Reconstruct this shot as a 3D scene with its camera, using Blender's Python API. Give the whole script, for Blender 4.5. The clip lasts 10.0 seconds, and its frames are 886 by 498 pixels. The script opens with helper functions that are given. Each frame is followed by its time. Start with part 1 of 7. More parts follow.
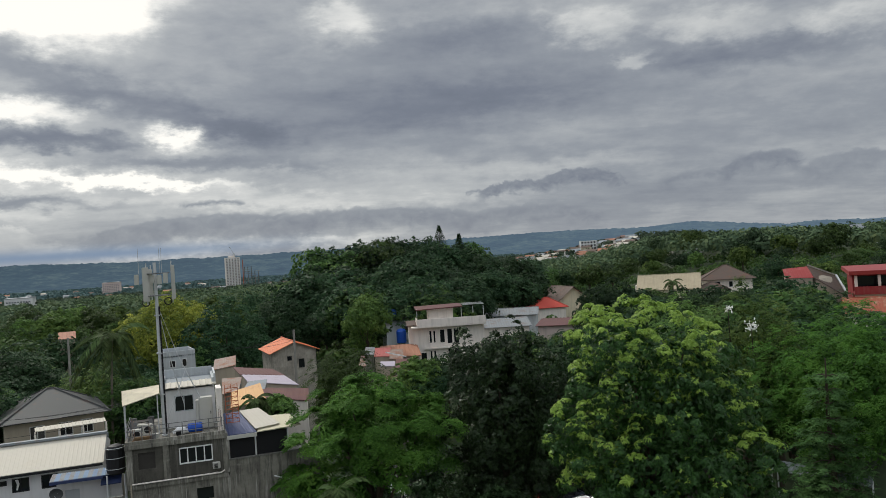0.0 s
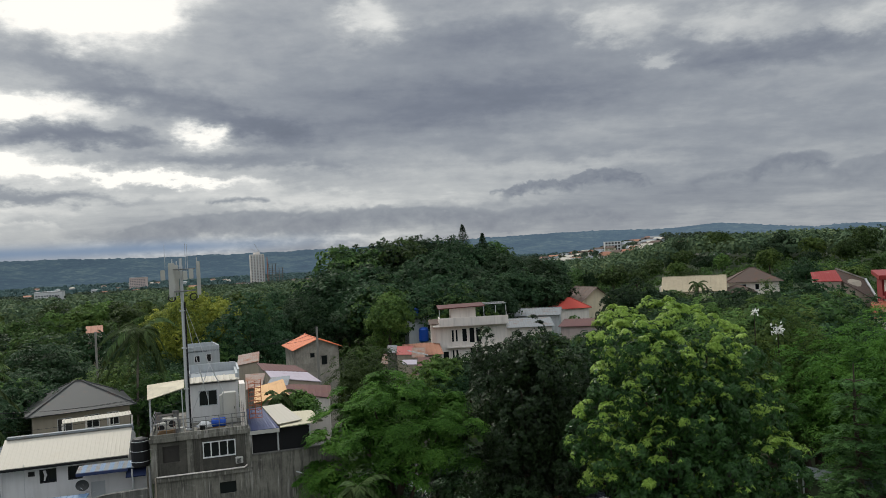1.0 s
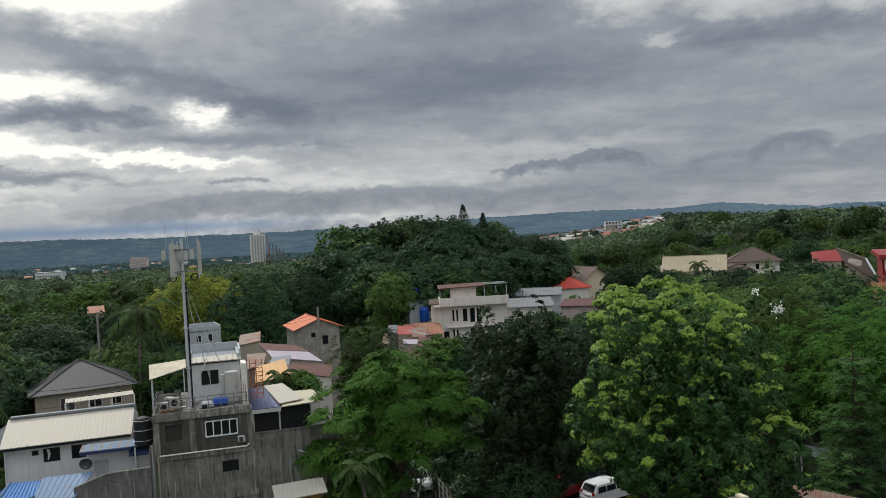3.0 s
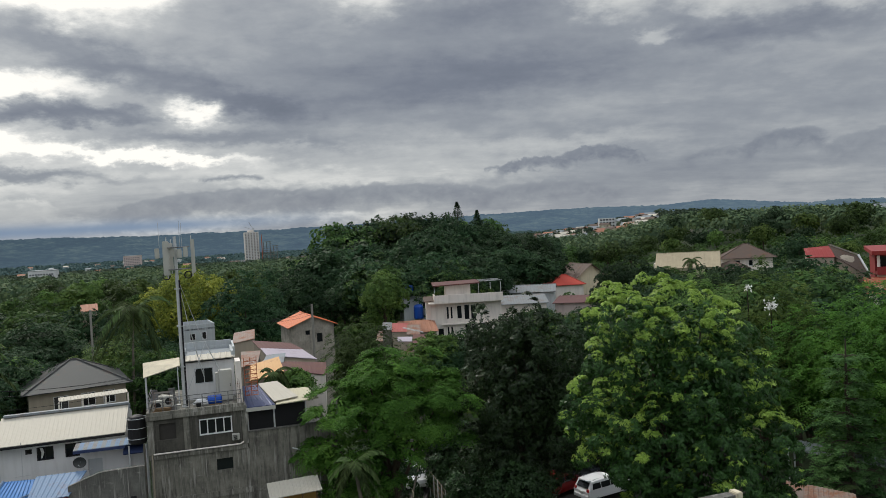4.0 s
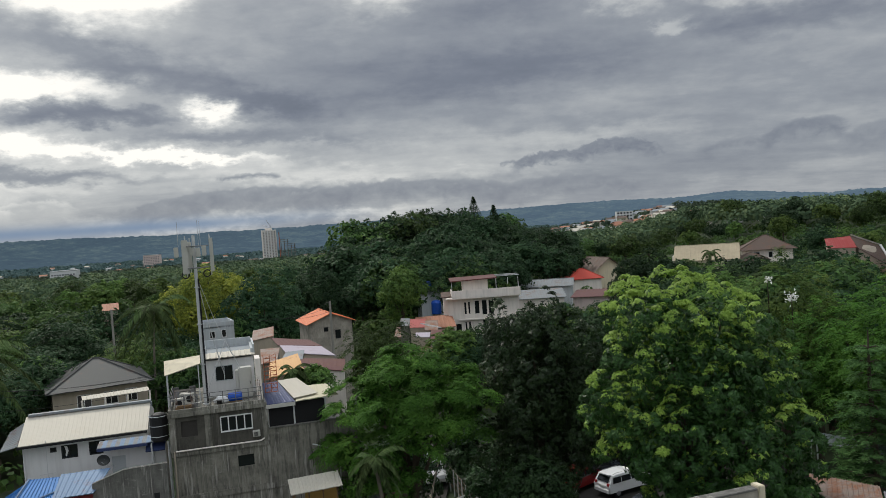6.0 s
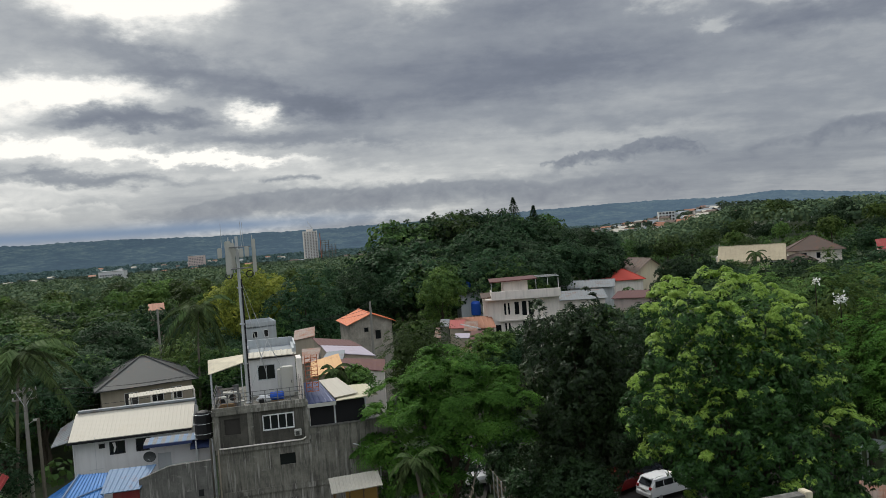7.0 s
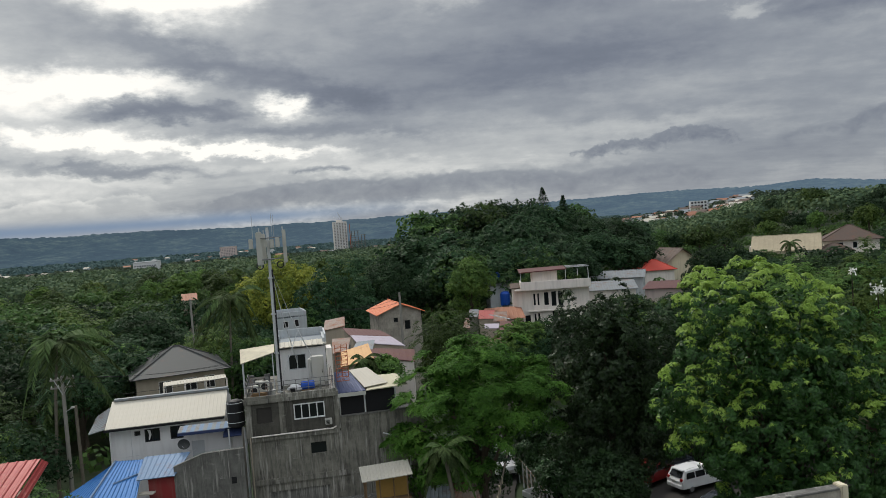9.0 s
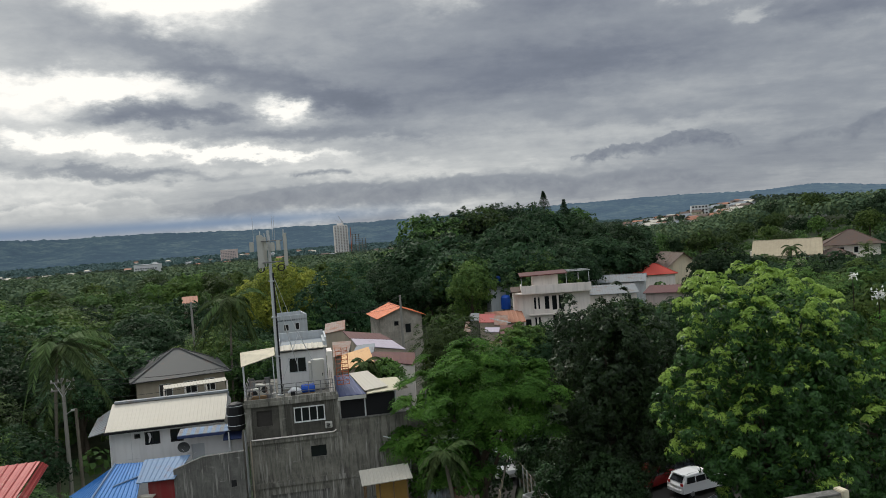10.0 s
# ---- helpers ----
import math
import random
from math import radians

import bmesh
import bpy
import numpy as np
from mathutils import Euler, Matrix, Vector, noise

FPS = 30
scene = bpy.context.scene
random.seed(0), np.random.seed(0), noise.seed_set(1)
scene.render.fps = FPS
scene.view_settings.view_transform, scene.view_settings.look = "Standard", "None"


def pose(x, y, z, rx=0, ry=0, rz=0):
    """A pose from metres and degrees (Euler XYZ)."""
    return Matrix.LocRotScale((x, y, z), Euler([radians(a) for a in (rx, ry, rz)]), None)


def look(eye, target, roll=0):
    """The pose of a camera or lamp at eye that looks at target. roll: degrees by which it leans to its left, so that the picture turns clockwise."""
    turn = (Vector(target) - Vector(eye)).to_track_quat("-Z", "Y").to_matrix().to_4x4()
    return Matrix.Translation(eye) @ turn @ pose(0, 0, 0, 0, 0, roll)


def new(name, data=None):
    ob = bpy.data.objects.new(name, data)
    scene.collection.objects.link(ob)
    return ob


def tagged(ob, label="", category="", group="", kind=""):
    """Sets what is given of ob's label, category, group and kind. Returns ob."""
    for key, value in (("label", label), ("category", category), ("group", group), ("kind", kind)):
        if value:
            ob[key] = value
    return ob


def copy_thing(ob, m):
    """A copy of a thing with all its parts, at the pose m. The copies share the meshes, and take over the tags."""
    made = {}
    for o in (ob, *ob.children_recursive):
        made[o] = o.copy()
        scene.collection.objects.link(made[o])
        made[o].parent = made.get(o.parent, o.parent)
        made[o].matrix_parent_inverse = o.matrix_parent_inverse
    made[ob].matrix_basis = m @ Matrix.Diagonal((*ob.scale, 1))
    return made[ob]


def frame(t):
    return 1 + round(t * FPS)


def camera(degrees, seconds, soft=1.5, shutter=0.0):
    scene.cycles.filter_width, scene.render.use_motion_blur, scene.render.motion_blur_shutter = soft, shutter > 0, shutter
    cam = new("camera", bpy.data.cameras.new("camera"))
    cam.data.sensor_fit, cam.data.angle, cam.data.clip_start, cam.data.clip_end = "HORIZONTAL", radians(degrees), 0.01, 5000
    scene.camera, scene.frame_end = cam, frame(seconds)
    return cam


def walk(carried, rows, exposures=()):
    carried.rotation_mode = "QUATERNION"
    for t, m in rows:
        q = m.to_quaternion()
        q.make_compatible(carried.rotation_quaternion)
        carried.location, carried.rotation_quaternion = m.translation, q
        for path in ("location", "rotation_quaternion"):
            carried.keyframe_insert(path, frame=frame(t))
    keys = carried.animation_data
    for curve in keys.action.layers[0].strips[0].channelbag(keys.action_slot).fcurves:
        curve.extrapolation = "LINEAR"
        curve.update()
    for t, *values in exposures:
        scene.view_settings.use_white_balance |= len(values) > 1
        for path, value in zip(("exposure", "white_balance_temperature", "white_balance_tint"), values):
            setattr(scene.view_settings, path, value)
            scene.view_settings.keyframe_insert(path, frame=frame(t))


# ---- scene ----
EYE = (0.0, 0.0, 22.0)


def turned(yaw, pitch, roll):
    """The camera's pose on the balcony: it turns almost where it stands."""
    return pose(*EYE, 90 + pitch, 0, yaw) @ pose(0, 0, 0, 0, 0, roll)


cam = camera(59.94, 10.0, soft=0.55)
PATH = [
    (0.0, -7.860, 0.430, -3.723),
    (0.5, -7.052, 0.649, -3.194),
    (1.0, -6.128, 0.459, -3.081),
    (1.5, -5.604, -0.204, -2.983),
    (2.0, -5.520, -0.740, -2.993),
    (2.5, -5.698, -0.959, -3.051),
    (4.0, -6.432, -1.258, -3.269),
    (4.5, -6.369, -1.758, -3.445),
    (5.0, -6.403, -1.891, -3.889),
    (6.5, -3.846, -1.309, -4.047),
    (7.0, -2.214, -1.245, -4.134),
    (7.5, -1.046, -1.455, -4.276),
    (8.0, -0.510, -1.696, -4.358),
    (8.5, -0.240, -1.793, -4.339),
    (9.0, 0.000, -1.800, -4.300),
    (9.5, 0.092, -1.697, -4.197),
    (10.0, 0.038, -1.531, -4.133),
]
walk(cam, [(t, turned(yaw, pitch, roll)) for t, yaw, pitch, roll in PATH])

# ---- world, sun ----
SUN_AZ, SUN_EL = -28.0, 43.0


class Web:
    """Short hand for building node trees."""

    def __init__(self, tree):
        self.tree = tree

    def node(self, kind, ins=(), **props):
        n = self.tree.nodes.new(kind)
        for k, v in props.items():
            setattr(n, k, v)
        for k, v in dict(ins).items():
            self.plug(n.inputs[k], v)
        return n

    def plug(self, socket, v):
        if isinstance(v, bpy.types.NodeSocket):
            self.tree.links.new(v, socket)
        else:
            socket.default_value = v

    def m(self, op, a, b=0.0, c=0.0):
        n = self.tree.nodes.new("ShaderNodeMath")
        n.operation = op
        for i, v in enumerate((a, b, c)):
            self.plug(n.inputs[i], v)
        return n.outputs[0]

    def noise(self, vector, scale, detail=4.0, rough=0.55, distort=0.0):
        n = self.node("ShaderNodeTexNoise", {"Scale": scale, "Detail": detail, "Roughness": rough, "Distortion": distort})
        if vector is not None:
            self.plug(n.inputs["Vector"], vector)
        return n.outputs["Fac"]

    def ramp(self, fac, stops):
        n = self.tree.nodes.new("ShaderNodeValToRGB")
        el = n.color_ramp.elements
        while len(el) < len(stops):
            el.new(0.5)
        for e, (p, c) in zip(el, stops):
            e.position, e.color = p, (*c, 1)
        self.plug(n.inputs[0], fac)
        return n.outputs[0]

    def mix(self, fac, a, b, blend="MIX"):
        n = self.tree.nodes.new("ShaderNodeMix")
        n.data_type, n.blend_type = "RGBA", blend
        self.plug(n.inputs[0], fac)
        self.plug(n.inputs[6], a if isinstance(a, bpy.types.NodeSocket) else (*a, 1))
        self.plug(n.inputs[7], b if isinstance(b, bpy.types.NodeSocket) else (*b, 1))
        return n.outputs[2]

    def xyz(self, x, y, z):
        return self.node("ShaderNodeCombineXYZ", {0: x, 1: y, 2: z}).outputs[0]


world = bpy.data.worlds.new("overcast_sky")
world.use_nodes = True
scene.world = world
w = Web(world.node_tree)
world.node_tree.nodes.clear()
way = w.node("ShaderNodeTexCoord").outputs["Generated"]
sep = w.node("ShaderNodeSeparateXYZ", {0: way})
dx, dy, dz = sep.outputs
az = w.m("MULTIPLY", w.m("ARCTAN2", dx, dy), 57.2958)
el = w.m("MULTIPLY", w.m("ARCSINE", dz), 57.2958)
# the cloud deck seen in perspective, and its ragged edges
up = w.m("ADD", w.m("MAXIMUM", dz, 0.0), 0.13)
px_, py_ = w.m("DIVIDE", dx, up), w.m("DIVIDE", dy, up)
deck = w.xyz(px_, w.m("MULTIPLY", py_, 1.5), 0.0)
big = w.noise(deck, 0.85, 5, 0.55, 0.3)
mid = w.noise(deck, 2.3, 6, 0.6, 0.25)
flat = w.xyz(w.m("MULTIPLY", az, 0.13), w.m("MULTIPLY", el, 0.32), 0.0)
rag1 = w.m("SUBTRACT", w.noise(flat, 1.0, 6, 0.62), 0.5)
rag2 = w.m("SUBTRACT", w.noise(w.xyz(w.m("MULTIPLY", az, 0.13), w.m("MULTIPLY", el, 0.28), 7.3), 1.3, 6, 0.62), 0.5)
fine = w.m("SUBTRACT", w.noise(w.xyz(w.m("MULTIPLY", az, 0.22), w.m("MULTIPLY", el, 0.6), 3.1), 1.6, 5, 0.6), 0.5)
puff = w.m("SUBTRACT", w.noise(w.xyz(w.m("MULTIPLY", az, 0.5), w.m("MULTIPLY", el, 0.9), 1.7), 1.0, 5, 0.6), 0.5)
puff2 = w.m("SUBTRACT", w.noise(w.xyz(w.m("MULTIPLY", az, 0.5), w.m("MULTIPLY", el, 0.9), 9.1), 1.0, 5, 0.6), 0.5)
azw = w.m("ADD", w.m("ADD", az, w.m("MULTIPLY", rag1, 8.0)), w.m("MULTIPLY", puff, 3.0))
elw = w.m("ADD", w.m("ADD", el, w.m("MULTIPLY", rag2, 2.6)), w.m("MULTIPLY", puff2, 1.9))


def cloud(a, e, sa, se, amount, tilt=0.0, sharp=1.0):
    """One mass of cloud (amount < 0) or gap of light (> 0) at azimuth a, elevation e, soft or sharp at its edges."""
    u = w.m("DIVIDE", w.m("SUBTRACT", azw, a), sa)
    v = w.m("DIVIDE", w.m("SUBTRACT", w.m("SUBTRACT", elw, e), w.m("MULTIPLY", w.m("SUBTRACT", azw, a), tilt)), se)
    r = w.m("POWER", w.m("ADD", w.m("MULTIPLY", u, u), w.m("MULTIPLY", v, v)), sharp)
    return w.m("MULTIPLY", w.m("EXPONENT", w.m("MULTIPLY", r, -1.0)), amount)


light = w.m("ADD", 0.475, w.m("MULTIPLY", w.m("SUBTRACT", big, 0.5), 0.30))
light = w.m("ADD", light, w.m("MULTIPLY", w.m("SUBTRACT", mid, 0.5), 0.16))
light = w.m("ADD", light, w.m("ADD", w.m("MULTIPLY", fine, 0.14), w.m("MULTIPLY", puff, 0.08)))


def mass(a, e, sa, se, amount, tilt=0.0, sharp=1.0):
    global light
    light = w.m("ADD", light, cloud(a, e, sa, se, amount, tilt, sharp))


def step(value, lo, hi):
    return w.node("ShaderNodeMapRange", {"Value": value, "From Min": lo, "From Max": hi}, interpolation_type="SMOOTHSTEP").outputs[0]


def bank(a, half, top, thick, value, alpha, tilt=0.0, bump=0.5, rim=0.10, seed=0.0, size=1.0):
    """A heap of cloud round azimuth a: a billowing, crisp upper edge with a lit rim, dissolving downwards."""
    global light
    x = w.m("SUBTRACT", az, a)
    f = 0.75 / size
    bil = w.m("SUBTRACT", w.noise(w.xyz(w.m("MULTIPLY", az, f), w.m("MULTIPLY", el, f * 1.3), seed), 1.0, 6, 0.55, 0.4), 0.5)
    q = w.m("DIVIDE", x, half)
    edge = w.m("ADD", w.m("ADD", top, w.m("MULTIPLY", x, tilt)), w.m("SUBTRACT", w.m("MULTIPLY", bil, bump * 4.0), w.m("MULTIPLY", w.m("MULTIPLY", q, q), thick * 0.55)))
    depth = w.m("SUBTRACT", edge, el)
    al = w.m("MULTIPLY", w.m("MULTIPLY", step(depth, -0.05, 0.22), step(depth, thick * 1.25, thick * 0.45)), w.m("MULTIPLY", step(w.m("ABSOLUTE", w.m("ADD", q, w.m("MULTIPLY", bil, 0.5))), 1.0, 0.72), alpha))
    shade = w.m("ADD", w.m("ADD", value, w.m("MULTIPLY", step(depth, 0.5 * size, 0.0), rim)), w.m("ADD", w.m("MULTIPLY", bil, 0.30), w.m("MULTIPLY", puff, 0.12)))
    light = w.m("ADD", light, w.m("MULTIPLY", al, w.m("SUBTRACT", shade, light)))


# gaps of light
mass(-18.6, 17.3, 5.2, 1.9, 0.62, 0.0, 1.4)
mass(-14.5, 18.6, 4.5, 1.4, 0.45, 0.0, 1.2)
mass(-26, 8.5, 14, 6.0, 0.17)
mass(-20, 16.5, 12, 4.0, 0.08)
mass(-27.5, 10.4, 4.5, 1.2, 0.33, 0.05, 1.2)
mass(-21.5, 11.3, 5.0, 0.7, 0.34, 0.03, 1.2)
mass(-10.6, 9.4, 1.6, 0.75, 0.42, -0.1, 1.2)
mass(-10.2, 9.3, 3.4, 1.5, 0.10)
mass(-25, 7.55, 5.5, 0.55, 0.42, -0.08, 1.3)
mass(-14.2, 6.3, 6.5, 0.38, 0.42, -0.10, 1.4)
mass(-16, 6.6, 12, 1.2, 0.10, -0.08)
mass(-29, 4.5, 9, 1.1, 0.20)
mass(-15, 1.8, 9, 0.4, 0.16)
mass(-4, 1.7, 8, 0.4, 0.20)
mass(-4.0, 4.6, 10, 0.8, 0.17, -0.02, 1.2)
mass(3, 5.9, 9, 1.3, 0.12)
mass(16, 6.1, 8, 0.6, 0.11)
mass(10, 4.0, 6, 0.6, 0.10)
mass(20, 8.6, 14, 1.2, 0.05)
# soft heavy masses
mass(-28, 13.6, 3.0, 1.6, -0.10)
mass(-20, 13.9, 6.0, 1.2, -0.14, -0.20)
mass(-13.5, 11.9, 6.5, 1.3, -0.18, -0.22)
mass(-6.5, 9.6, 4.0, 1.1, -0.22, -0.25, 1.2)
mass(-19.3, 9.35, 6.6, 0.85, -0.34, -0.05, 1.6)
mass(-10, 7.5, 8, 0.55, -0.16, -0.04, 1.3)
mass(-22, 5.4, 7.5, 0.50, -0.24, -0.08, 1.5)
mass(3, 11.2, 11, 2.4, -0.17)
mass(12.5, 11.4, 7, 1.6, -0.10, 0.1)
mass(31, 12.4, 8, 1.0, -0.16, 0.02, 1.2)
mass(9, 15.6, 6, 1.4, -0.16)
mass(27, 3.6, 8, 1.2, -0.08)
mass(30, 8.0, 10, 1.3, -0.05)
mass(24, 11.0, 18, 6.0, -0.05)
# pale heaps high up
mass(1.2, 17.3, 3.0, 1.5, 0.24, 0.0, 1.7)
mass(20.3, 15.7, 3.2, 1.4, 0.24, -0.08, 1.7)
mass(27.8, 15.0, 3.6, 1.2, 0.20, -0.10, 1.6)
mass(36.0, 13.6, 3.6, 1.0, 0.18, -0.06, 1.6)
mass(22.6, 12.75, 1.9, 0.55, 0.20, 0.12, 1.6)
mass(25, 17.6, 12, 1.0, 0.10)
mass(-29.5, 13.8, 2.6, 1.6, 0.10, 0.0, 1.6)
# sunlit heaps low on the left
bank(-27.5, 5.0, 5.25, 1.5, 0.66, 0.65, -0.03, 0.28, 0.14, 20.0, 0.9)
bank(-22.6, 2.8, 3.75, 1.2, 0.62, 0.60, 0.0, 0.26, 0.14, 23.0, 0.8)
bank(-27.0, 3.6, 3.55, 1.1, 0.66, 0.60, 0.0, 0.26, 0.14, 26.0, 0.8)
# the long low bank and the small dark clouds before it
bank(-9.5, 9.0, 4.05, 2.0, 0.36, 0.85, 0.03, 0.30, 0.14, 29.0, 0.8)
bank(2.5, 9.5, 3.95, 1.7, 0.36, 0.85, -0.01, 0.28, 0.13, 32.0, 0.8)
bank(14.0, 6.0, 3.45, 1.5, 0.34, 0.75, 0.03, 0.24, 0.07, 35.0, 0.8)
bank(-8.6, 2.4, 4.98, 0.36, 0.36, 0.80, 0.02, 0.12, 0.04, 38.0, 0.5)
bank(13.4, 2.9, 5.25, 0.95, 0.29, 0.85, 0.08, 0.30, 0.05, 41.0, 0.55)
bank(10.6, 0.9, 4.75, 0.35, 0.33, 0.7, 0.0, 0.15, 0.03, 42.0, 0.5)
bank(18.4, 3.2, 5.75, 1.25, 0.29, 0.85, -0.03, 0.30, 0.05, 44.0, 0.55)
bank(30.6, 3.0, 5.75, 1.45, 0.29, 0.80, 0.10, 0.22, 0.05, 47.0, 0.7)
bank(26.2, 2.6, 4.85, 0.7, 0.33, 0.70, 0.06, 0.2, 0.03, 50.0, 0.7)
bank(37.0, 4.5, 5.2, 1.8, 0.33, 0.60, 0.0, 0.3, 0.03, 53.0, 0.9)
light = w.m("ADD", w.m("MULTIPLY", w.m("SUBTRACT", light, 0.47), 1.18), 0.49)
tone = w.ramp(light, [(0.0, (0.115, 0.135, 0.175)), (0.25, (0.19, 0.212, 0.262)), (0.45, (0.30, 0.325, 0.363)),
                      (0.65, (0.50, 0.52, 0.53)), (0.85, (0.84, 0.84, 0.81)), (1.0, (1.08, 1.05, 0.98))])
sky = w.node("ShaderNodeTexSky", sky_type="NISHITA", sun_disc=False, sun_elevation=radians(SUN_EL), sun_rotation=radians(SUN_AZ))
blue = w.mix(1.0, sky.outputs[0], (0.05, 0.05, 0.05), "MULTIPLY")
# blue-grey rain haze low over the hills
low_ = w.m("MULTIPLY", w.m("EXPONENT", w.m("MULTIPLY", w.m("POWER", w.m("DIVIDE", w.m("ADD", el, -1.55), 0.5), 2.0), -1.0)), w.node("ShaderNodeMapRange", {"Value": az, "From Min": 2.0, "From Max": -12.0}).outputs[0])
tone = w.mix(w.m("MULTIPLY", low_, 0.92), tone, (0.18, 0.265, 0.40))
# the deck thins out a little overhead
high = w.node("ShaderNodeMapRange", {"Value": el, "From Min": 22.0, "From Max": 60.0, "To Min": 1.0, "To Max": 2.5}).outputs[0]
# and it is brighter on the far side of the balcony, where the cloud breaks
high = w.m("MULTIPLY", high, w.node("ShaderNodeMapRange", {"Value": dy, "From Min": 0.25, "From Max": -0.7, "To Min": 1.0, "To Max": 1.6}).outputs[0])
tone = w.mix(1.0, tone, w.node("ShaderNodeCombineColor", {0: high, 1: high, 2: high}).outputs[0], "MULTIPLY")
full = w.mix(0.06, tone, blue)
below = w.node("ShaderNodeMapRange", {"Value": el, "From Min": -2.0, "From Max": 0.0}).outputs[0]
full = w.mix(below, (0.16, 0.18, 0.19), full)
bg = w.node("ShaderNodeBackground", {"Color": full, "Strength": 1.0})
w.node("ShaderNodeOutputWorld", {0: bg.outputs[0]})

sun = new("sun", bpy.data.lights.new("sun", "SUN"))
sun.data.energy, sun.data.angle, sun.data.color = 2.1, radians(12), (1.0, 0.96, 0.88)
sun.matrix_world = look((math.sin(radians(SUN_AZ)) * 60, math.cos(radians(SUN_AZ)) * 60, 60 * math.tan(radians(SUN_EL)) + 22), (0, 0, 22))

# ---- materials ----
def material(name, build):
    mat = bpy.data.materials.new(name)
    mat.use_nodes = True
    mat.node_tree.nodes.clear()
    g = Web(mat.node_tree)
    out = g.node("ShaderNodeOutputMaterial")
    g.plug(out.inputs[0], build(g))
    return mat


def shader(g, colour, rough=0.8, metal=0.0, bump=None, amount=0.3, dist=0.02, spec=0.3):
    n = g.node("ShaderNodeBsdfPrincipled", {"Base Color": colour if isinstance(colour, bpy.types.NodeSocket) else (*colour, 1),
                                             "Roughness": rough, "Metallic": metal, "Specular IOR Level": spec})
    if bump is not None:
        b = g.node("ShaderNodeBump", {"Height": bump, "Strength": amount, "Distance": dist})
        g.plug(n.inputs["Normal"], b.outputs[0])
    return n.outputs[0]


def spread(g):
    return g.node("ShaderNodeTexCoord").outputs["Object"]


def stretched(g, sx, sy, sz):
    return g.node("ShaderNodeMapping", {"Vector": spread(g), "Scale": (sx, sy, sz)}).outputs[0]


def painted(name, colour, dirt=(0.2, 0.18, 0.15), much=0.35, rough=0.75, streak=True, grain=8.0):
    """Painted plaster or metal with stains that run down and blotches."""
    def build(g):
        run = g.noise(stretched(g, 2.2, 2.2, 0.25 if streak else 2.2), 1.0, 5, 0.6)
        blot = g.noise(spread(g), 0.6, 4, 0.6)
        fine_ = g.noise(spread(g), grain, 4, 0.6)
        f = g.m("MULTIPLY", g.m("MULTIPLY", g.m("SMOOTH_MAX", g.m("SUBTRACT", run, 0.45), 0.0, 0.05), 3.5), much)
        f = g.m("ADD", f, g.m("MULTIPLY", g.m("MAXIMUM", g.m("SUBTRACT", blot, 0.5), 0.0), much * 1.2))
        f = g.m("MINIMUM", g.m("ADD", f, g.m("MULTIPLY", g.m("SUBTRACT", fine_, 0.5), 0.25 * much)), 0.9)
        return shader(g, g.mix(f, colour, dirt), rough, 0.0, fine_, 0.25, 0.01)
    return material(name, build)


def concrete(name, colour, dark=(0.06, 0.058, 0.052), pale=(0.52, 0.50, 0.45), streaks=1.0):
    """Bare weathered concrete: black mould in streaks, pale lime runs."""
    def build(g):
        run = g.noise(stretched(g, 3.6, 3.6, 0.40), 1.0, 7, 0.72, 0.6)
        run2 = g.noise(stretched(g, 5.0, 5.0, 0.22), 1.0, 6, 0.7, 0.4)
        blot = g.noise(spread(g), 0.9, 6, 0.7)
        patch = g.noise(stretched(g, 1.6, 1.6, 3.2), 1.0, 4, 0.7)
        fine_ = g.noise(spread(g), 14, 5, 0.65)
        mask = g.m("MINIMUM", g.m("MULTIPLY", g.m("MAXIMUM", g.m("SUBTRACT", g.noise(spread(g), 0.45, 3, 0.5), 0.40), 0.0), 5.0), 1.0)
        run2 = g.m("MULTIPLY", run2, g.m("ADD", 0.80, g.m("MULTIPLY", mask, 0.27)))
        c = g.mix(g.m("MULTIPLY", g.m("MAXIMUM", g.m("SUBTRACT", blot, 0.38), 0.0), 3.2), tuple(v * 1.15 for v in colour), tuple(v * 0.50 for v in colour))
        c = g.mix(g.m("MINIMUM", g.m("MULTIPLY", g.m("MAXIMUM", g.m("SUBTRACT", run, 0.47), 0.0), 4.6 * streaks), 0.80), c, dark)
        c = g.mix(g.m("MINIMUM", g.m("MULTIPLY", g.m("MAXIMUM", g.m("SUBTRACT", run2, 0.51), 0.0), 6.0 * streaks), 0.70), c, pale)
        c = g.mix(g.m("MINIMUM", g.m("MULTIPLY", g.m("MAXIMUM", g.m("SUBTRACT", patch, 0.60), 0.0), 3.0), 0.35), c, pale)
        c = g.mix(g.m("MULTIPLY", g.m("SUBTRACT", fine_, 0.35), 0.45), c, dark)
        return shader(g, c, 0.9, 0.0, fine_, 0.5, 0.02)
    return material(name, build)


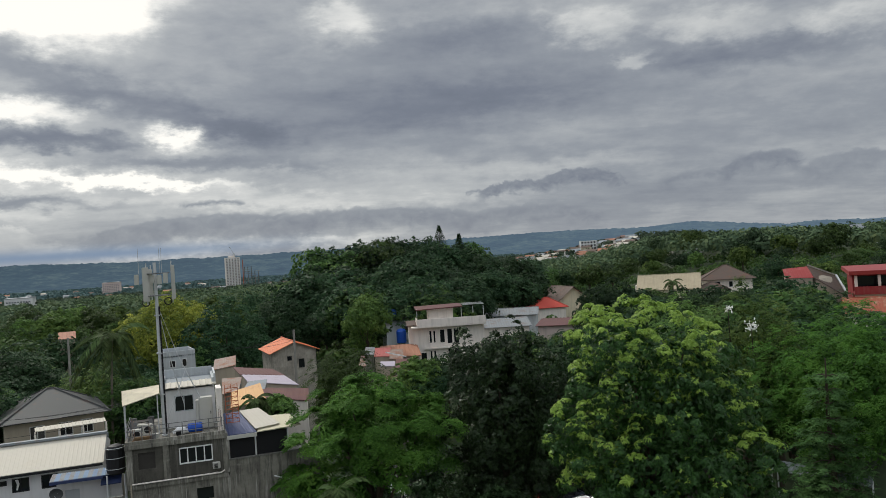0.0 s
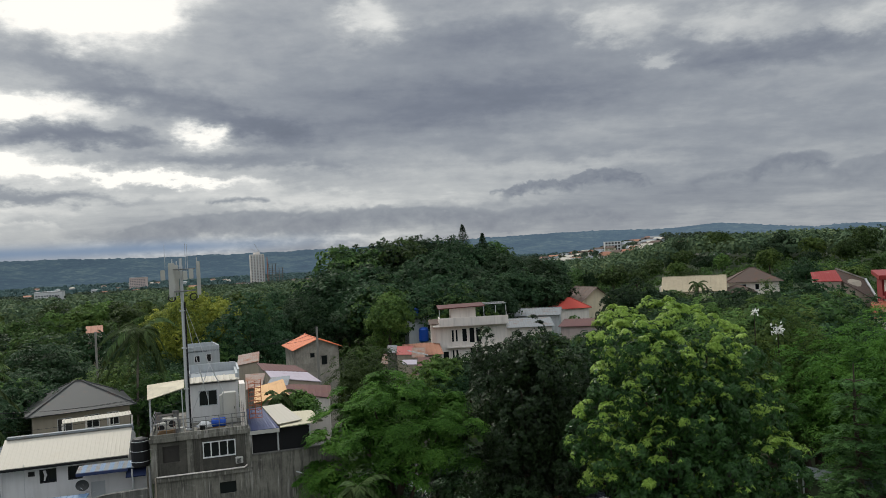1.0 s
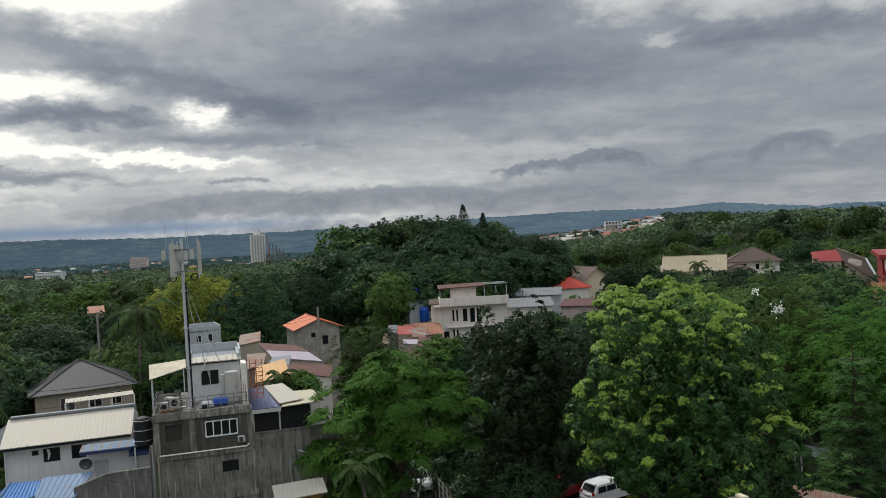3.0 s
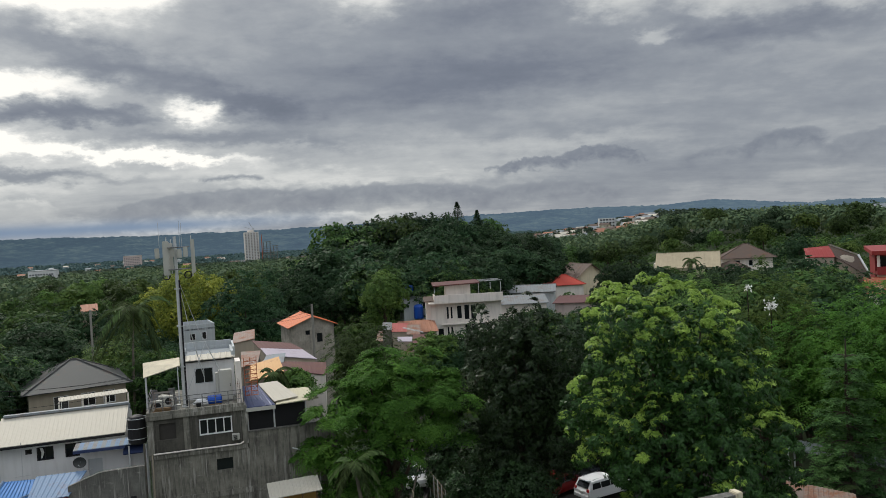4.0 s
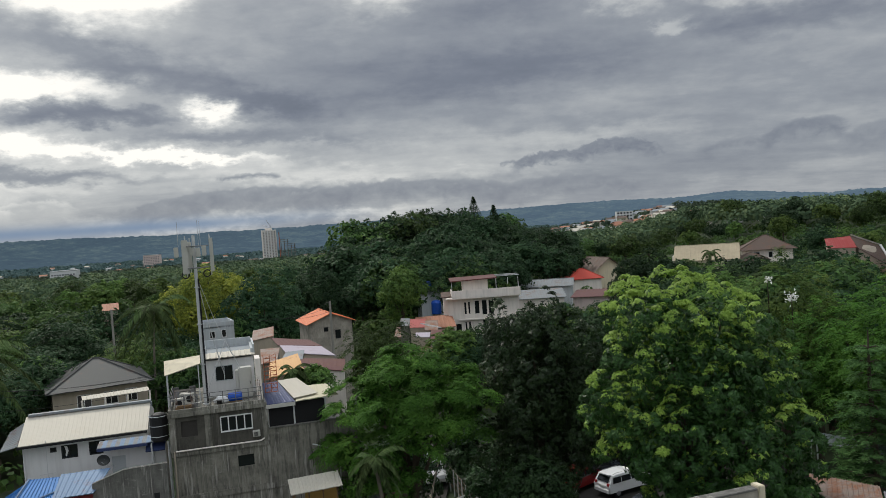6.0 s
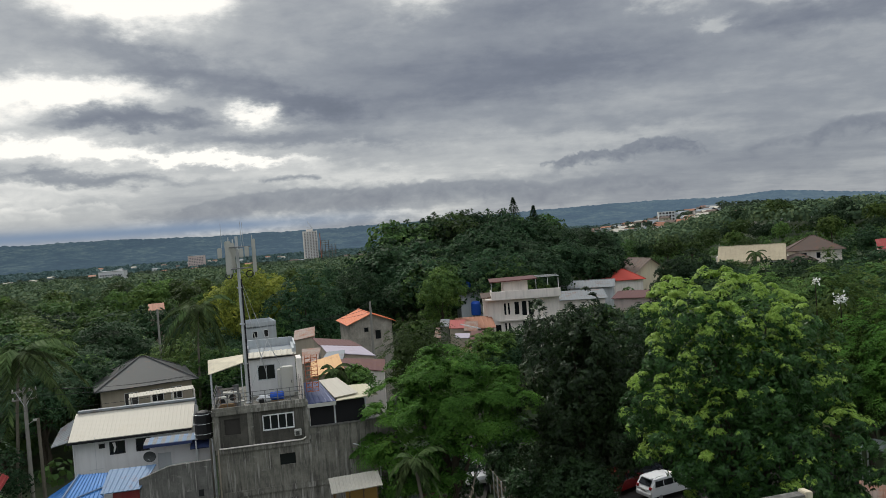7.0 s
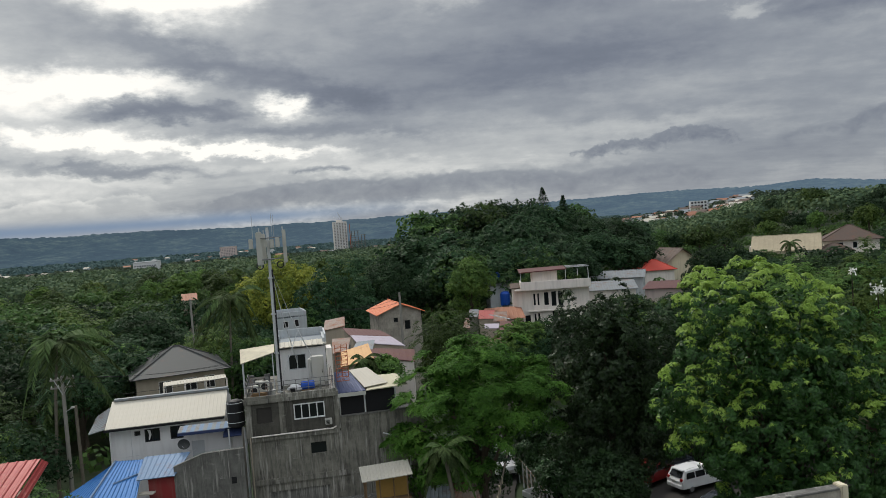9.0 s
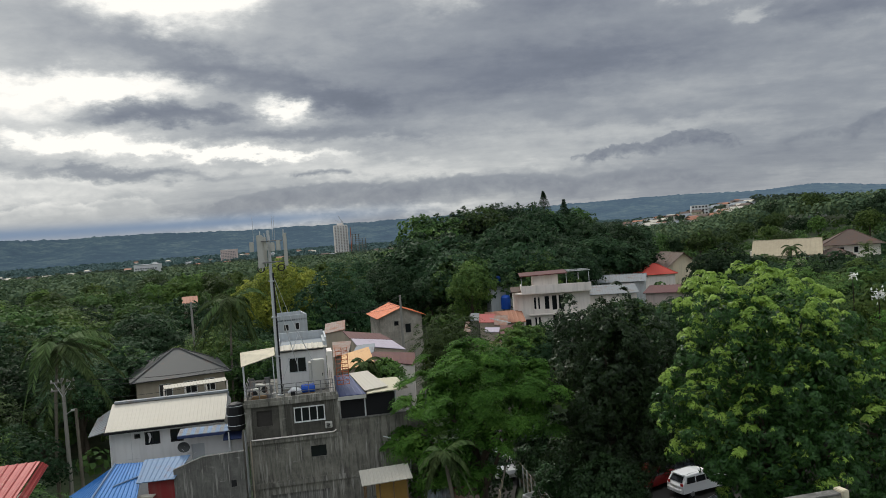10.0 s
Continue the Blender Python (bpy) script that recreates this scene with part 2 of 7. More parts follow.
def sheet_metal(name, colour, rust=0.25, rough=0.6, rustc=(0.16, 0.07, 0.035)):
    def build(g):
        a = g.noise(spread(g), 0.8, 6, 0.65)
        b = g.noise(spread(g), 5.0, 4, 0.6)
        long_ = g.noise(stretched(g, 3.0, 0.35, 3.0), 1.0, 4, 0.6)
        f = g.m("MINIMUM", g.m("MULTIPLY", g.m("MAXIMUM", g.m("SUBTRACT", g.m("ADD", a, g.m("MULTIPLY", g.m("SUBTRACT", b, 0.5), 0.5)), 0.62 - rust * 0.25), 0.0), 4.0), 0.9)
        c = g.mix(g.m("MULTIPLY", g.m("SUBTRACT", long_, 0.3), 0.22), colour, tuple(v * 0.7 for v in colour))
        return shader(g, g.mix(g.m("MULTIPLY", f, min(1.0, rust * 2.5)), c, rustc), rough, 0.15, b, 0.15, 0.01)
    return material(name, build)


def foliage(name, dark, mid_, bright, gloss=0.5, see_through=0.35):
    """Leaves: each one a little different, each tree too; light comes through them."""
    def build(g):
        isl = g.node("ShaderNodeNewGeometry").outputs["Random Per Island"]
        per = g.node("ShaderNodeObjectInfo").outputs["Random"]
        clump = g.noise(spread(g), 0.35, 3, 0.6)
        patch = g.m("SUBTRACT", g.noise(spread(g), 0.045, 3, 0.6), 0.5)
        f = g.m("ADD", g.m("ADD", g.m("MULTIPLY", isl, 0.55 if gloss < 0.5 else 0.38), g.m("MULTIPLY", g.m("SUBTRACT", clump, 0.3), 0.75 if gloss < 0.5 else 1.1)), patch)
        c = g.ramp(f, [(0.1, dark), (0.5, mid_), (0.95, bright)])
        hsv = g.node("ShaderNodeHueSaturation", {"Color": c, "Hue": g.m("ADD", 0.484, g.m("MULTIPLY", per, 0.026)),
                                                  "Value": g.m("ADD", 0.66, g.m("MULTIPLY", per, 0.75))}).outputs[0]
        front = shader(g, hsv, gloss, 0.0, spec=0.20 if gloss < 0.5 else 0.05)
        back = g.node("ShaderNodeBsdfTranslucent", {"Color": hsv}).outputs[0]
        return g.node("ShaderNodeMixShader", {0: see_through, 1: front, 2: back}).outputs[0]
    return material(name, build)


def plain(name, colour, rough=0.6, metal=0.0, vary=0.25, grain=6.0, spec=0.3):
    def build(g):
        a = g.noise(spread(g), grain, 4, 0.6)
        b = g.noise(spread(g), grain * 0.15, 3, 0.6)
        f = g.m("MULTIPLY", g.m("ADD", a, b), vary)
        return shader(g, g.mix(f, colour, tuple(v * 0.45 for v in colour)), rough, metal, a, 0.15, 0.01, spec)
    return material(name, build)


M = {
    "concrete": concrete("bare_concrete", (0.215, 0.205, 0.17), (0.035, 0.034, 0.03), (0.46, 0.44, 0.39), 0.9),
    "concrete_dark": concrete("mould_darkened_render", (0.085, 0.08, 0.066), (0.03, 0.03, 0.027), (0.22, 0.21, 0.18), 0.5),
    "board": plain("grey_boarding", (0.06, 0.055, 0.048), 0.9, 0, 0.5),
    "roof_terra": sheet_metal("terracotta_roof", (0.33, 0.15, 0.09), 0.35, 0.7, (0.22, 0.12, 0.08)),
    "concrete_pale": concrete("grey_render", (0.16, 0.155, 0.14), streaks=0.7),
    "block": concrete("concrete_block", (0.38, 0.345, 0.29), streaks=0.25),
    "white": painted("white_paint", (0.68, 0.68, 0.67), much=0.22),
    "offwhite": painted("off_white_paint", (0.80, 0.73, 0.66), much=0.25),
    "cream": painted("cream_paint", (0.62, 0.55, 0.40), much=0.35),
    "pink": painted("pale_pink_paint", (0.62, 0.50, 0.46), much=0.3),
    "tan": painted("tan_paint", (0.36, 0.31, 0.24), much=0.4),
    "greywall": painted("grey_paint", (0.46, 0.49, 0.50), much=0.35),
    "redwall": painted("dark_red_paint", (0.25, 0.03, 0.03), much=0.3),
    "roof_white": sheet_metal("white_metal_roof", (0.50, 0.465, 0.39), 0.12, 0.72, (0.45, 0.38, 0.28)),
    "roof_cream": sheet_metal("cream_metal_roof", (0.50, 0.46, 0.33), 0.15, 0.72, (0.40, 0.33, 0.22)),
    "roof_blue": sheet_metal("blue_metal_roof", (0.018, 0.135, 0.36), 0.12, 0.6, (0.20, 0.27, 0.36)),
    "roof_paleblue": sheet_metal("pale_blue_metal_roof", (0.13, 0.205, 0.31), 0.2, 0.62),
    "roof_navy": sheet_metal("navy_metal_roof", (0.035, 0.05, 0.12), 0.1, 0.45),
    "roof_grey": sheet_metal("galvanised_roof", (0.21, 0.235, 0.25), 0.3, 0.65),
    "roof_dark": sheet_metal("dark_grey_roof", (0.055, 0.058, 0.056), 0.15, 0.6),
    "roof_red": sheet_metal("red_metal_roof", (0.30, 0.04, 0.035), 0.25, 0.45, (0.35, 0.16, 0.13)),
    "roof_orange": sheet_metal("orange_roof", (0.52, 0.14, 0.05), 0.2, 0.6, (0.30, 0.10, 0.05)),
    "roof_ochre": sheet_metal("ochre_roof", (0.48, 0.27, 0.10), 0.3, 0.6),
    "roof_maroon": sheet_metal("maroon_roof", (0.12, 0.05, 0.045), 0.35, 0.6),
    "roof_lilac": sheet_metal("faded_lilac_roof", (0.42, 0.37, 0.42), 0.2, 0.55),
    "roof_rust": sheet_metal("rusty_roof", (0.24, 0.19, 0.16), 0.8, 0.7, (0.22, 0.08, 0.035)),
    "roof_brown": sheet_metal("brown_roof", (0.10, 0.07, 0.055), 0.3, 0.7),
    "roof_scarlet": sheet_metal("scarlet_roof", (0.42, 0.055, 0.035), 0.2, 0.65, (0.30, 0.10, 0.07)),
    "roof_plainred": sheet_metal("faded_red_sheet", (0.36, 0.09, 0.08), 0.3, 0.65, (0.30, 0.16, 0.12)),
    "roof_dull": sheet_metal("dull_grey_roof", (0.20, 0.215, 0.22), 0.35, 0.7),
    "tile": plain("sandy_roof_tile", (0.52, 0.44, 0.30), 0.85, 0, 0.5, 2.0),
    "tile_red": sheet_metal("red_clay_tile", (0.32, 0.09, 0.05), 0.5, 0.75, (0.42, 0.32, 0.22)),
    "galv": plain("galvanised_steel", (0.60, 0.61, 0.61), 0.5, 0.15, 0.25),
    "steel_dull": plain("dull_grey_steel", (0.24, 0.24, 0.235), 0.7, 0.1, 0.5, 3.0),
    "antenna": plain("pale_grey_plastic", (0.50, 0.49, 0.44), 0.5, 0, 0.15),
    "black": plain("black_cable", (0.015, 0.015, 0.016), 0.6, 0, 0.2),
    "mesh": plain("black_shade_net", (0.012, 0.012, 0.013), 0.9, 0, 0.4, 20),
    "orange_paint": plain("orange_red_paint", (0.45, 0.12, 0.05), 0.6, 0, 0.35),
    "yellow_paint": plain("ochre_paint", (0.50, 0.30, 0.08), 0.7, 0, 0.35),
    "blue_plastic": plain("blue_plastic", (0.012, 0.08, 0.42), 0.4, 0, 0.2),
    "bark": plain("bark", (0.12, 0.095, 0.07), 0.95, 0, 0.8, 4.0),
    "bark_pale": plain("pale_bark", (0.26, 0.23, 0.18), 0.95, 0, 0.7, 4.0),
    "wood": plain("weathered_wood", (0.30, 0.19, 0.10), 0.85, 0, 0.6, 3.0),
    "pole": plain("concrete_pole", (0.36, 0.34, 0.30), 0.9, 0, 0.5, 3.0),
    "car_white": plain("white_car_paint", (0.78, 0.78, 0.77), 0.25, 0, 0.06, 2.0, 0.6),
    "car_dark": plain("dark_car_paint", (0.03, 0.035, 0.045), 0.25, 0, 0.1, 2.0, 0.6),
    "car_red": plain("red_car_paint", (0.16, 0.012, 0.012), 0.25, 0, 0.1, 2.0, 0.6),
    "tyre": plain("tyre_rubber", (0.02, 0.02, 0.02), 0.9),
    "rim": plain("alloy_rim", (0.45, 0.45, 0.46), 0.35, 0.8),
    "lens_red": plain("red_lens", (0.4, 0.01, 0.01), 0.3),
    "window_dim": plain("dim_tower_window", (0.16, 0.17, 0.18), 0.3, 0, 0.3),
    "glass": material("dark_window_glass", lambda g: shader(g, (0.012, 0.014, 0.016), 0.08, 0.0, spec=0.5)),
    "asphalt": plain("worn_asphalt", (0.05, 0.046, 0.04), 0.95, 0, 0.5, 2.0),
    "dirt": plain("bare_earth", (0.22, 0.155, 0.095), 0.95, 0, 0.5, 2.0),
    "mango": foliage("mango_leaves", (0.015, 0.040, 0.011), (0.036, 0.088, 0.020), (0.072, 0.150, 0.032), 0.38, 0.2),
    # young leaf colour, which also paints sunlight on the crown
    "mango_young_lit": foliage("young_sunlit_mango_leaves", (0.170, 0.320, 0.045), (0.320, 0.500, 0.085), (0.500, 0.690, 0.180), 0.42, 0.3),
    "darkleaf": foliage("dark_leaves", (0.014, 0.032, 0.012), (0.034, 0.074, 0.024), (0.080, 0.145, 0.050), 0.42, 0.2),
    "feather": foliage("bright_pinnate_leaves", (0.032, 0.084, 0.017), (0.080, 0.190, 0.032), (0.180, 0.330, 0.058), 0.55, 0.3),
    "leaf_a": foliage("broad_leaves", (0.033, 0.059, 0.022), (0.068, 0.124, 0.036), (0.162, 0.218, 0.064), 0.55, 0.3),
    "leaf_b": foliage("yellowish_leaves", (0.043, 0.084, 0.027), (0.104, 0.175, 0.042), (0.231, 0.297, 0.078), 0.55, 0.3),
    "leaf_c": foliage("deep_green_leaves", (0.019, 0.039, 0.020), (0.040, 0.080, 0.036), (0.084, 0.136, 0.053), 0.55, 0.3),
    "conifer": foliage("conifer_sprays", (0.042, 0.101, 0.035), (0.097, 0.220, 0.070), (0.220, 0.370, 0.127), 0.55, 0.25),
    "bloom": foliage("yellow_blossom_leaves", (0.085, 0.115, 0.026), (0.235, 0.255, 0.045), (0.470, 0.430, 0.075), 0.6, 0.3),
    "frond": foliage("palm_fronds", (0.036, 0.060, 0.024), (0.085, 0.130, 0.045), (0.165, 0.215, 0.080), 0.6, 0.3),
    "petal": foliage("white_petals", (0.55, 0.55, 0.52), (0.70, 0.70, 0.67), (0.80, 0.80, 0.77), 0.7, 0.3),
    "dry": foliage("dry_fronds", (0.120, 0.102, 0.048), (0.228, 0.204, 0.102), (0.324, 0.300, 0.156), 0.7, 0.25),
    # farther canopies: distance haze put into the leaf colours, paler and bluer
    "distant": foliage("distant_canopy_hazed", (0.038, 0.063, 0.046), (0.077, 0.111, 0.071), (0.137, 0.175, 0.097), 0.8, 0.2),
    "plain": foliage("plain_canopy_hazed", (0.044, 0.081, 0.081), (0.077, 0.121, 0.115), (0.127, 0.172, 0.150), 0.8, 0.2),
    "farwood": foliage("far_canopy_hazed", (0.044, 0.077, 0.046), (0.089, 0.136, 0.069), (0.189, 0.229, 0.098), 0.7, 0.2),
}


# ---- building helpers ----
def mesh_object(name, verts, faces, mat, parent=None, label=""):
    me = bpy.data.meshes.new(name)
    me.from_pydata([tuple(v) for v in verts], [], [tuple(f) for f in faces])
    me.materials.append(mat)
    ob = new(name, me)
    if parent is not None:
        ob.parent = parent
    if label:
        ob["label"] = label
    return ob


def part(name, bm, mat, parent, label=""):
    me = bpy.data.meshes.new(name)
    bm.to_mesh(me)
    bm.free()
    me.materials.append(mat)
    ob = new(name, me)
    if parent is not None:
        ob.parent = parent
    if label:
        ob["label"] = label
    return ob


def thing(name, m, label, category, group="", kind=""):
    ob = new(name)
    ob.matrix_basis = m
    return tagged(ob, label, category, group, kind)


def add_box(bm, x0, x1, y0, y1, z0, z1):
    v = [bm.verts.new(p) for p in ((x0, y0, z0), (x1, y0, z0), (x1, y1, z0), (x0, y1, z0),
                                   (x0, y0, z1), (x1, y0, z1), (x1, y1, z1), (x0, y1, z1))]
    for f in ((3, 2, 1, 0), (4, 5, 6, 7), (0, 1, 5, 4), (1, 2, 6, 5), (2, 3, 7, 6), (3, 0, 4, 7)):
        bm.faces.new([v[i] for i in f])


def box(name, parent, mat, x0, x1, y0, y1, z0, z1, bevel=0.0, label=""):
    bm = bmesh.new()
    add_box(bm, x0, x1, y0, y1, z0, z1)
    if bevel:
        bmesh.ops.bevel(bm, geom=bm.edges[:], offset=bevel, segments=2, affect="EDGES")
    return part(name, bm, mat, parent, label)


def add_tube(bm, path, radii, sides=7):
    rings = []
    path = [Vector(p) for p in path]
    for i, p in enumerate(path):
        d = (path[min(i + 1, len(path) - 1)] - path[max(i - 1, 0)]).normalized()
        a = d.orthogonal().normalized()
        b = d.cross(a)
        r = radii[i] if isinstance(radii, (list, tuple)) else radii
        rings.append([bm.verts.new(p + (a * math.cos(k * math.tau / sides) + b * math.sin(k * math.tau / sides)) * r) for k in range(sides)])
    for q, s in zip(rings, rings[1:]):
        # keep the rings from twisting
        shift = min(range(sides), key=lambda k: (s[k].co - q[0].co).length)
        for k in range(sides):
            bm.faces.new((q[k], q[(k + 1) % sides], s[(k + 1 + shift) % sides], s[(k + shift) % sides]))
    bm.faces.new(rings[0][::-1])
    bm.faces.new(rings[-1])


def tube(name, parent, mat, path, radii, sides=7, label=""):
    bm = bmesh.new()
    add_tube(bm, path, radii, sides)
    bmesh.ops.recalc_face_normals(bm, faces=bm.faces[:])
    return part(name, bm, mat, parent, label)


def sheet(name, parent, mat, a, b, c, d, pitch=0.5, rib=0.035, thick=0.05, label=""):
    """A ribbed roof sheet: eave from a to b, ridge from d to c, ribs running from eave to ridge."""
    a, b, c, d = (Vector(p) for p in (a, b, c, d))
    n = (b - a).cross(d - a).normalized()
    if n.z < 0:
        n = -n
    count = max(2, round((b - a).length / pitch))
    cols = [(0.0, 0.0)]
    for k in range(count):
        for s, h in ((0.30, 0.0), (0.42, rib), (0.58, rib), (0.70, 0.0)):
            cols.append(((k + s) / count, h))
    cols.append((1.0, 0.0))
    verts, faces = [], []
    for s, h in cols:
        low, high_ = a.lerp(b, s), d.lerp(c, s)
        verts += [low + n * h, high_ + n * h, high_ - n * thick, low - n * thick]
    for k in range(len(cols) - 1):
        i, j = 4 * k, 4 * k + 4
        faces += [(i, j, j + 1, i + 1), (i + 1, j + 1, j + 2, i + 2), (i + 2, j + 2, j + 3, i + 3), (i + 3, j + 3, j, i)]
    e = 4 * (len(cols) - 1)
    faces += [(0, 1, 2, 3), (e + 3, e + 2, e + 1, e)]
    return mesh_object(name, verts, faces, mat, parent, label)


def slab(name, parent, mat, pts, thick=0.1, label=""):
    """A flat plate of any outline."""
    pts = [Vector(p) for p in pts]
    n = len(pts)
    up_ = (pts[1] - pts[0]).cross(pts[2] - pts[0]).normalized()
    if up_.z < 0:
        up_ = -up_
    verts = pts + [p - up_ * thick for p in pts]
    faces = [tuple(range(n)), tuple(range(2 * n - 1, n - 1, -1))] + [(i, i + n, (i + 1) % n + n, (i + 1) % n) for i in range(n)]
    return mesh_object(name, verts, faces, mat, parent, label)


def wall(name, parent, mat, p, q, z0, z1, holes=(), thick=0.2, label=""):
    """A wall from p to q (plan), its outer face on that line and its body to the left of the way; holes: (s0, s1, z0, z1)."""
    p, q = Vector((*p, 0)), Vector((*q, 0))
    u = (q - p).normalized()
    v = Vector((-u.y, u.x, 0))
    size = (q - p).length
    ss = sorted({0.0, size, *[min(max(h[i], 0), size) for h in holes for i in (0, 1)]})
    zs = sorted({z0, z1, *[min(max(h[i], z0), z1) for h in holes for i in (2, 3)]})
    bm = bmesh.new()
    made = {}

    def vert(i, k, side):
        if (i, k, side) not in made:
            made[i, k, side] = bm.verts.new(p + u * ss[i] + v * (thick * side) + Vector((0, 0, zs[k])))
        return made[i, k, side]

    def solid(i, k):
        if not (0 <= i < len(ss) - 1 and 0 <= k < len(zs) - 1):
            return False
        cs, cz = (ss[i] + ss[i + 1]) / 2, (zs[k] + zs[k + 1]) / 2
        return not any(h[0] < cs < h[1] and h[2] < cz < h[3] for h in holes)

    for i in range(len(ss) - 1):
        for k in range(len(zs) - 1):
            if not solid(i, k):
                continue
            c = [(i, k), (i + 1, k), (i + 1, k + 1), (i, k + 1)]
            bm.faces.new([vert(*q_, 0) for q_ in c])
            bm.faces.new([vert(*q_, 1) for q_ in c[::-1]])
            for (di, dk), (a, b) in (((0, -1), (0, 1)), ((1, 0), (1, 2)), ((0, 1), (2, 3)), ((-1, 0), (3, 0))):
                if not solid(i + di, k + dk):
                    bm.faces.new((vert(*c[b], 0), vert(*c[a], 0), vert(*c[a], 1), vert(*c[b], 1)))
    return part(name, bm, mat, parent, label)


def window(parent, p, q, hole, frame_mat, mullions=1, thick=0.2, bar=0.06, proud=0.02, glass=None):
    """Frame with mullions and one pane between each pair, standing in a wall's hole."""
    p, q = Vector((*p, 0)), Vector((*q, 0))
    u = (q - p).normalized()
    v = Vector((-u.y, u.x, 0))
    s0, s1, a, b = hole
    m = Matrix.Translation(p) @ Matrix((u, v, (0, 0, 1))).transposed().to_4x4()
    bm = bmesh.new()
    add_box(bm, s0, s1, -proud, thick * 0.6, a, a + bar)
    add_box(bm, s0, s1, -proud, thick * 0.6, b - bar, b)
    edges = [s0 + (s1 - s0) * k / mullions for k in range(mullions + 1)]
    for k, s in enumerate(edges):
        lo = s if k == 0 else s - bar if k == mullions else s - bar / 2
        add_box(bm, lo, lo + bar, -proud, thick * 0.6, a + bar, b - bar)
    f = part("window", bm, frame_mat, parent)
    f.matrix_basis = m
    for s, e in zip(edges, edges[1:]):
        box("pane", f, glass or M["glass"], s + bar * 0.4, e - bar * 0.4, thick * 0.3, thick * 0.36, a + bar * 0.9, b - bar * 0.9)
    return f


def spot(bearing, distance, z=0.0):
    """A place by its bearing from the balcony, in degrees to the east of north, and its distance on the ground."""
    a = radians(bearing)
    return Vector((math.sin(a) * distance, math.cos(a) * distance, z))


def smooth(e0, e1, x):
    t = np.clip((x - e0) / (e1 - e0), 0, 1)
    return t * t * (3 - 2 * t)


def ground_z(x, y):
    """Height of the land."""
    x, y = np.asarray(x, float), np.asarray(y, float)
    r = np.hypot(x, y)
    a = np.degrees(np.arctan2(x, y))
    front = smooth(110, 60, np.abs(a))
    z = 3.5 * smooth(70, 130, r) * smooth(-16, 2, a) * smooth(700, 300, r)
    hx, hy = 22.0, 208.0
    z = z + 14.0 * np.exp(-(((x - hx) / 38) ** 2 + ((y - hy) / 34) ** 2))
    z = z + 11.0 * smooth(180, 430, r) * smooth(17, 25, a) * front * smooth(1500, 700, r)
    z = z + 16.0 * np.exp(-(((a - 21.5) / 6.5) ** 2 + ((r - 950) / 260) ** 2))
    z = z - 4.0 * smooth(150, 600, r) * smooth(8, -6, a)
    z = z - 15.0 * smooth(550, 1400, r) * smooth(8, -4, a) * smooth(-75, -50, a)
    return z


def gz(p):
    return float(ground_z(p[0], p[1]))


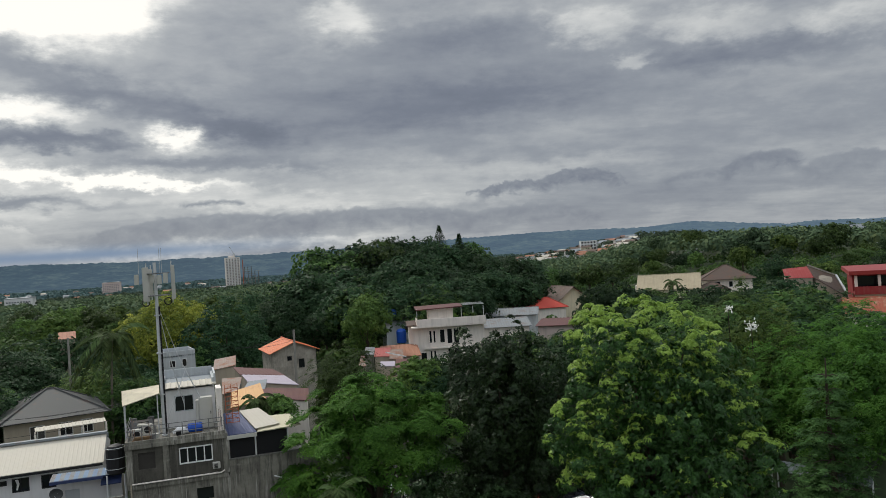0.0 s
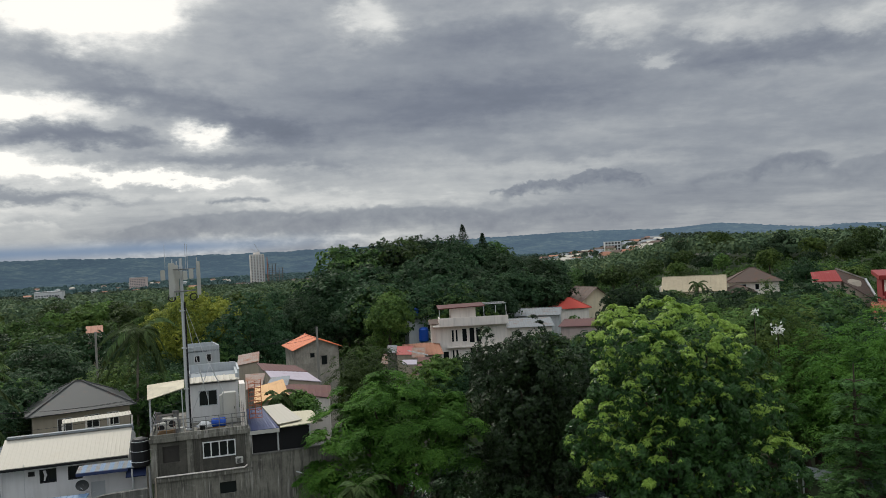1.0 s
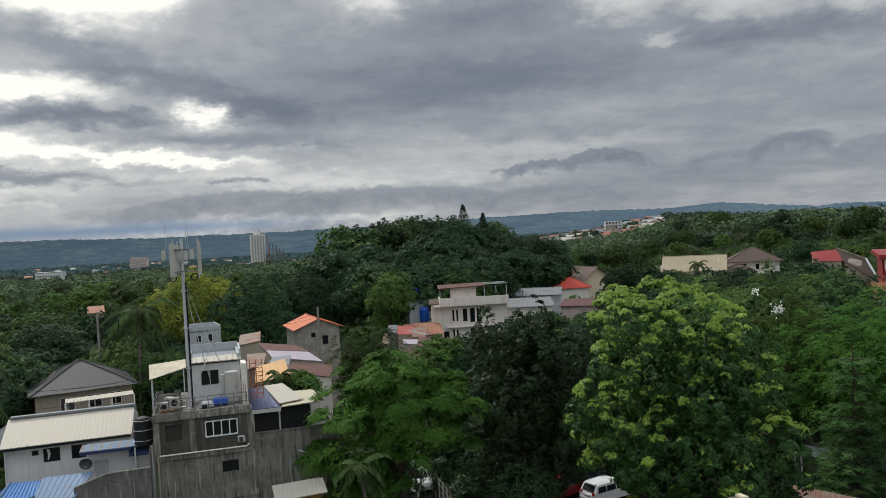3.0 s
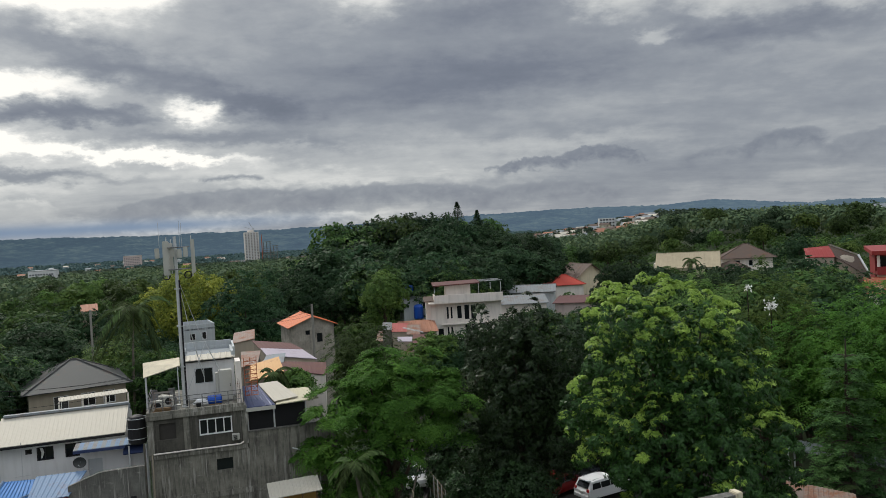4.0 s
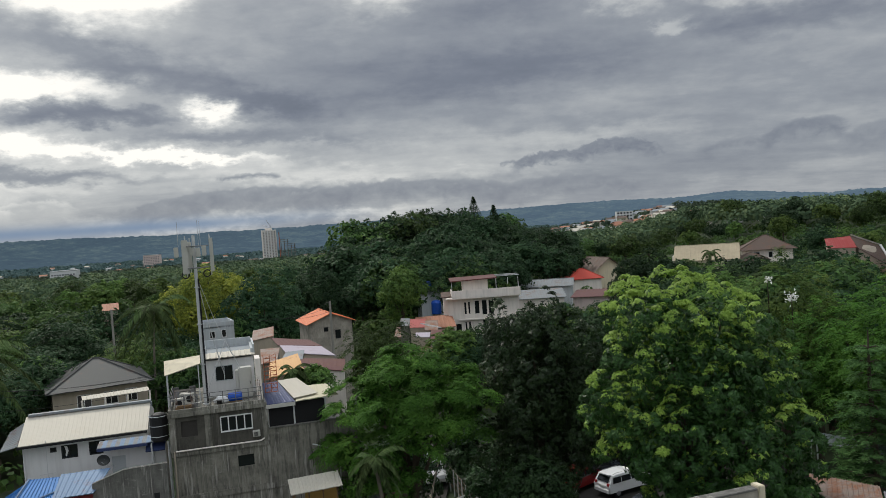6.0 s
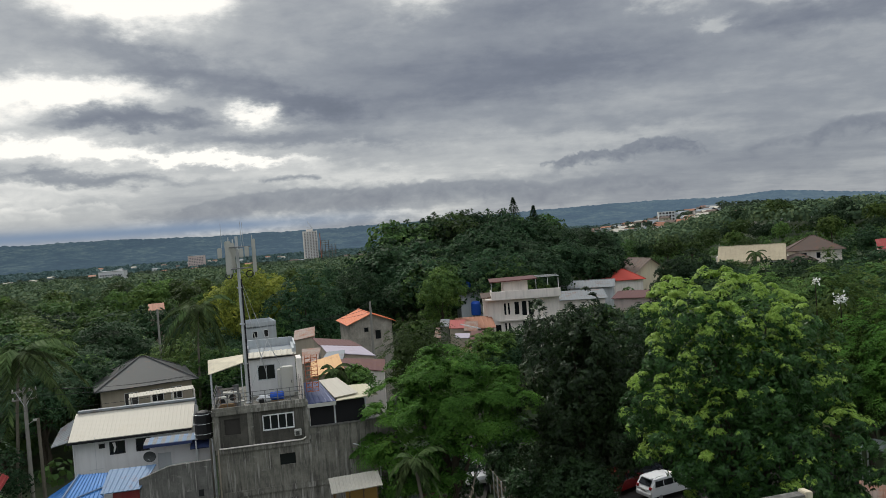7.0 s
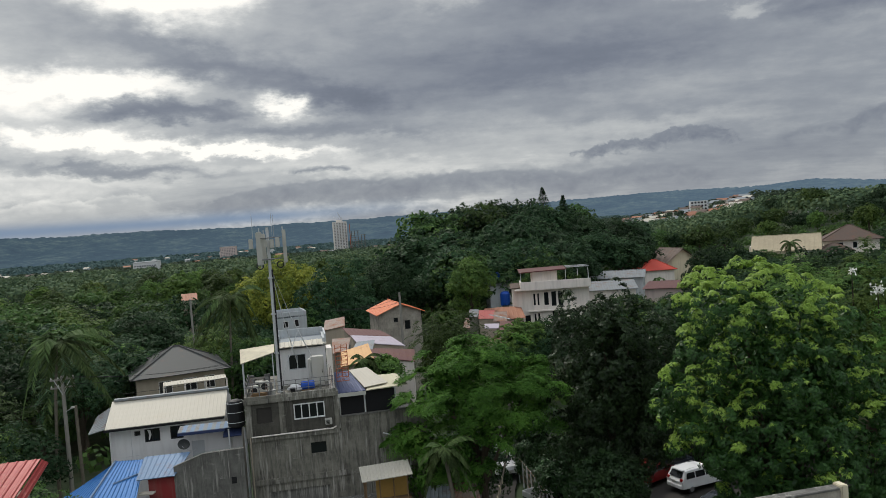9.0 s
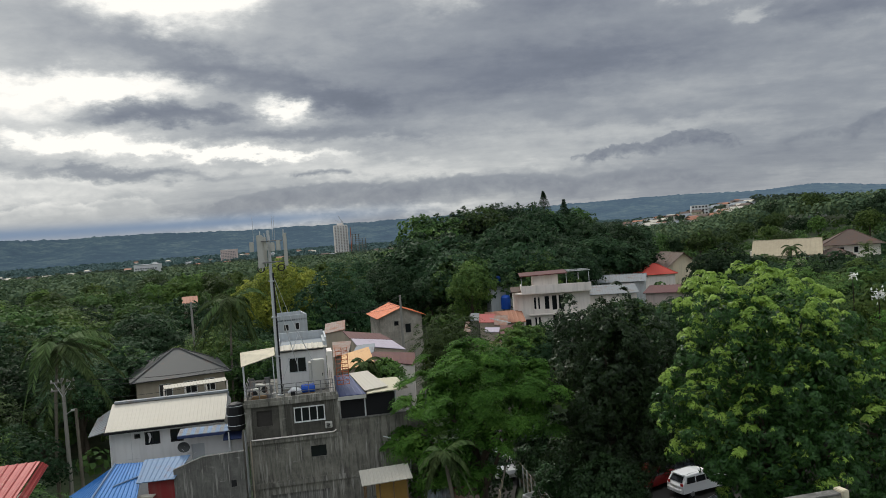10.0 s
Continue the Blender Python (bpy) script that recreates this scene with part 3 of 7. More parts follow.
def simple_house(name, label, bearing, dist, turn, width, depth, z_eave, rise, wall_mat, roof_mat, kind="gable", over=0.5,
                 holes=(), z0=None, category="house", frame_mat=None, gable_side=False, mullions=2, pitch=0.6):
    """A house whose front, width long, is centred at bearing and dist, turned by turn degrees; roof: gable (ridge along the front),
    gable_side (ridge across it), hip, flat or mono."""
    p = spot(bearing, dist)
    base = gz(p) - 0.6 if z0 is None else z0
    h = thing(name, pose(p.x, p.y, base, 0, 0, -bearing + turn), label, category)
    x0, x1, e = -width / 2, width / 2, z_eave - base
    hs = [(s0 + width / 2, s1 + width / 2, a - base, b - base) for s0, s1, a, b in holes]
    wall("wall", h, wall_mat, (x0, 0), (x1, 0), 0, e, hs)
    wall("wall", h, wall_mat, (x1, 0.2), (x1, depth), 0, e)
    wall("wall", h, wall_mat, (x1 - 0.2, depth), (x0, depth), 0, e)
    wall("wall", h, wall_mat, (x0, depth - 0.2), (x0, 0.2), 0, e)
    for hole in hs:
        window(h, (x0, 0), (x1, 0), hole, frame_mat or M["white"], mullions if hole[1] - hole[0] > 0.9 else 1)
    o, ym = over, depth / 2
    if kind == "gable":
        dr = rise * o / ym
        sheet("roof", h, roof_mat, (x0 - o, -o, e - dr), (x1 + o, -o, e - dr), (x1 + o, ym, e + rise), (x0 - o, ym, e + rise), pitch)
        sheet("roof", h, roof_mat, (x1 + o, depth + o, e - dr), (x0 - o, depth + o, e - dr), (x0 - o, ym, e + rise), (x1 + o, ym, e + rise), pitch)
        for x in (x0, x1 - 0.2):
            mesh_object("gable_wall", [(x + t, y, z) for t in (0, 0.2) for y, z in ((0, e), (depth, e), (ym, e + rise - 0.05))],
                        [(0, 1, 2), (5, 4, 3), (0, 3, 4, 1), (1, 4, 5, 2), (2, 5, 3, 0)], wall_mat, h)
        tube("ridge_cap", h, roof_mat, [(x0 - o, ym, e + rise), (x1 + o, ym, e + rise)], 0.09)
    elif kind == "gable_side":
        dr = rise * o / x1
        sheet("roof", h, roof_mat, (x0 - o, depth + o, e - dr), (x0 - o, -o, e - dr), (0, -o, e + rise), (0, depth + o, e + rise), pitch)
        sheet("roof", h, roof_mat, (x1 + o, -o, e - dr), (x1 + o, depth + o, e - dr), (0, depth + o, e + rise), (0, -o, e + rise), pitch)
        for y in (0.0, depth - 0.2):
            mesh_object("gable_wall", [(x, y + t, z) for t in (0, 0.2) for x, z in ((x0, e), (x1, e), (0, e + rise - 0.05))],
                        [(0, 1, 2), (5, 4, 3), (0, 3, 4, 1), (1, 4, 5, 2), (2, 5, 3, 0)], wall_mat, h)
        tube("ridge_cap", h, roof_mat, [(0, -o, e + rise), (0, depth + o, e + rise)], 0.09)
    elif kind == "hip":
        rx = max(0.3, x1 - depth / 2)
        A, B, Cc, D = (x0 - o, -o, e - 0.15), (x1 + o, -o, e - 0.15), (x1 + o, depth + o, e - 0.15), (x0 - o, depth + o, e - 0.15)
        E_, F_ = (-rx, ym, e + rise), (rx, ym, e + rise)
        for pts in ((A, B, F_, E_), (B, Cc, F_), (Cc, D, E_, F_), (D, A, E_)):
            slab("roof", h, roof_mat, pts, 0.08)
        for g0, g1 in ((A, E_), (B, F_), (E_, F_), (Cc, F_), (D, E_)):
            tube("ridge_cap", h, roof_mat, [g0, g1], 0.10, 5)
    elif kind == "mono":
        sheet("roof", h, roof_mat, (x0 - o, -o, e), (x1 + o, -o, e), (x1 + o, depth + o, e + rise), (x0 - o, depth + o, e + rise), pitch)
    else:
        slab("roof", h, roof_mat, [(x0, 0, e), (x1, 0, e), (x1, depth, e), (x0, depth, e)], 0.2)
        for a_, b_ in (((x0, 0), (x1, 0)), ((x1, 0.15), (x1, depth)), ((x1 - 0.15, depth), (x0, depth)), ((x0, depth - 0.15), (x0, 0.15))):
            wall("parapet", h, wall_mat, a_, b_, e, e + rise, (), 0.15)
    return h


# ---- land ----
def land_material(g):
    a = g.noise(spread(g), 0.03, 6, 0.65)
    b = g.noise(spread(g), 0.6, 5, 0.6)
    c = g.ramp(g.m("ADD", g.m("MULTIPLY", a, 0.7), g.m("MULTIPLY", b, 0.3)), [(0.35, (0.020, 0.032, 0.014)), (0.5, (0.035, 0.055, 0.022)), (0.68, (0.085, 0.085, 0.045))])
    return shader(g, c, 0.95, 0.0, b, 0.5, 0.1)


def ridge_material(g):
    a = g.noise(spread(g), 0.004, 6, 0.7)
    b = g.noise(spread(g), 0.03, 5, 0.65)
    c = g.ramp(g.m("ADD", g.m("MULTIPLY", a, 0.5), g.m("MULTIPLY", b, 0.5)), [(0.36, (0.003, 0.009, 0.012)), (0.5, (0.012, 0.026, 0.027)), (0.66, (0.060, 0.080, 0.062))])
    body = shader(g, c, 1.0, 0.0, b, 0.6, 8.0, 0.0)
    # blue haze added as a glow of the ridge, stronger towards the east
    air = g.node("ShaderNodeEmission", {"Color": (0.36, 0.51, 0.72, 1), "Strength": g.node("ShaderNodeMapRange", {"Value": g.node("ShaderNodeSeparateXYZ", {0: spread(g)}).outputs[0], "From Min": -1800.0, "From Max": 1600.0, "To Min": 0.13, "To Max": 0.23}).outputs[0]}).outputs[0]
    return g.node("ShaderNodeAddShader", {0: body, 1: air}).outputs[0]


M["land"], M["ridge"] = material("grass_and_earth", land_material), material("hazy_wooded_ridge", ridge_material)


def polar_sheet(name, radii, angles, height, mat, closed=True):
    aa, rr = np.meshgrid(np.radians(angles), radii)
    x, y = np.sin(aa) * rr, np.cos(aa) * rr
    z = height(x, y)
    n = len(angles)
    verts = np.stack([x, y, z], -1).reshape(-1, 3)
    faces = []
    for i in range(len(radii) - 1):
        for j in range(n if closed else n - 1):
            k = (j + 1) % n
            faces.append((i * n + k, i * n + j, (i + 1) * n + j, (i + 1) * n + k))
    ob = mesh_object(name, verts.tolist(), faces, mat)
    for p_ in ob.data.polygons:
        p_.use_smooth = True
    return ob


def wavy(x, y, size, seed):
    """Smooth uneven heights between -1 and 1."""
    out = 0.0
    rs = np.random.RandomState(seed)
    for k in range(5):
        th, ph = rs.uniform(0, math.tau, 2)
        f = (1.7 ** k) / size
        out = out + np.sin((x * math.cos(th) + y * math.sin(th)) * f * math.tau + ph + 1.3 * np.sin((x * math.sin(th) - y * math.cos(th)) * f * 2.1 + ph)) / (1.4 ** k)
    return out / 3.0


angles = np.concatenate([np.arange(-180, -48, 6.0), np.arange(-48, 48, 0.8), np.arange(48, 180, 6.0)])
tagged(polar_sheet("ground", np.concatenate([[0.02], np.geomspace(8, 4900, 110)]), angles,
                   lambda x, y: ground_z(x, y) - 0.15 + 0.12 * wavy(x, y, 25, 3), M["land"]), "grassy ground with bare earth between trees and houses", "ground", kind="structure")


def ridge_z(x, y):
    r, a = np.hypot(x, y), np.degrees(np.arctan2(x, y))
    up_ = np.interp(a, [-60, -30, -26.5, -21, -16, -10, 1, 10, 17, 22, 26, 28.7, 32, 34.5, 38, 60],
                    [1.2, 1.3, 1.1, 1.15, 0.98, 0.92, 0.98, 1.18, 1.25, 1.06, 1.3, 0.98, 0.62, 0.72, 0.6, 0.6])
    crest = 18 + 4150 * np.tan(np.radians(up_)) + 3.5 * wavy(a, a * 0, 3.0, 8) + 2.2 * wavy(a, a * 0, 0.5, 6) + 1.8 * wavy(a, a * 0, 0.22, 12)
    return -20 + (crest + 20) * smooth(2300, 4150, r) ** 1.15 + 16 * wavy(x, y, 700, 4) * smooth(2400, 3000, r) * smooth(4150, 3600, r) + 3.0 * wavy(x, y, 70, 9) * smooth(2500, 3500, r) * smooth(4200, 3950, r)



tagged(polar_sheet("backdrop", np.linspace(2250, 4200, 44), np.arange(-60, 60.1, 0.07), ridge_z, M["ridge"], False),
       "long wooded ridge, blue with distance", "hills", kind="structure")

# driveway and yard between the trees
drive = [spot(1.0, 30), spot(1.2, 48), spot(2.2, 62), spot(4.0, 80), spot(6.5, 100)]
verts, faces = [], []
for i, p_ in enumerate(drive):
    verts += [(p_.x - 2.0, p_.y, gz(p_) + 0.05), (p_.x + 2.0, p_.y, gz(p_) + 0.05), (p_.x + 2.0, p_.y, gz(p_) - 0.3), (p_.x - 2.0, p_.y, gz(p_) - 0.3)]
for i in range(len(drive) - 1):
    a, b = 4 * i, 4 * i + 4
    faces += [(a, a + 1, b + 1, b), (a + 1, a + 2, b + 2, b + 1), (a + 3, a, b, b + 3)]
tagged(mesh_object("road", verts, faces, M["asphalt"]), "narrow worn concrete driveway under the trees", "road", kind="structure")
slab_ = slab("pavement", None, M["asphalt"], [(9, 50, 0.06), (34, 50, 0.06), (34, 74, 0.06), (9, 74, 0.06)], 0.3)
tagged(slab_, "dark paved parking yard beneath the trees", "parking", kind="structure")


# ---- plants ----
def rand_dirs(rs, n, low=-1.0):
    z = rs.uniform(low, 1, n)
    t = rs.uniform(0, math.tau, n)
    s = np.sqrt(1 - z * z)
    return np.stack([s * np.cos(t), s * np.sin(t), z], 1)


def unit(v):
    return v / np.maximum(np.linalg.norm(v, axis=1, keepdims=True), 1e-9)


def leaf_object(name, base, way_, length, width, mat, parent, rs, fold=0.25, label="", face=None):
    """One folded leaf for each base point, pointing along way_."""
    n = len(base)
    face = np.array([[0, 0, 1.0]]) if face is None else face
    side = unit(np.cross(way_, unit(rs.normal(size=(n, 3)) * 0.35 + face)))
    over_ = np.cross(side, way_)
    length = np.broadcast_to(length, n)[:, None]
    width = np.broadcast_to(width, n)[:, None]
    middle = base + way_ * length * 0.45
    v = np.stack([base, middle + side * width * 0.5 - over_ * width * fold, base + way_ * length, middle - side * width * 0.5 - over_ * width * fold], 1).reshape(-1, 3)
    me = bpy.data.meshes.new(name)
    me.vertices.add(4 * n)
    me.vertices.foreach_set("co", v.astype(np.float32).ravel())
    me.loops.add(4 * n)
    me.loops.foreach_set("vertex_index", np.arange(4 * n, dtype=np.int32))
    me.polygons.add(n)
    me.polygons.foreach_set("loop_start", np.arange(0, 4 * n, 4, dtype=np.int32))
    me.polygons.foreach_set("loop_total", np.full(n, 4, dtype=np.int32))
    me.update(calc_edges=True)
    me.materials.append(mat)
    ob = new(name, me)
    if parent is not None:
        ob.parent = parent
    if label:
        ob["label"] = label
    return ob


def lobe_points(rs, lobes, n, low=-0.45, rough=0.16, deep=0.3):
    """Points in the outer shell of a crown made of lobes (x, y, z, rx, ry, rz), and the outward ways there; none inside another lobe."""
    lobes = np.array(lobes, float)
    area = (lobes[:, 3] * lobes[:, 4] + lobes[:, 3] * lobes[:, 5] + lobes[:, 4] * lobes[:, 5])
    pts, outs = [], []
    have = 0
    while have < n:
        k = rs.choice(len(lobes), 2 * n, p=area / area.sum())
        d = rand_dirs(rs, 2 * n, low)
        bump = 1 + rough * (np.sin(d[:, 0] * 7 + k * 2.1) * np.sin(d[:, 1] * 6 + k) + 0.7 * np.sin(d[:, 2] * 9 + d[:, 0] * 5 + k * 3))
        f = bump * (1 - deep * rs.rand(2 * n) ** 2.2)
        p_ = lobes[k, :3] + d * lobes[k, 3:] * f[:, None]
        inside = np.zeros(2 * n, bool)
        for j, L_ in enumerate(lobes):
            q = ((p_ - L_[:3]) / (L_[3:] * (1 - deep * 1.1))) ** 2
            inside |= (q.sum(1) < 1) & (k != j)
        keep = ~inside
        pts.append(p_[keep])
        outs.append(unit(d / lobes[k, 3:])[keep])
        have += keep.sum()
    return np.concatenate(pts)[:n], np.concatenate(outs)[:n]


def rosettes(rs, c, out, each, length, droop):
    """Leaves in whorls round twig ends, hanging a little."""
    n = len(c)
    base = np.repeat(c, each, 0)
    o = np.repeat(out, each, 0)
    r = rand_dirs(rs, n * each)
    way_ = unit(o * 0.55 + r * 0.95 + np.array([0, 0, -droop]))
    return base + way_ * 0.04, way_, length * rs.uniform(0.7, 1.2, n * each)


def clumps(rs, lobes, count, per, radius, leaf, each=7, low=-0.5, rough=0.12, droop=0.35, core=0.0):
    """Domed clumps over the lobes, each set with whorls of leaves that face outwards. Gives bases, ways, lengths and facings."""
    c, out = lobe_points(rs, lobes, count, low, rough, 0.18)
    r = radius * rs.uniform(0.7, 1.25, count)
    cc, oo, rr = np.repeat(c, per, 0), np.repeat(out, per, 0), np.repeat(r, per)
    d = unit(oo * 0.75 + np.array([0, 0, 0.55]) + rand_dirs(rs, count * per) * 0.95)
    tip = cc + d * (rr * rs.uniform(0.75, 1.05, count * per))[:, None]
    n = count * per * each
    tips, dd = np.repeat(tip, each, 0), np.repeat(d, each, 0)
    round_ = unit(np.cross(dd, rand_dirs(rs, n)))
    wy = unit(round_ + dd * rs.uniform(-0.1, 0.4, (n, 1)) + np.array([0, 0, -droop]))
    face = unit(dd + np.array([0, 0, 0.35]))
    ln = leaf * rs.uniform(0.7, 1.2, n)
    which = np.repeat(np.repeat(np.arange(count), per), each)
    return tips, wy, ln, face, which, c, out


def hanging(rs, lobes, count, per, reach, leaf, each=9, low=-0.4, rough=0.15, droop=0.55):
    """Pads of arching twigs with small leaves in two rows, one pad over another."""
    c, out = lobe_points(rs, lobes, count, low, rough, 0.25)
    flat_ = unit(out * np.array([1, 1, 0.25]))
    cc = np.repeat(c, per, 0)
    oo = unit(np.repeat(flat_, per, 0) * 0.8 + rand_dirs(rs, count * per) * np.array([0.9, 0.9, 0.16]) + np.array([0, 0, 0.2]))
    rr = np.repeat(reach * rs.uniform(0.7, 1.3, count), per) * rs.uniform(0.7, 1.1, count * per)
    t = np.tile(np.linspace(0.12, 1, each), count * per)
    o, r_ = np.repeat(oo, each, 0), np.repeat(rr, each)
    base = np.repeat(cc, each, 0) + o * (r_ * t)[:, None] - np.array([0, 0, 1.0]) * (droop * r_ * t ** 2)[:, None]
    tang = unit(o - np.array([0, 0, 1.0]) * (2 * droop * t)[:, None])
    side = unit(np.cross(tang, np.array([0, 0, 1.0]))) * np.where(np.arange(len(t)) % 2, 1, -1)[:, None]
    wy = unit(side * 0.9 + tang * 0.6 + np.array([0, 0, -0.15]) + rs.normal(size=tang.shape) * 0.12)
    face = unit(np.array([0, 0, 1.0]) + o * 0.35)
    return base, wy, leaf * rs.uniform(0.75, 1.2, len(t)), face


def break_up(rs, lobes, k, f, flat_=1.0):
    """Smaller lobes set over each lobe, so that the crown has relief."""
    out = []
    for a, b, z, x, y, h in lobes:
        for d in rand_dirs(rs, k, -0.35):
            q = f * rs.uniform(0.8, 1.2)
            out.append((a + d[0] * x * (1 - q * 0.8), b + d[1] * y * (1 - q * 0.8), z + d[2] * h * (1 - q * 0.8), x * q, y * q, h * q * flat_))
    return out


def fill(rs, lobes, count, size):
    """Large shaded leaves deep in the crown, which close it against the light behind."""
    c, out = lobe_points(rs, [(a, b, z, x * 0.58, y * 0.58, h * 0.58) for a, b, z, x, y, h in lobes], count, -0.8, 0.05, 0.3)
    return c, unit(np.cross(out, rand_dirs(rs, count))), np.full(count, size), out


def crown(name, groups, ratio, mat, parent, rs, label=""):
    b, wy, ln, fc = (np.concatenate([g_[i] for g_ in groups]) for i in range(4))
    wd = np.concatenate([np.full(len(g_[0]), r_) for g_, r_ in zip(groups, ratio)]) * ln
    return leaf_object(name, b, wy, ln, wd, mat, parent, rs, 0.2, label, fc)


def sprays(rs, c, out, each, reach, droop):
    """Small leaves in two rows along twigs that arch out and hang down."""
    n = len(c)
    t = np.tile(np.linspace(0.1, 1, each), n)
    o = np.repeat(unit(out * np.array([1, 1, 0.6]) + rs.normal(size=out.shape) * 0.35), each, 0)
    reach_ = np.repeat(reach * rs.uniform(0.7, 1.3, n), each)
    base = np.repeat(c, each, 0) + o * (reach_ * t)[:, None] + np.array([0, 0, -1.0]) * (droop * reach_ * t ** 2)[:, None]
    tang = unit(o + np.array([0, 0, -1.0]) * (2 * droop * t)[:, None])
    side = unit(np.cross(tang, np.array([0, 0, 1.0]) + rs.normal(size=tang.shape) * 0.1)) * np.tile(np.where(np.arange(each) % 2, 1, -1), n)[:, None]
    return base, unit(side + tang * 0.7 + rs.normal(size=tang.shape) * 0.15)


def limbs(parent, top, lobes, radius, mat, rs, lean=(0, 0)):
    """Tapered trunk from the ground and a limb into each lobe."""
    t0, t1 = Vector((0, 0, -0.5)), Vector((lean[0], lean[1], top))
    path = [t0.lerp(t1, s) + Vector((rs.normal() * 0.12, rs.normal() * 0.12, 0)) * (s > 0) for s in (0, 0.15, 0.4, 0.7, 1.0)]
    tube("trunk", parent, mat, path, [radius * 1.35, radius, radius * 0.85, radius * 0.72, radius * 0.55], 9)
    for L_ in lobes:
        end = Vector(L_[:3]) + Vector((0, 0, 0.25 * L_[5]))
        start = t0.lerp(t1, rs.uniform(0.62, 0.97))
        bend = start.lerp(end, 0.5) + Vector((rs.normal() * 0.3, rs.normal() * 0.3, 0.4))
        tube("limb", parent, mat, [start, start.lerp(bend, 0.6), bend, end], [radius * 0.45, radius * 0.36, radius * 0.26, radius * 0.08], 6)


def random_lobes(rs, height, spread_, low, count):
    """Lobes of an uneven crown."""
    out = []
    for k in range(count):
        t = k / count * math.tau + rs.uniform(-0.4, 0.4)
        q = rs.uniform(0.35, 0.62) if k else 0.05
        r = spread_ * rs.uniform(0.42, 0.6)
        z = low + (height - low) * (rs.uniform(0.3, 0.62) if k else 0.66)
        out.append((math.cos(t) * spread_ * q, math.sin(t) * spread_ * q, z, r, r * rs.uniform(0.85, 1.1), (height - low) * rs.uniform(0.24, 0.36)))
    top = max(o[2] + o[5] for o in out)
    return [(a, b, c * height / top, d, e, f) for a, b, c, d, e, f in out]


def forest_tree(seed, height, spread_, mat, leaves=2600, size=0.55, bark="bark", low=None, label="", name="tree", count=7, style=0):
    rs = np.random.RandomState(seed)
    tr = thing(name, pose(0, 0, 0), label, "tree")
    lobes = random_lobes(rs, height, spread_, height * 0.25 if low is None else low, count)
    limbs(tr, height * 0.55, lobes, height * 0.022, M[bark], rs)
    body = fill(rs, lobes, max(90, leaves // 6), size * 1.5)
    area = sum(o[3] * o[5] for o in lobes)
    if style == 0:
        count = max(40, int(leaves / 30))
        g_ = clumps(rs, lobes, count, 10, max(0.5, 0.8 * math.sqrt(area * 6 / count)), size, 3, droop=0.15)
        crown("crown", [g_[:4], body], (0.72, 0.7), M[mat], tr, rs)
    else:
        count = max(40, int(leaves / 48))
        g_ = hanging(rs, lobes, count, 6, max(0.7, 0.95 * math.sqrt(area * 6 / count)), size * 0.8, 8)
        crown("crown", [g_, body], (0.45, 0.7), M[mat], tr, rs)
    return tr


def at_ground(p, turn=0.0, size=1.0, dz=0.0):
    return pose(p[0], p[1], gz(p) + dz, 0, 0, turn) @ Matrix.Scale(size, 4)


# --- the four great trees below the balcony ---
def mango_tree():
    rs = np.random.RandomState(11)
    p = spot(22.5, 47)
    tr = thing("mango_tree", at_ground(p), "great round mango tree with flushes of pale yellow-green young leaves, also painting the sunlit side", "tree")
    lobes = [(-1.5, 0, 15.0, 3.5, 3.8, 3.5), (2.2, 0.4, 14.6, 3.8, 3.8, 3.5), (-2.4, -0.8, 12.8, 2.8, 3.2, 3.6), (3.6, 0, 12.2, 3.4, 3.6, 4.0), (0.3, -2.0, 12.0, 3.6, 3.0, 4.6),
             (4.6, -0.4, 9.6, 2.9, 3.4, 4.0), (-4.7, -1.2, 10.9, 2.4, 2.8, 2.4), (-3.2, -1.8, 8.6, 2.8, 2.6, 2.8), (-0.6, -3.0, 8.2, 3.0, 2.6, 4.0), (2.4, -2.8, 7.6, 3.4, 2.8, 4.2),
             (3.8, -1.2, 5.8, 2.8, 2.8, 3.4), (0.6, -2.6, 4.4, 3.2, 2.6, 3.0), (-2.0, -1.8, 5.8, 2.2, 2.2, 2.6), (1.0, 2.6, 10, 4.2, 3.2, 6.5)]
    limbs(tr, 8.0, lobes, 0.42, M["bark"], rs)
    b, wy, ln, fc, which, c, out = clumps(rs, break_up(rs, lobes, 8, 0.40), 1150, 17, 0.46, 0.25, 10, -0.5, 0.05, 0.75)
    # young flushes stand in drifts over the upper crown; more on sunward and upward sides, as painted light
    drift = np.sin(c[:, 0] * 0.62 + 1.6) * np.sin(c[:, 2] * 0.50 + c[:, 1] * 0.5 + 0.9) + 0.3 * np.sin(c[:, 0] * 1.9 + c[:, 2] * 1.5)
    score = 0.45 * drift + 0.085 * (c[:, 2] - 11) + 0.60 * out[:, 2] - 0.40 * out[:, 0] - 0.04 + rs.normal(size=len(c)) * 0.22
    fresh_lit = np.repeat(rs.rand(1150 * 17) < np.repeat(np.clip(score * 1.5 - 0.10, 0.01, 0.92), 17), 10) & (fc[:, 2] > 0.45)
    body = fill(rs, [(a_, b_, z_, x_ * 1.16, y_ * 1.16, h_ * 1.16) for a_, b_, z_, x_, y_, h_ in lobes], 9000, 0.34)
    crown("crown", [(b[~fresh_lit], wy[~fresh_lit], ln[~fresh_lit], fc[~fresh_lit]), body], (0.30, 0.5), M["mango"], tr, rs)
    crown("young_leaves", [(b[fresh_lit] + fc[fresh_lit] * 0.06, wy[fresh_lit], ln[fresh_lit] * 0.92, fc[fresh_lit])], (0.28,), M["mango_young_lit"], tr, rs, "pale yellow-green young leaves, also painting the sunlit side")
    return tr


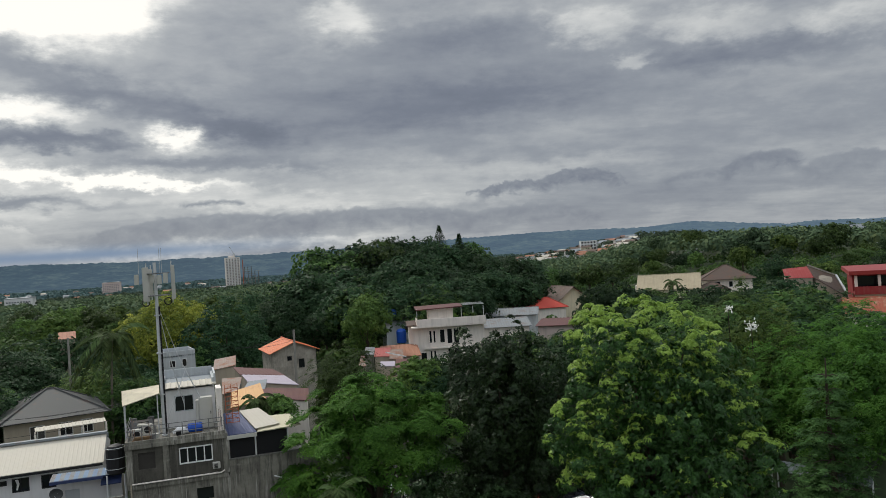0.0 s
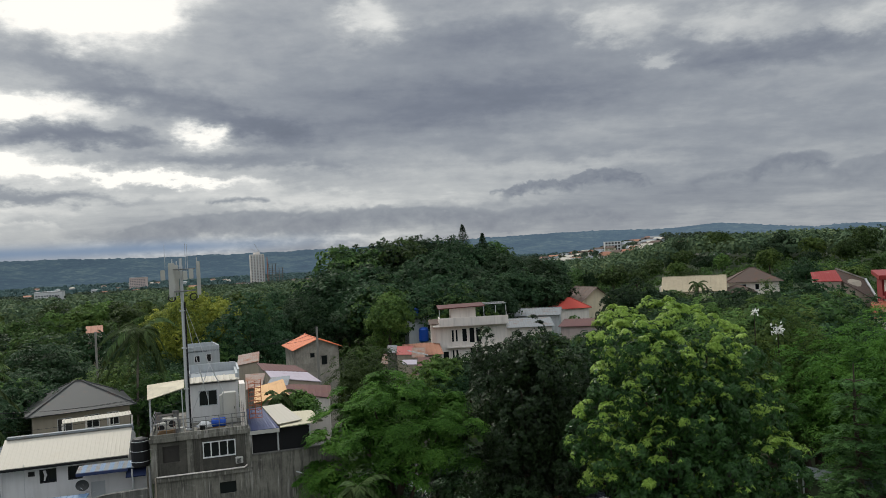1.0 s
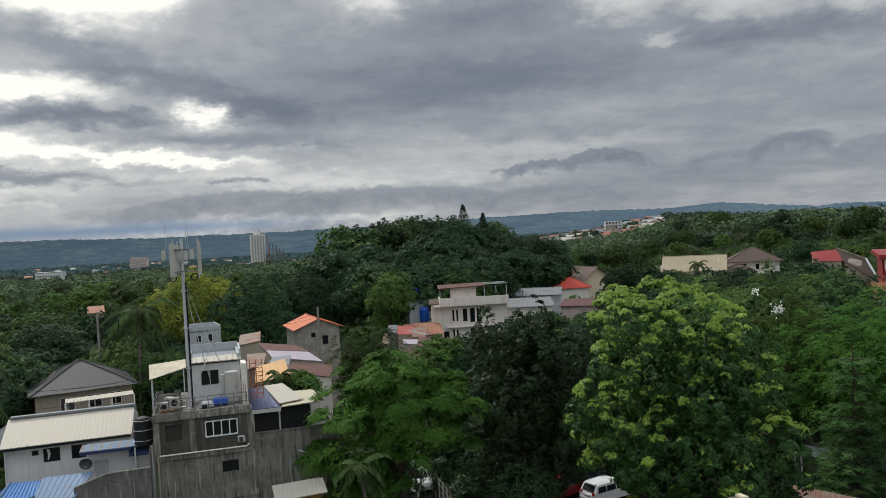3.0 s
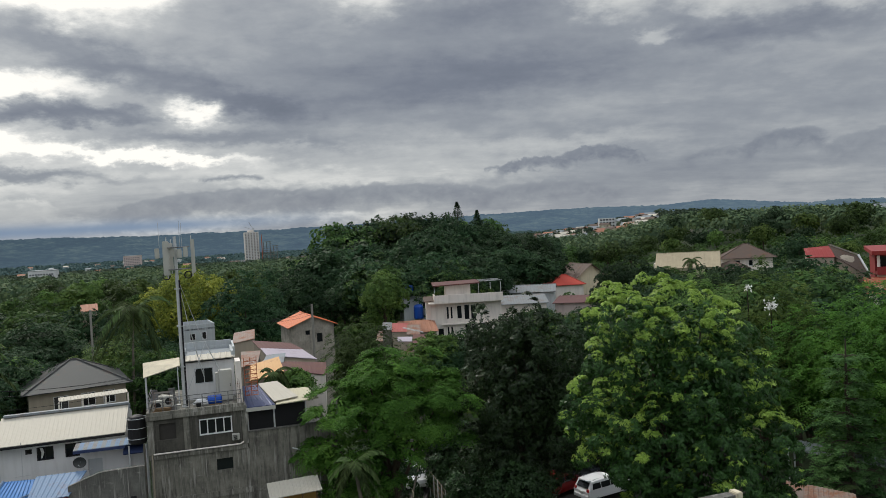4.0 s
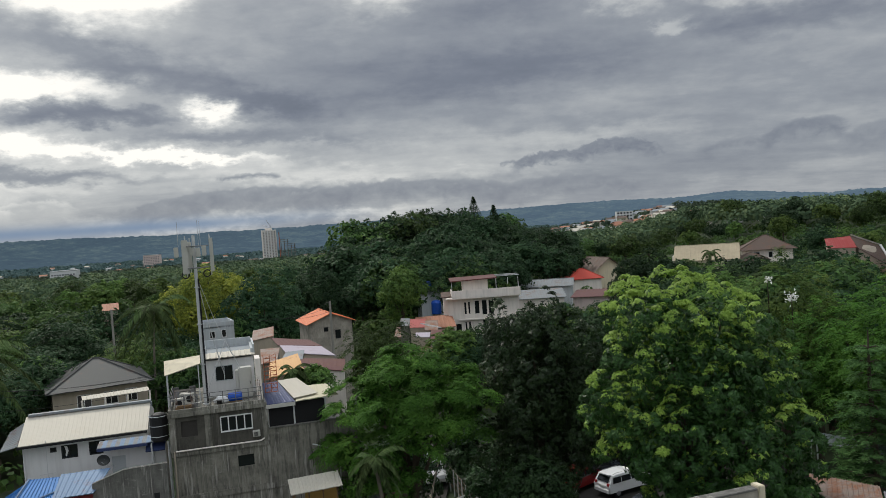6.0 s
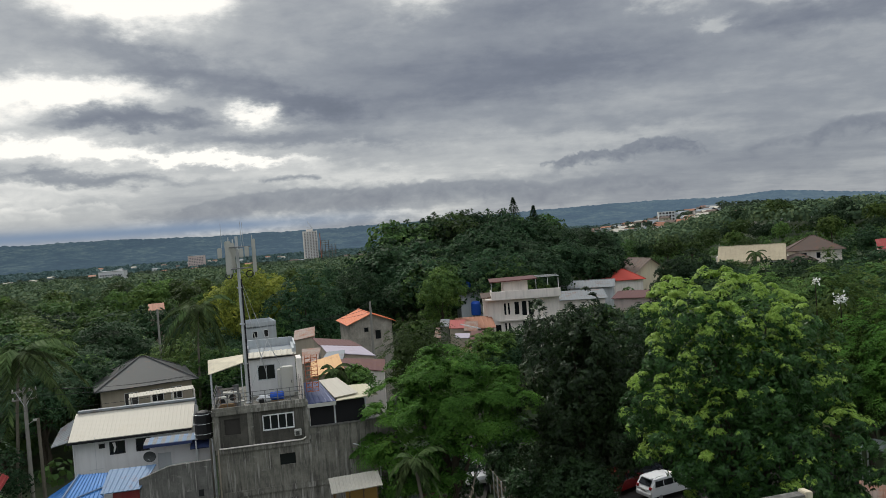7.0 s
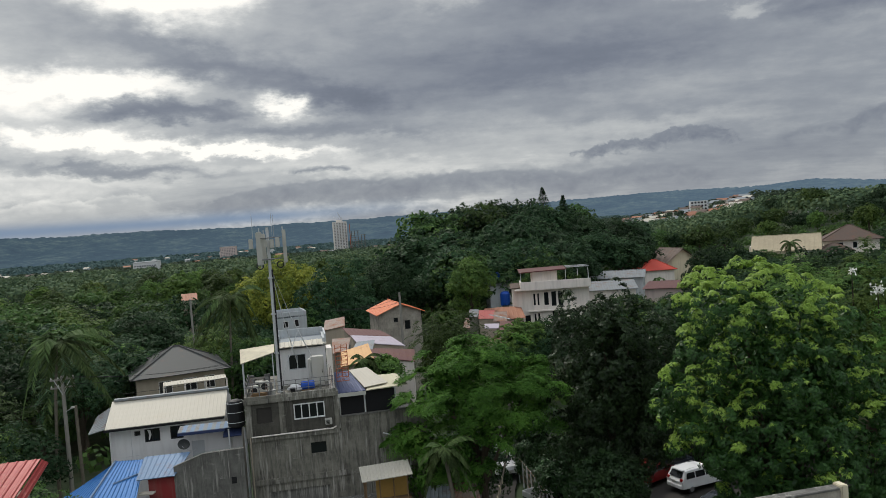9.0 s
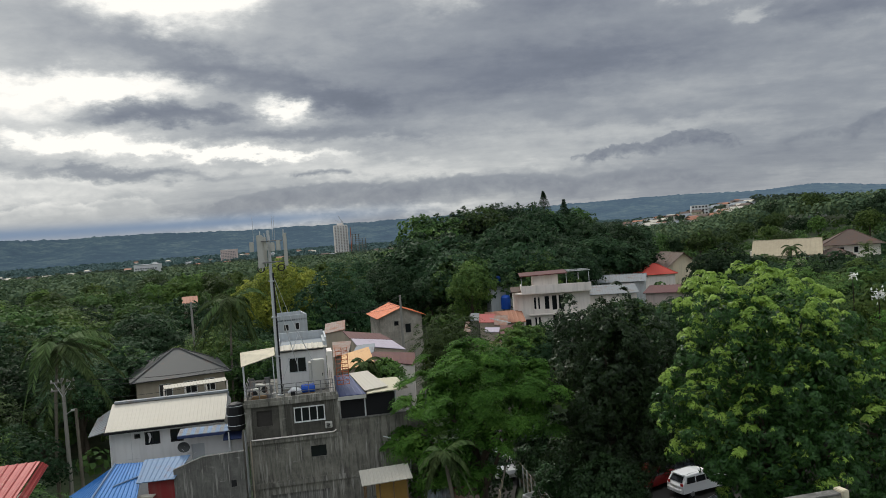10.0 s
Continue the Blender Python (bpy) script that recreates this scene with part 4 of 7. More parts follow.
def dark_tree():
    rs = np.random.RandomState(12)
    p = spot(11.6, 52)
    tr = thing("shade_tree", at_ground(p), "dense dark green shade tree with small leathery leaves", "tree")
    lobes = [(-0.6, 0, 14.2, 2.6, 2.6, 3.6), (1.5, 0.4, 12.9, 2.5, 2.6, 3.2), (-2.0, -0.3, 11.0, 2.6, 2.7, 3.6), (0.4, -1.4, 10.0, 3.4, 2.6, 4.4),
             (2.6, 0.3, 9.4, 2.4, 2.6, 3.8), (-2.0, -0.6, 6.6, 2.7, 2.6, 3.6), (0.9, -0.8, 5.6, 2.7, 2.8, 3.8), (0, 1.8, 9.0, 3.4, 2.4, 5.0)]
    limbs(tr, 8.5, lobes, 0.34, M["bark"], rs)
    g_ = clumps(rs, break_up(rs, lobes, 8, 0.42), 700, 16, 0.55, 0.22, 7, -0.5, 0.1, 0.3)
    crown("crown", [g_[:4], fill(rs, lobes, 6500, 0.32)], (0.38, 0.5), M["darkleaf"], tr, rs)


def feathery_tree():
    rs = np.random.RandomState(13)
    p = spot(1.6, 50)
    tr = thing("rain_tree", at_ground(p), "bright green feathery tree with layered drooping sprays", "tree")
    lobes = [(-1.2, 0, 12.6, 2.6, 2.6, 2.3), (1.6, 0.4, 12.4, 2.6, 2.6, 2.4), (3.4, 0.2, 10.4, 2.4, 2.6, 2.3), (-2.6, -0.3, 10.6, 2.4, 2.6, 2.4), (0.3, -1.6, 10.0, 3.0, 2.4, 2.6),
             (-3.6, -0.6, 8.0, 2.2, 2.4, 2.4), (3.0, -0.8, 9.0, 2.4, 2.2, 1.8), (-1.8, -1.8, 7.4, 2.6, 2.2, 2.4), (1.2, -1.8, 8.6, 2.2, 2.0, 1.8), (-3.6, -0.8, 5.4, 2.1, 2.0, 2.2), (-1.0, -1.6, 5.6, 2.0, 2.0, 2.0), (0, 1.6, 9.4, 3.4, 2.2, 3.6)]
    limbs(tr, 7.0, lobes, 0.33, M["bark"], rs)
    g_ = hanging(rs, break_up(rs, lobes, 6, 0.5, 0.7), 190, 44, 1.15, 0.17, 13, -0.1, 0.1, 0.55)
    crown("crown", [g_, fill(rs, lobes, 6500, 0.32)], (0.5, 0.5), M["feather"], tr, rs)


def layered_tree():
    rs = np.random.RandomState(14)
    p = spot(33.8, 56)
    tr = thing("layered_conifer", at_ground(p), "tall dark conifer with flat tiers of branches", "tree")
    H = 13.6
    tube("trunk", tr, M["bark"], [(0, 0, -0.5), (0.1, 0, 5), (0, 0.1, 10), (0, 0, H)], [0.26, 0.2, 0.13, 0.03], 8)
    cs, os_ = [], []
    for z in np.arange(1.4, H - 0.3, 0.92):
        r = 0.35 + 2.9 * (1 - z / H) ** 0.75
        n = int(12 + 8 * (1 - z / H))
        for k in range(n):
            t = rs.uniform(0, math.tau)
            d = np.array([math.cos(t), math.sin(t), 0.0])
            rr = r * rs.uniform(0.75, 1.1)
            tube_path = [(0, 0, z), tuple(d * rr * 0.5 + np.array([0, 0, z + 0.12])), tuple(d * rr + np.array([0, 0, z - 0.1]))]
            if k < 4:
                tube("branch", tr, M["bark"], tube_path, [0.05, 0.035, 0.012], 4)
            m_ = max(4, int(rr * 9))
            s = rs.uniform(0.25, 1, m_)
            cs.append(d * (rr * s)[:, None] + np.array([0, 0, z]) + rs.normal(size=(m_, 3)) * np.array([0.14, 0.14, 0.03]))
            side = np.array([-d[1], d[0], 0])
            os_.append(unit(d + side * rs.uniform(-0.9, 0.9, (m_, 1)) + np.array([0, 0, 0.05])))
    c, out = np.concatenate(cs), np.concatenate(os_)
    b, wy = sprays(rs, c, out, 9, 0.50, 0.30)
    leaf_object("crown", b, wy, 0.19, 0.10, M["conifer"], tr, rs)


def place(tr, bearing, dist, turn=0.0, size=1.0):
    tr.matrix_basis = at_ground(spot(bearing, dist), turn, size)
    return tr


def blossom(bearing, dist, elevation, size, count):
    """A spray of white flowers on the outer boughs."""
    rs = np.random.RandomState(int(bearing * 100))
    c = np.array(spot(bearing, dist, 22 + dist * math.tan(radians(elevation)))) + rs.normal(size=(count, 3)) * np.array([0.5, 0.35, 0.4]) * size
    t = thing("flowering_bough", pose(0, 0, 0), "bough with white blossom among green leaves", "blossom")
    petals = leaf_object("petals", c, rand_dirs(rs, count), 0.26, 0.16, M["petal"], t, rs)
    tagged(petals, kind="stuff")
    tube("twig", t, M["bark"], [tuple(spot(bearing, dist + 6, 22 + dist * math.tan(radians(elevation)) - 4)), tuple(spot(bearing, dist, 22 + dist * math.tan(radians(elevation))))], [0.08, 0.02], 5)


mango_tree()
dark_tree()
feathery_tree()
layered_tree()
place(forest_tree(21, 16.8, 6.5, "feather", 42000, 0.26, low=1.5, count=10, style=1, label="tall leafy tree with feathery bright green crown"), 35.5, 63)
place(forest_tree(22, 17.5, 6.0, "leaf_b", 36000, 0.26, low=2.0, count=9, style=1, label="spreading tree with fine light foliage and white blossom behind the mango"), 28.8, 68)
blossom(27.9, 62.0, -5.05, 0.3, 20)
blossom(29.35, 61.5, -6.35, 0.5, 55)
place(forest_tree(23, 17.0, 5.0, "leaf_b", 28000, 0.26, low=2.0, count=8, style=1, label="spreading tree with fine yellowish foliage"), 24.6, 72)
place(forest_tree(24, 13.0, 4.6, "leaf_c", 26000, 0.23, low=1.0, count=8, label="dark bushy tree in the shade"), 30.6, 72)
place(forest_tree(25, 9.0, 3.0, "darkleaf", 16000, 0.18, low=0.5, count=7, label="small dark bushy tree beside the driveway", name="bush"), 10.8, 47.5, 40, 0.8)
place(forest_tree(26, 14.4, 5.2, "leaf_c", 22000, 0.27, low=3, count=9, label="round dark green tree between the houses"), 20.0, 114, 0, 0.95)
place(forest_tree(27, 13.6, 4.0, "leaf_a", 15000, 0.26, low=3.0, count=9, style=1, label="light green tree with white blossom tips near the roofs"), -0.1, 78)
place(forest_tree(28, 13.6, 3.6, "leaf_b", 11000, 0.27, low=3.0, count=6, label="light green tree beside the grey house"), 1.8, 115)
place(forest_tree(29, 17.6, 7.6, "bloom", 22000, 0.32, low=2.0, count=9, label="broad tree covered in yellow blossom"), -12.1, 128)
place(forest_tree(30, 16.0, 7.0, "leaf_c", 20000, 0.33, low=1.0, count=9, label="broad dark tree behind the houses"), -8.2, 120)
place(forest_tree(31, 13.8, 6.0, "leaf_c", 18000, 0.33, low=1.0, count=9, label="broad dark tree behind the houses"), -4.4, 132)

# --- woods in the middle distance ---
KINDS = [forest_tree(40 + k + 10 * far, 12.0, s, m_, (3400, 2300, 7500)[far], (0.50, 0.62, 0.32)[far], count=c, style=st, label=l) for far in (0, 1, 2) for k, (s, m_, c, st, l) in enumerate((
    (4.6, "leaf_a", 7, 0, "leafy broad-crowned tree in mixed woods"), (5.4, "leaf_c", 8, 0, "dense dark green tree in mixed woods"), (4.8, "leaf_b", 7, 1, "light yellowish green tree among darker ones"),
    (4.2, "leaf_c", 6, 1, "dark tree with drooping sprays"), (5.0, "leaf_a", 8, 1, "broad green tree with fine foliage"), (3.8, "leaf_b", 6, 0, "slender light green tree in the woods")))]
USED = set()
BEYOND = []
# houses that stay in sight: bearing from, to, distance, elevation of the lowest part seen
SEEN = [(-23.5, -15.8, 84, -10.2), (-13.2, -10.0, 105, -6.6), (-6.5, -0.8, 100, -7.8), (-9.5, -3.0, 84, -10.5), (3.0, 11.6, 117, -7.3), (14.0, 18.4, 125, -6.0),
        (14.0, 17.2, 160, -4.4), (16.0, 18.6, 170, -4.0), (21.8, 26.4, 160, -3.6), (26.0, 30.2, 170, -3.4), (31.5, 35.4, 120, -3.5), (35.0, 39.5, 108, -5.4),
        (-26, -15.0, 60, -14.5), (-9.0, -6.2, 1450, -0.8), (-16.6, -14.4, 1600, -0.8), (-22.2, -20.0, 900, -1.4)]


def hides(a, dist, top_el, half):
    return any(a0 - half < a < a1 + half and dist < d0 and top_el > e0 for a0, a1, d0, e0 in SEEN)


def plant(rs, a, dist, top):
    """A wood tree at bearing a with its top at height top."""
    p = spot(a, dist)
    size = (top - gz(p)) / 12.0
    if size < 0.35:
        return False
    half = math.degrees(3.4 * size / dist)
    if hides(a, dist, math.degrees(math.atan((top - 22) / dist)), half):
        return False
    mixed = [0.10, 0.46, 0.02, 0.34, 0.06, 0.02] if -4 < a < 15.5 and 125 < dist < 230 else [0.22, 0.26, 0.12, 0.16, 0.14, 0.10]
    k = rs.choice(6, p=mixed) + (12 if dist < 118 else 6 * (dist > 165))
    m_ = at_ground(p, rs.uniform(0, 360), size) @ Matrix.Diagonal((rs.uniform(0.9, 1.25), rs.uniform(0.9, 1.25), 1, 1))
    if dist > 300 and k in USED:
        BEYOND.append((k, m_))
        return True
    if k in USED:
        s_ = KINDS[k].scale
        copy_thing(KINDS[k], m_ @ Matrix.Diagonal((1 / s_.x, 1 / s_.y, 1 / s_.z, 1)))
    else:
        KINDS[k].matrix_basis = m_
        USED.add(k)
    return True


def wood(seed, a0, a1, d0, d1, count, top):
    """count trees over a sector; top(bearing, distance, random) gives the height of each top."""
    rs = np.random.RandomState(seed)
    done = 0
    for _ in range(count * 6):
        a, dist = rs.uniform(a0, a1), math.sqrt(rs.uniform(d0 ** 2, d1 ** 2))
        if plant(rs, a, dist, top(a, dist, rs)):
            done += 1
        if done >= count:
            break


def by_elevation(bearings, elevations, low):
    """Tops that follow a skyline of elevations, or up to low degrees under it."""
    return lambda a, dist, rs: 22 + dist * math.tan(radians(float(np.interp(a, bearings, elevations)) - low * rs.rand() ** 1.4))


natural = lambda lo, hi: (lambda a, dist, rs: gz(spot(a, dist)) + rs.uniform(lo, hi))
HILL = ([-3.0, -1.8, 0.5, 2.1, 5.9, 7.6, 9.2, 11.2, 13.6, 15.0], [-1.3, 0.55, 0.85, 1.25, 1.3, 0.8, 0.85, 0.1, -0.4, -1.8])
wood(1, -3.2, 15.0, 180, 225, 48, by_elevation(*HILL, 0.8))
wood(2, -3.0, 14.8, 150, 185, 36, by_elevation(HILL[0], [e - 1.2 for e in HILL[1]], 1.4))
wood(3, -2.0, 14.0, 130, 150, 18, by_elevation(HILL[0], [e - 3.0 for e in HILL[1]], 1.4))
wood(4, -34, -21, 78, 150, 46, natural(8, 13.5))
wood(5, -34, -3, 150, 330, 80, natural(8, 13))
wood(6, -22, -9, 92, 150, 26, natural(6, 11))
wood(7, 15, 41, 180, 330, 62, natural(7, 11))
wood(8, 19, 42, 330, 480, 56, by_elevation([19, 22, 25, 27, 32, 35, 38, 42], [-0.9, -0.2, 0.75, 0.35, 0.2, 0.4, 0.2, 0.3], 0.8))
wood(9, 28, 42, 74, 104, 14, by_elevation([28, 42], [-4.3, -5.0], 1.0))
wood(16, 30, 36, 86, 112, 9, by_elevation([30, 33, 36], [-3.6, -3.6, -4.6], 0.4))
wood(10, -36, -30, 56, 76, 6, natural(6, 10))
wood(11, 20, 36, 100, 152, 34, by_elevation([20, 36], [-3.62, -3.8], 0.8))
wood(12, 13, 21, 80, 118, 12, by_elevation([13, 21], [-6.2, -6.0], 1.2))
wood(13, 9, 14, 85, 112, 9, by_elevation([9, 14], [-6.0, -6.2], 1.0))
wood(14, -14, 2, 100, 120, 12, by_elevation([-14, 2], [-7.2, -7.6], 0.8))
wood(15, 5, 12, 90, 112, 10, by_elevation([5, 12], [-7.3, -7.0], 0.8))


def join_beyond():
    """The crowns of the trees past 300 m, in one mesh."""
    cos, idx = [], []
    base_of = {k: np.array([v.co for v in next(c for c in KINDS[k].children if c.name.startswith("crown")).data.vertices], np.float32) for k in range(6, 12)}
    mats = [M["leaf_a"], M["leaf_c"], M["leaf_b"]]
    slot = {6: 0, 7: 1, 8: 2, 9: 1, 10: 0, 11: 2}
    for k, m_ in BEYOND:
        a = np.array(m_, np.float32)
        cos.append(base_of[k] @ a[:3, :3].T + a[:3, 3])
        idx.append(np.full(len(base_of[k]) // 4, slot[k], np.int32))
    co, ix = np.concatenate(cos), np.concatenate(idx)
    n = len(ix)
    me = bpy.data.meshes.new("hill_woods")
    me.vertices.add(4 * n)
    me.vertices.foreach_set("co", co.ravel())
    me.loops.add(4 * n)
    me.loops.foreach_set("vertex_index", np.arange(4 * n, dtype=np.int32))
    me.polygons.add(n)
    me.polygons.foreach_set("loop_start", np.arange(0, 4 * n, 4, dtype=np.int32))
    me.polygons.foreach_set("loop_total", np.full(n, 4, dtype=np.int32))
    for m_ in mats:
        me.materials.append(m_)
    me.polygons.foreach_set("material_index", ix)
    me.update(calc_edges=True)
    tagged(new("hill_woods", me), "dense mixed woods on the farther slopes", "woods", kind="stuff")


join_beyond()


def conifer(bearing, dist, top_el, spread_, label):
    p = spot(bearing, dist)
    H = 22 + dist * math.tan(radians(top_el)) - gz(p)
    rs = np.random.RandomState(int(bearing * 10))
    tr = thing("conifer", at_ground(p), label, "tree")
    tube("trunk", tr, M["bark"], [(0, 0, -0.5), (0, 0, H * 0.5), (0, 0, H)], [0.25, 0.16, 0.03], 7)
    n = 2200
    z = H * (0.35 + 0.65 * rs.rand(n) ** 0.8)
    t = rs.uniform(0, math.tau, n)
    r = spread_ * (1.01 - z / H) * rs.uniform(0.2, 1.1, n)
    d = np.stack([np.cos(t), np.sin(t), np.full(n, -0.15)], 1)
    c = d * r[:, None] + np.stack([0 * z, 0 * z, z], 1)
    leaf_object("crown", c, unit(d + rs.normal(size=(n, 3)) * 0.3), 0.38, 0.2, M["leaf_c"], tr, rs)


conifer(7.65, 196, 2.2, 5.2, "pointed dark conifer standing above the wooded hill")
conifer(9.1, 200, 1.5, 4.2, "smaller pointed conifer on the wooded hill")


def far_woods(name, label, seed, d0, d1, count, each, size, mat, lo, hi, height):
    """A canopy of many crowns, joined."""
    rs = np.random.RandomState(seed)
    a = rs.uniform(lo, hi, count)
    r = np.sqrt(rs.uniform(d0 ** 2, d1 ** 2, count))
    x, y = np.sin(np.radians(a)) * r, np.cos(np.radians(a)) * r
    el_ = np.degrees(np.arctan((ground_z(x, y) + height - 22) / r))
    keep = np.ones(count, bool)
    for a0, a1, dd, e0 in SEEN:
        keep &= ~((a > a0 - 0.2) & (a < a1 + 0.2) & (r < dd + 10) & (el_ > e0))
    # clearings for the town
    keep &= ~((a > 12.8) & (a < 22.5) & (r > 640) & (rs.rand(count) < 0.72))
    x, y, r = x[keep], y[keep], r[keep]
    n = len(x)
    hgt = height * rs.uniform(0.65, 1.15, n)
    wid = hgt * rs.uniform(0.38, 0.6, n)
    d = rand_dirs(rs, n * each, -0.2)
    base = np.stack([np.repeat(x, each), np.repeat(y, each), np.repeat(ground_z(x, y) + hgt * 0.6, each)], 1)
    base = base + d * np.stack([np.repeat(wid, each), np.repeat(wid, each), np.repeat(hgt * 0.4, each)], 1) * rs.uniform(0.75, 1.05, (n * each, 1))
    wy = unit(np.cross(d, rand_dirs(rs, n * each)))
    ob = leaf_object(name, base - wy * size * 0.5, wy, size * rs.uniform(0.7, 1.3, n * each), size * 0.95, mat, None, rs, 0.15, "", d)
    tagged(ob, label, "woods", kind="stuff")


far_woods("undergrowth", "low green scrub between houses and trees", 70, 76, 340, 2600, 44, 0.75, M["leaf_a"], -40, 46, 4.2)
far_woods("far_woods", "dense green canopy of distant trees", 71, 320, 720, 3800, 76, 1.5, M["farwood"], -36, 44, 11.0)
far_woods("distant_woods", "canopy of trees across the far plain, haze put into its colour", 72, 700, 1500, 6200, 28, 3.2, M["distant"], -36, 44, 11.0)
far_woods("plain_woods", "canopy of trees below the ridge, tinted blue for haze", 73, 1450, 2600, 6000, 14, 6.2, M["plain"], -36, 44, 11.0)


# ---- buildings near the balcony ----
def concrete_building():
    """Unpainted three-storey block with a roof deck, and a lower wing with a screened terrace."""
    h = thing("concrete_building", pose(-13.35, 48.95, -0.3, 0, 0, 11), "unfinished grey concrete building with mould-streaked walls", "building")
    W1, W2, D = 5.75, 11.6, 8.0
    c = M["concrete"]
    top, s3, s2 = 12.0, 9.3, 6.55
    up_holes = [(0.60, 1.57, 10.40, 11.42), (2.96, 4.95, 10.40, 11.42)]
    low_holes = [(3.88, 4.87, 8.05, 8.78)]
    wall("wall", h, M["concrete_dark"], (0, 0), (W1, 0), s3, top - 0.3, up_holes, 0.25)
    wall("wall", h, c, (0, 0), (W2, 0), s2, s3, low_holes, 0.25)
    wall("wall", h, c, (0, 0), (W2, 0), 0, s2, [(1.0, 4.9, 4.0, 5.9), (7.0, 9.0, 0.3, 2.4)], 0.25)
    wall("wall", h, c, (0, D), (0, 0.25), 0, top - 0.3, (), 0.25)
    wall("wall", h, c, (W1, 0.25), (W1, D), s3, top - 0.3, (), 0.25)
    wall("wall", h, c, (W2, 0.25), (W2, D), 0, s3, (), 0.25)
    wall("wall", h, c, (W2, D), (0, D), 0, s3, (), 0.25)
    slab("floor_slab", h, c, [(0.02, 0.3, s3), (W2 - 0.02, 0.3, s3), (W2 - 0.02, D, s3), (0.02, D, s3)], 0.2)
    box("roof_slab", h, c, -0.15, W1 + 0.15, -0.15, D, top - 0.3, top, 0.03)
    # beams and columns proud of the wall
    box("beam", h, c, -0.06, W1 + 0.1, -0.10, -0.003, s3 - 0.05, s3 + 0.22, 0.02)
    box("beam", h, c, -0.06, W2, -0.09, -0.003, s2 - 0.15, s2 + 0.22, 0.02)
    for x in (-0.1, 2.03, W1 - 0.2):
        box("column", h, c, x, x + 0.38, -0.07, -0.003, s3 + 0.22, top - 0.3, 0.02)
    for x in (0.0, 5.6, 6.5):
        box("column", h, c, x, x + 0.36, -0.06, -0.003, s2 + 0.22, s3 - 0.05, 0.02)
    for x in (0.0, 6.3):
        box("column", h, c, x, x + 0.4, -0.06, -0.003, 0, s2 - 0.15, 0.02)
    # openings
    box("shutter", h, M["board"], 0.60, 1.57, 0.12, 0.18, 10.40, 11.42, 0, "boarded grey window infill")
    window(h, (0, 0), (W1, 0), up_holes[1], M["white"], 4, 0.25, 0.07, 0.04)
    box("window", h, M["glass"], 3.88, 4.87, 0.14, 0.18, 8.05, 8.78)
    box("garage_infill", h, M["concrete_pale"], 1.0, 4.9, 0.10, 0.16, 4.0, 5.9)
    tube("pipe", h, M["tan"], [(0.12, -0.14, 0), (0.12, -0.14, 9.6)], 0.05)
    tube("pipe", h, M["offwhite"], [(0.2, -0.16, s3 + 0.32), (5.4, -0.16, s3 + 0.30), (5.6, -0.16, s3 + 0.42)], 0.05)
    tube("pipe", h, M["galv"], [(10.3, -0.12, 4.6), (10.3, -0.12, 8.2)], 0.05)
    tube("pipe", h, M["galv"], [(8.6, -0.2, 8.9), (9.9, -0.6, 8.5)], 0.04)
    ac = box("air_conditioner", h, M["antenna"], 4.90, 5.36, -0.32, 0.02, 9.90, 10.28, 0.03, "pale window air conditioner")
    bm = bmesh.new()
    for k in range(7):
        add_box(bm, 4.98, 5.22, -0.345, -0.322, 9.95 + k * 0.042, 9.97 + k * 0.042)
    part("grille", bm, M["black"], ac)
    # terrace wing
    wall("parapet", h, c, (W1 + 0.15, 0.0), (W2, 0.0), s3, s3 + 0.92, (), 0.18)
    box("coping", h, M["concrete_pale"], W1 + 0.15, W2 + 0.1, -0.06, 0.24, s3 + 0.92, s3 + 1.02, 0.02)
    x0, xa, xb, xc = 5.85, 7.60, 9.15, 10.4
    zf = 11.85
    for x in (x0 + 0.08, xa, 9.65):
        tube("post", h, M["galv"], [(x, 0.12, s3 + 1.0), (x, 0.12, zf - 0.08)], 0.05)
    for x, y_ in ((x0 + 0.1, 3.4), (9.9, 3.4)):
        tube("post", h, M["galv"], [(x, y_, s3), (x, y_, 12.0)], 0.05)
    box("screen", h, M["mesh"], x0 + 0.15, xa - 0.06, 0.10, 0.13, s3 + 1.03, zf - 0.28, 0, "black shade net")
    box("screen", h, M["mesh"], xa + 0.06, 9.6, 0.10, 0.13, s3 + 1.03, zf - 0.1, 0, "black shade net")
    sheet("roof", h, M["roof_navy"], (x0, -0.1, zf - 0.03), (xa + 0.1, -0.1, zf - 0.03), (6.88, 3.6, 12.58), (x0, 3.6, 12.55), 0.35, 0.02, label="faded navy roof sheet")
    box("fascia", h, M["antenna"], x0, xa + 0.1, -0.16, -0.11, zf - 0.30, zf - 0.06)
    sheet("roof", h, M["roof_white"], (xa + 0.05, 0.15, zf + 0.14), (9.25, 0.6, zf + 0.20), (8.2, 3.7, 12.66), (6.9, 3.6, 12.62), 0.6, 0.006, label="white roof sheet")
    sheet("roof", h, M["roof_cream"], (xa + 0.12, -0.2, zf - 0.01), (xc + 0.1, -0.1, zf + 0.08), (10.2, 3.4, 12.05), (8.4, 3.4, 12.1), 0.9, 0.012, label="cream roof sheet")
    # roof deck: kerb and railing
    for a_, b_ in (((0.0, -0.1), (W1, -0.1)), ((-0.1, D), (-0.1, 0))):
        wall("kerb", h, c, a_, b_, top, top + 0.18, (), 0.15)
    for z in (top + 0.45, top + 0.75, top + 1.0):
        tube("rail", h, M["steel_dull"], [(0.05, 0.05, z), (W1 - 0.1, 0.05, z)], 0.022, 5)
        tube("rail", h, M["steel_dull"], [(0.02, 0.1, z), (0.02, 4.0, z)], 0.022, 5)
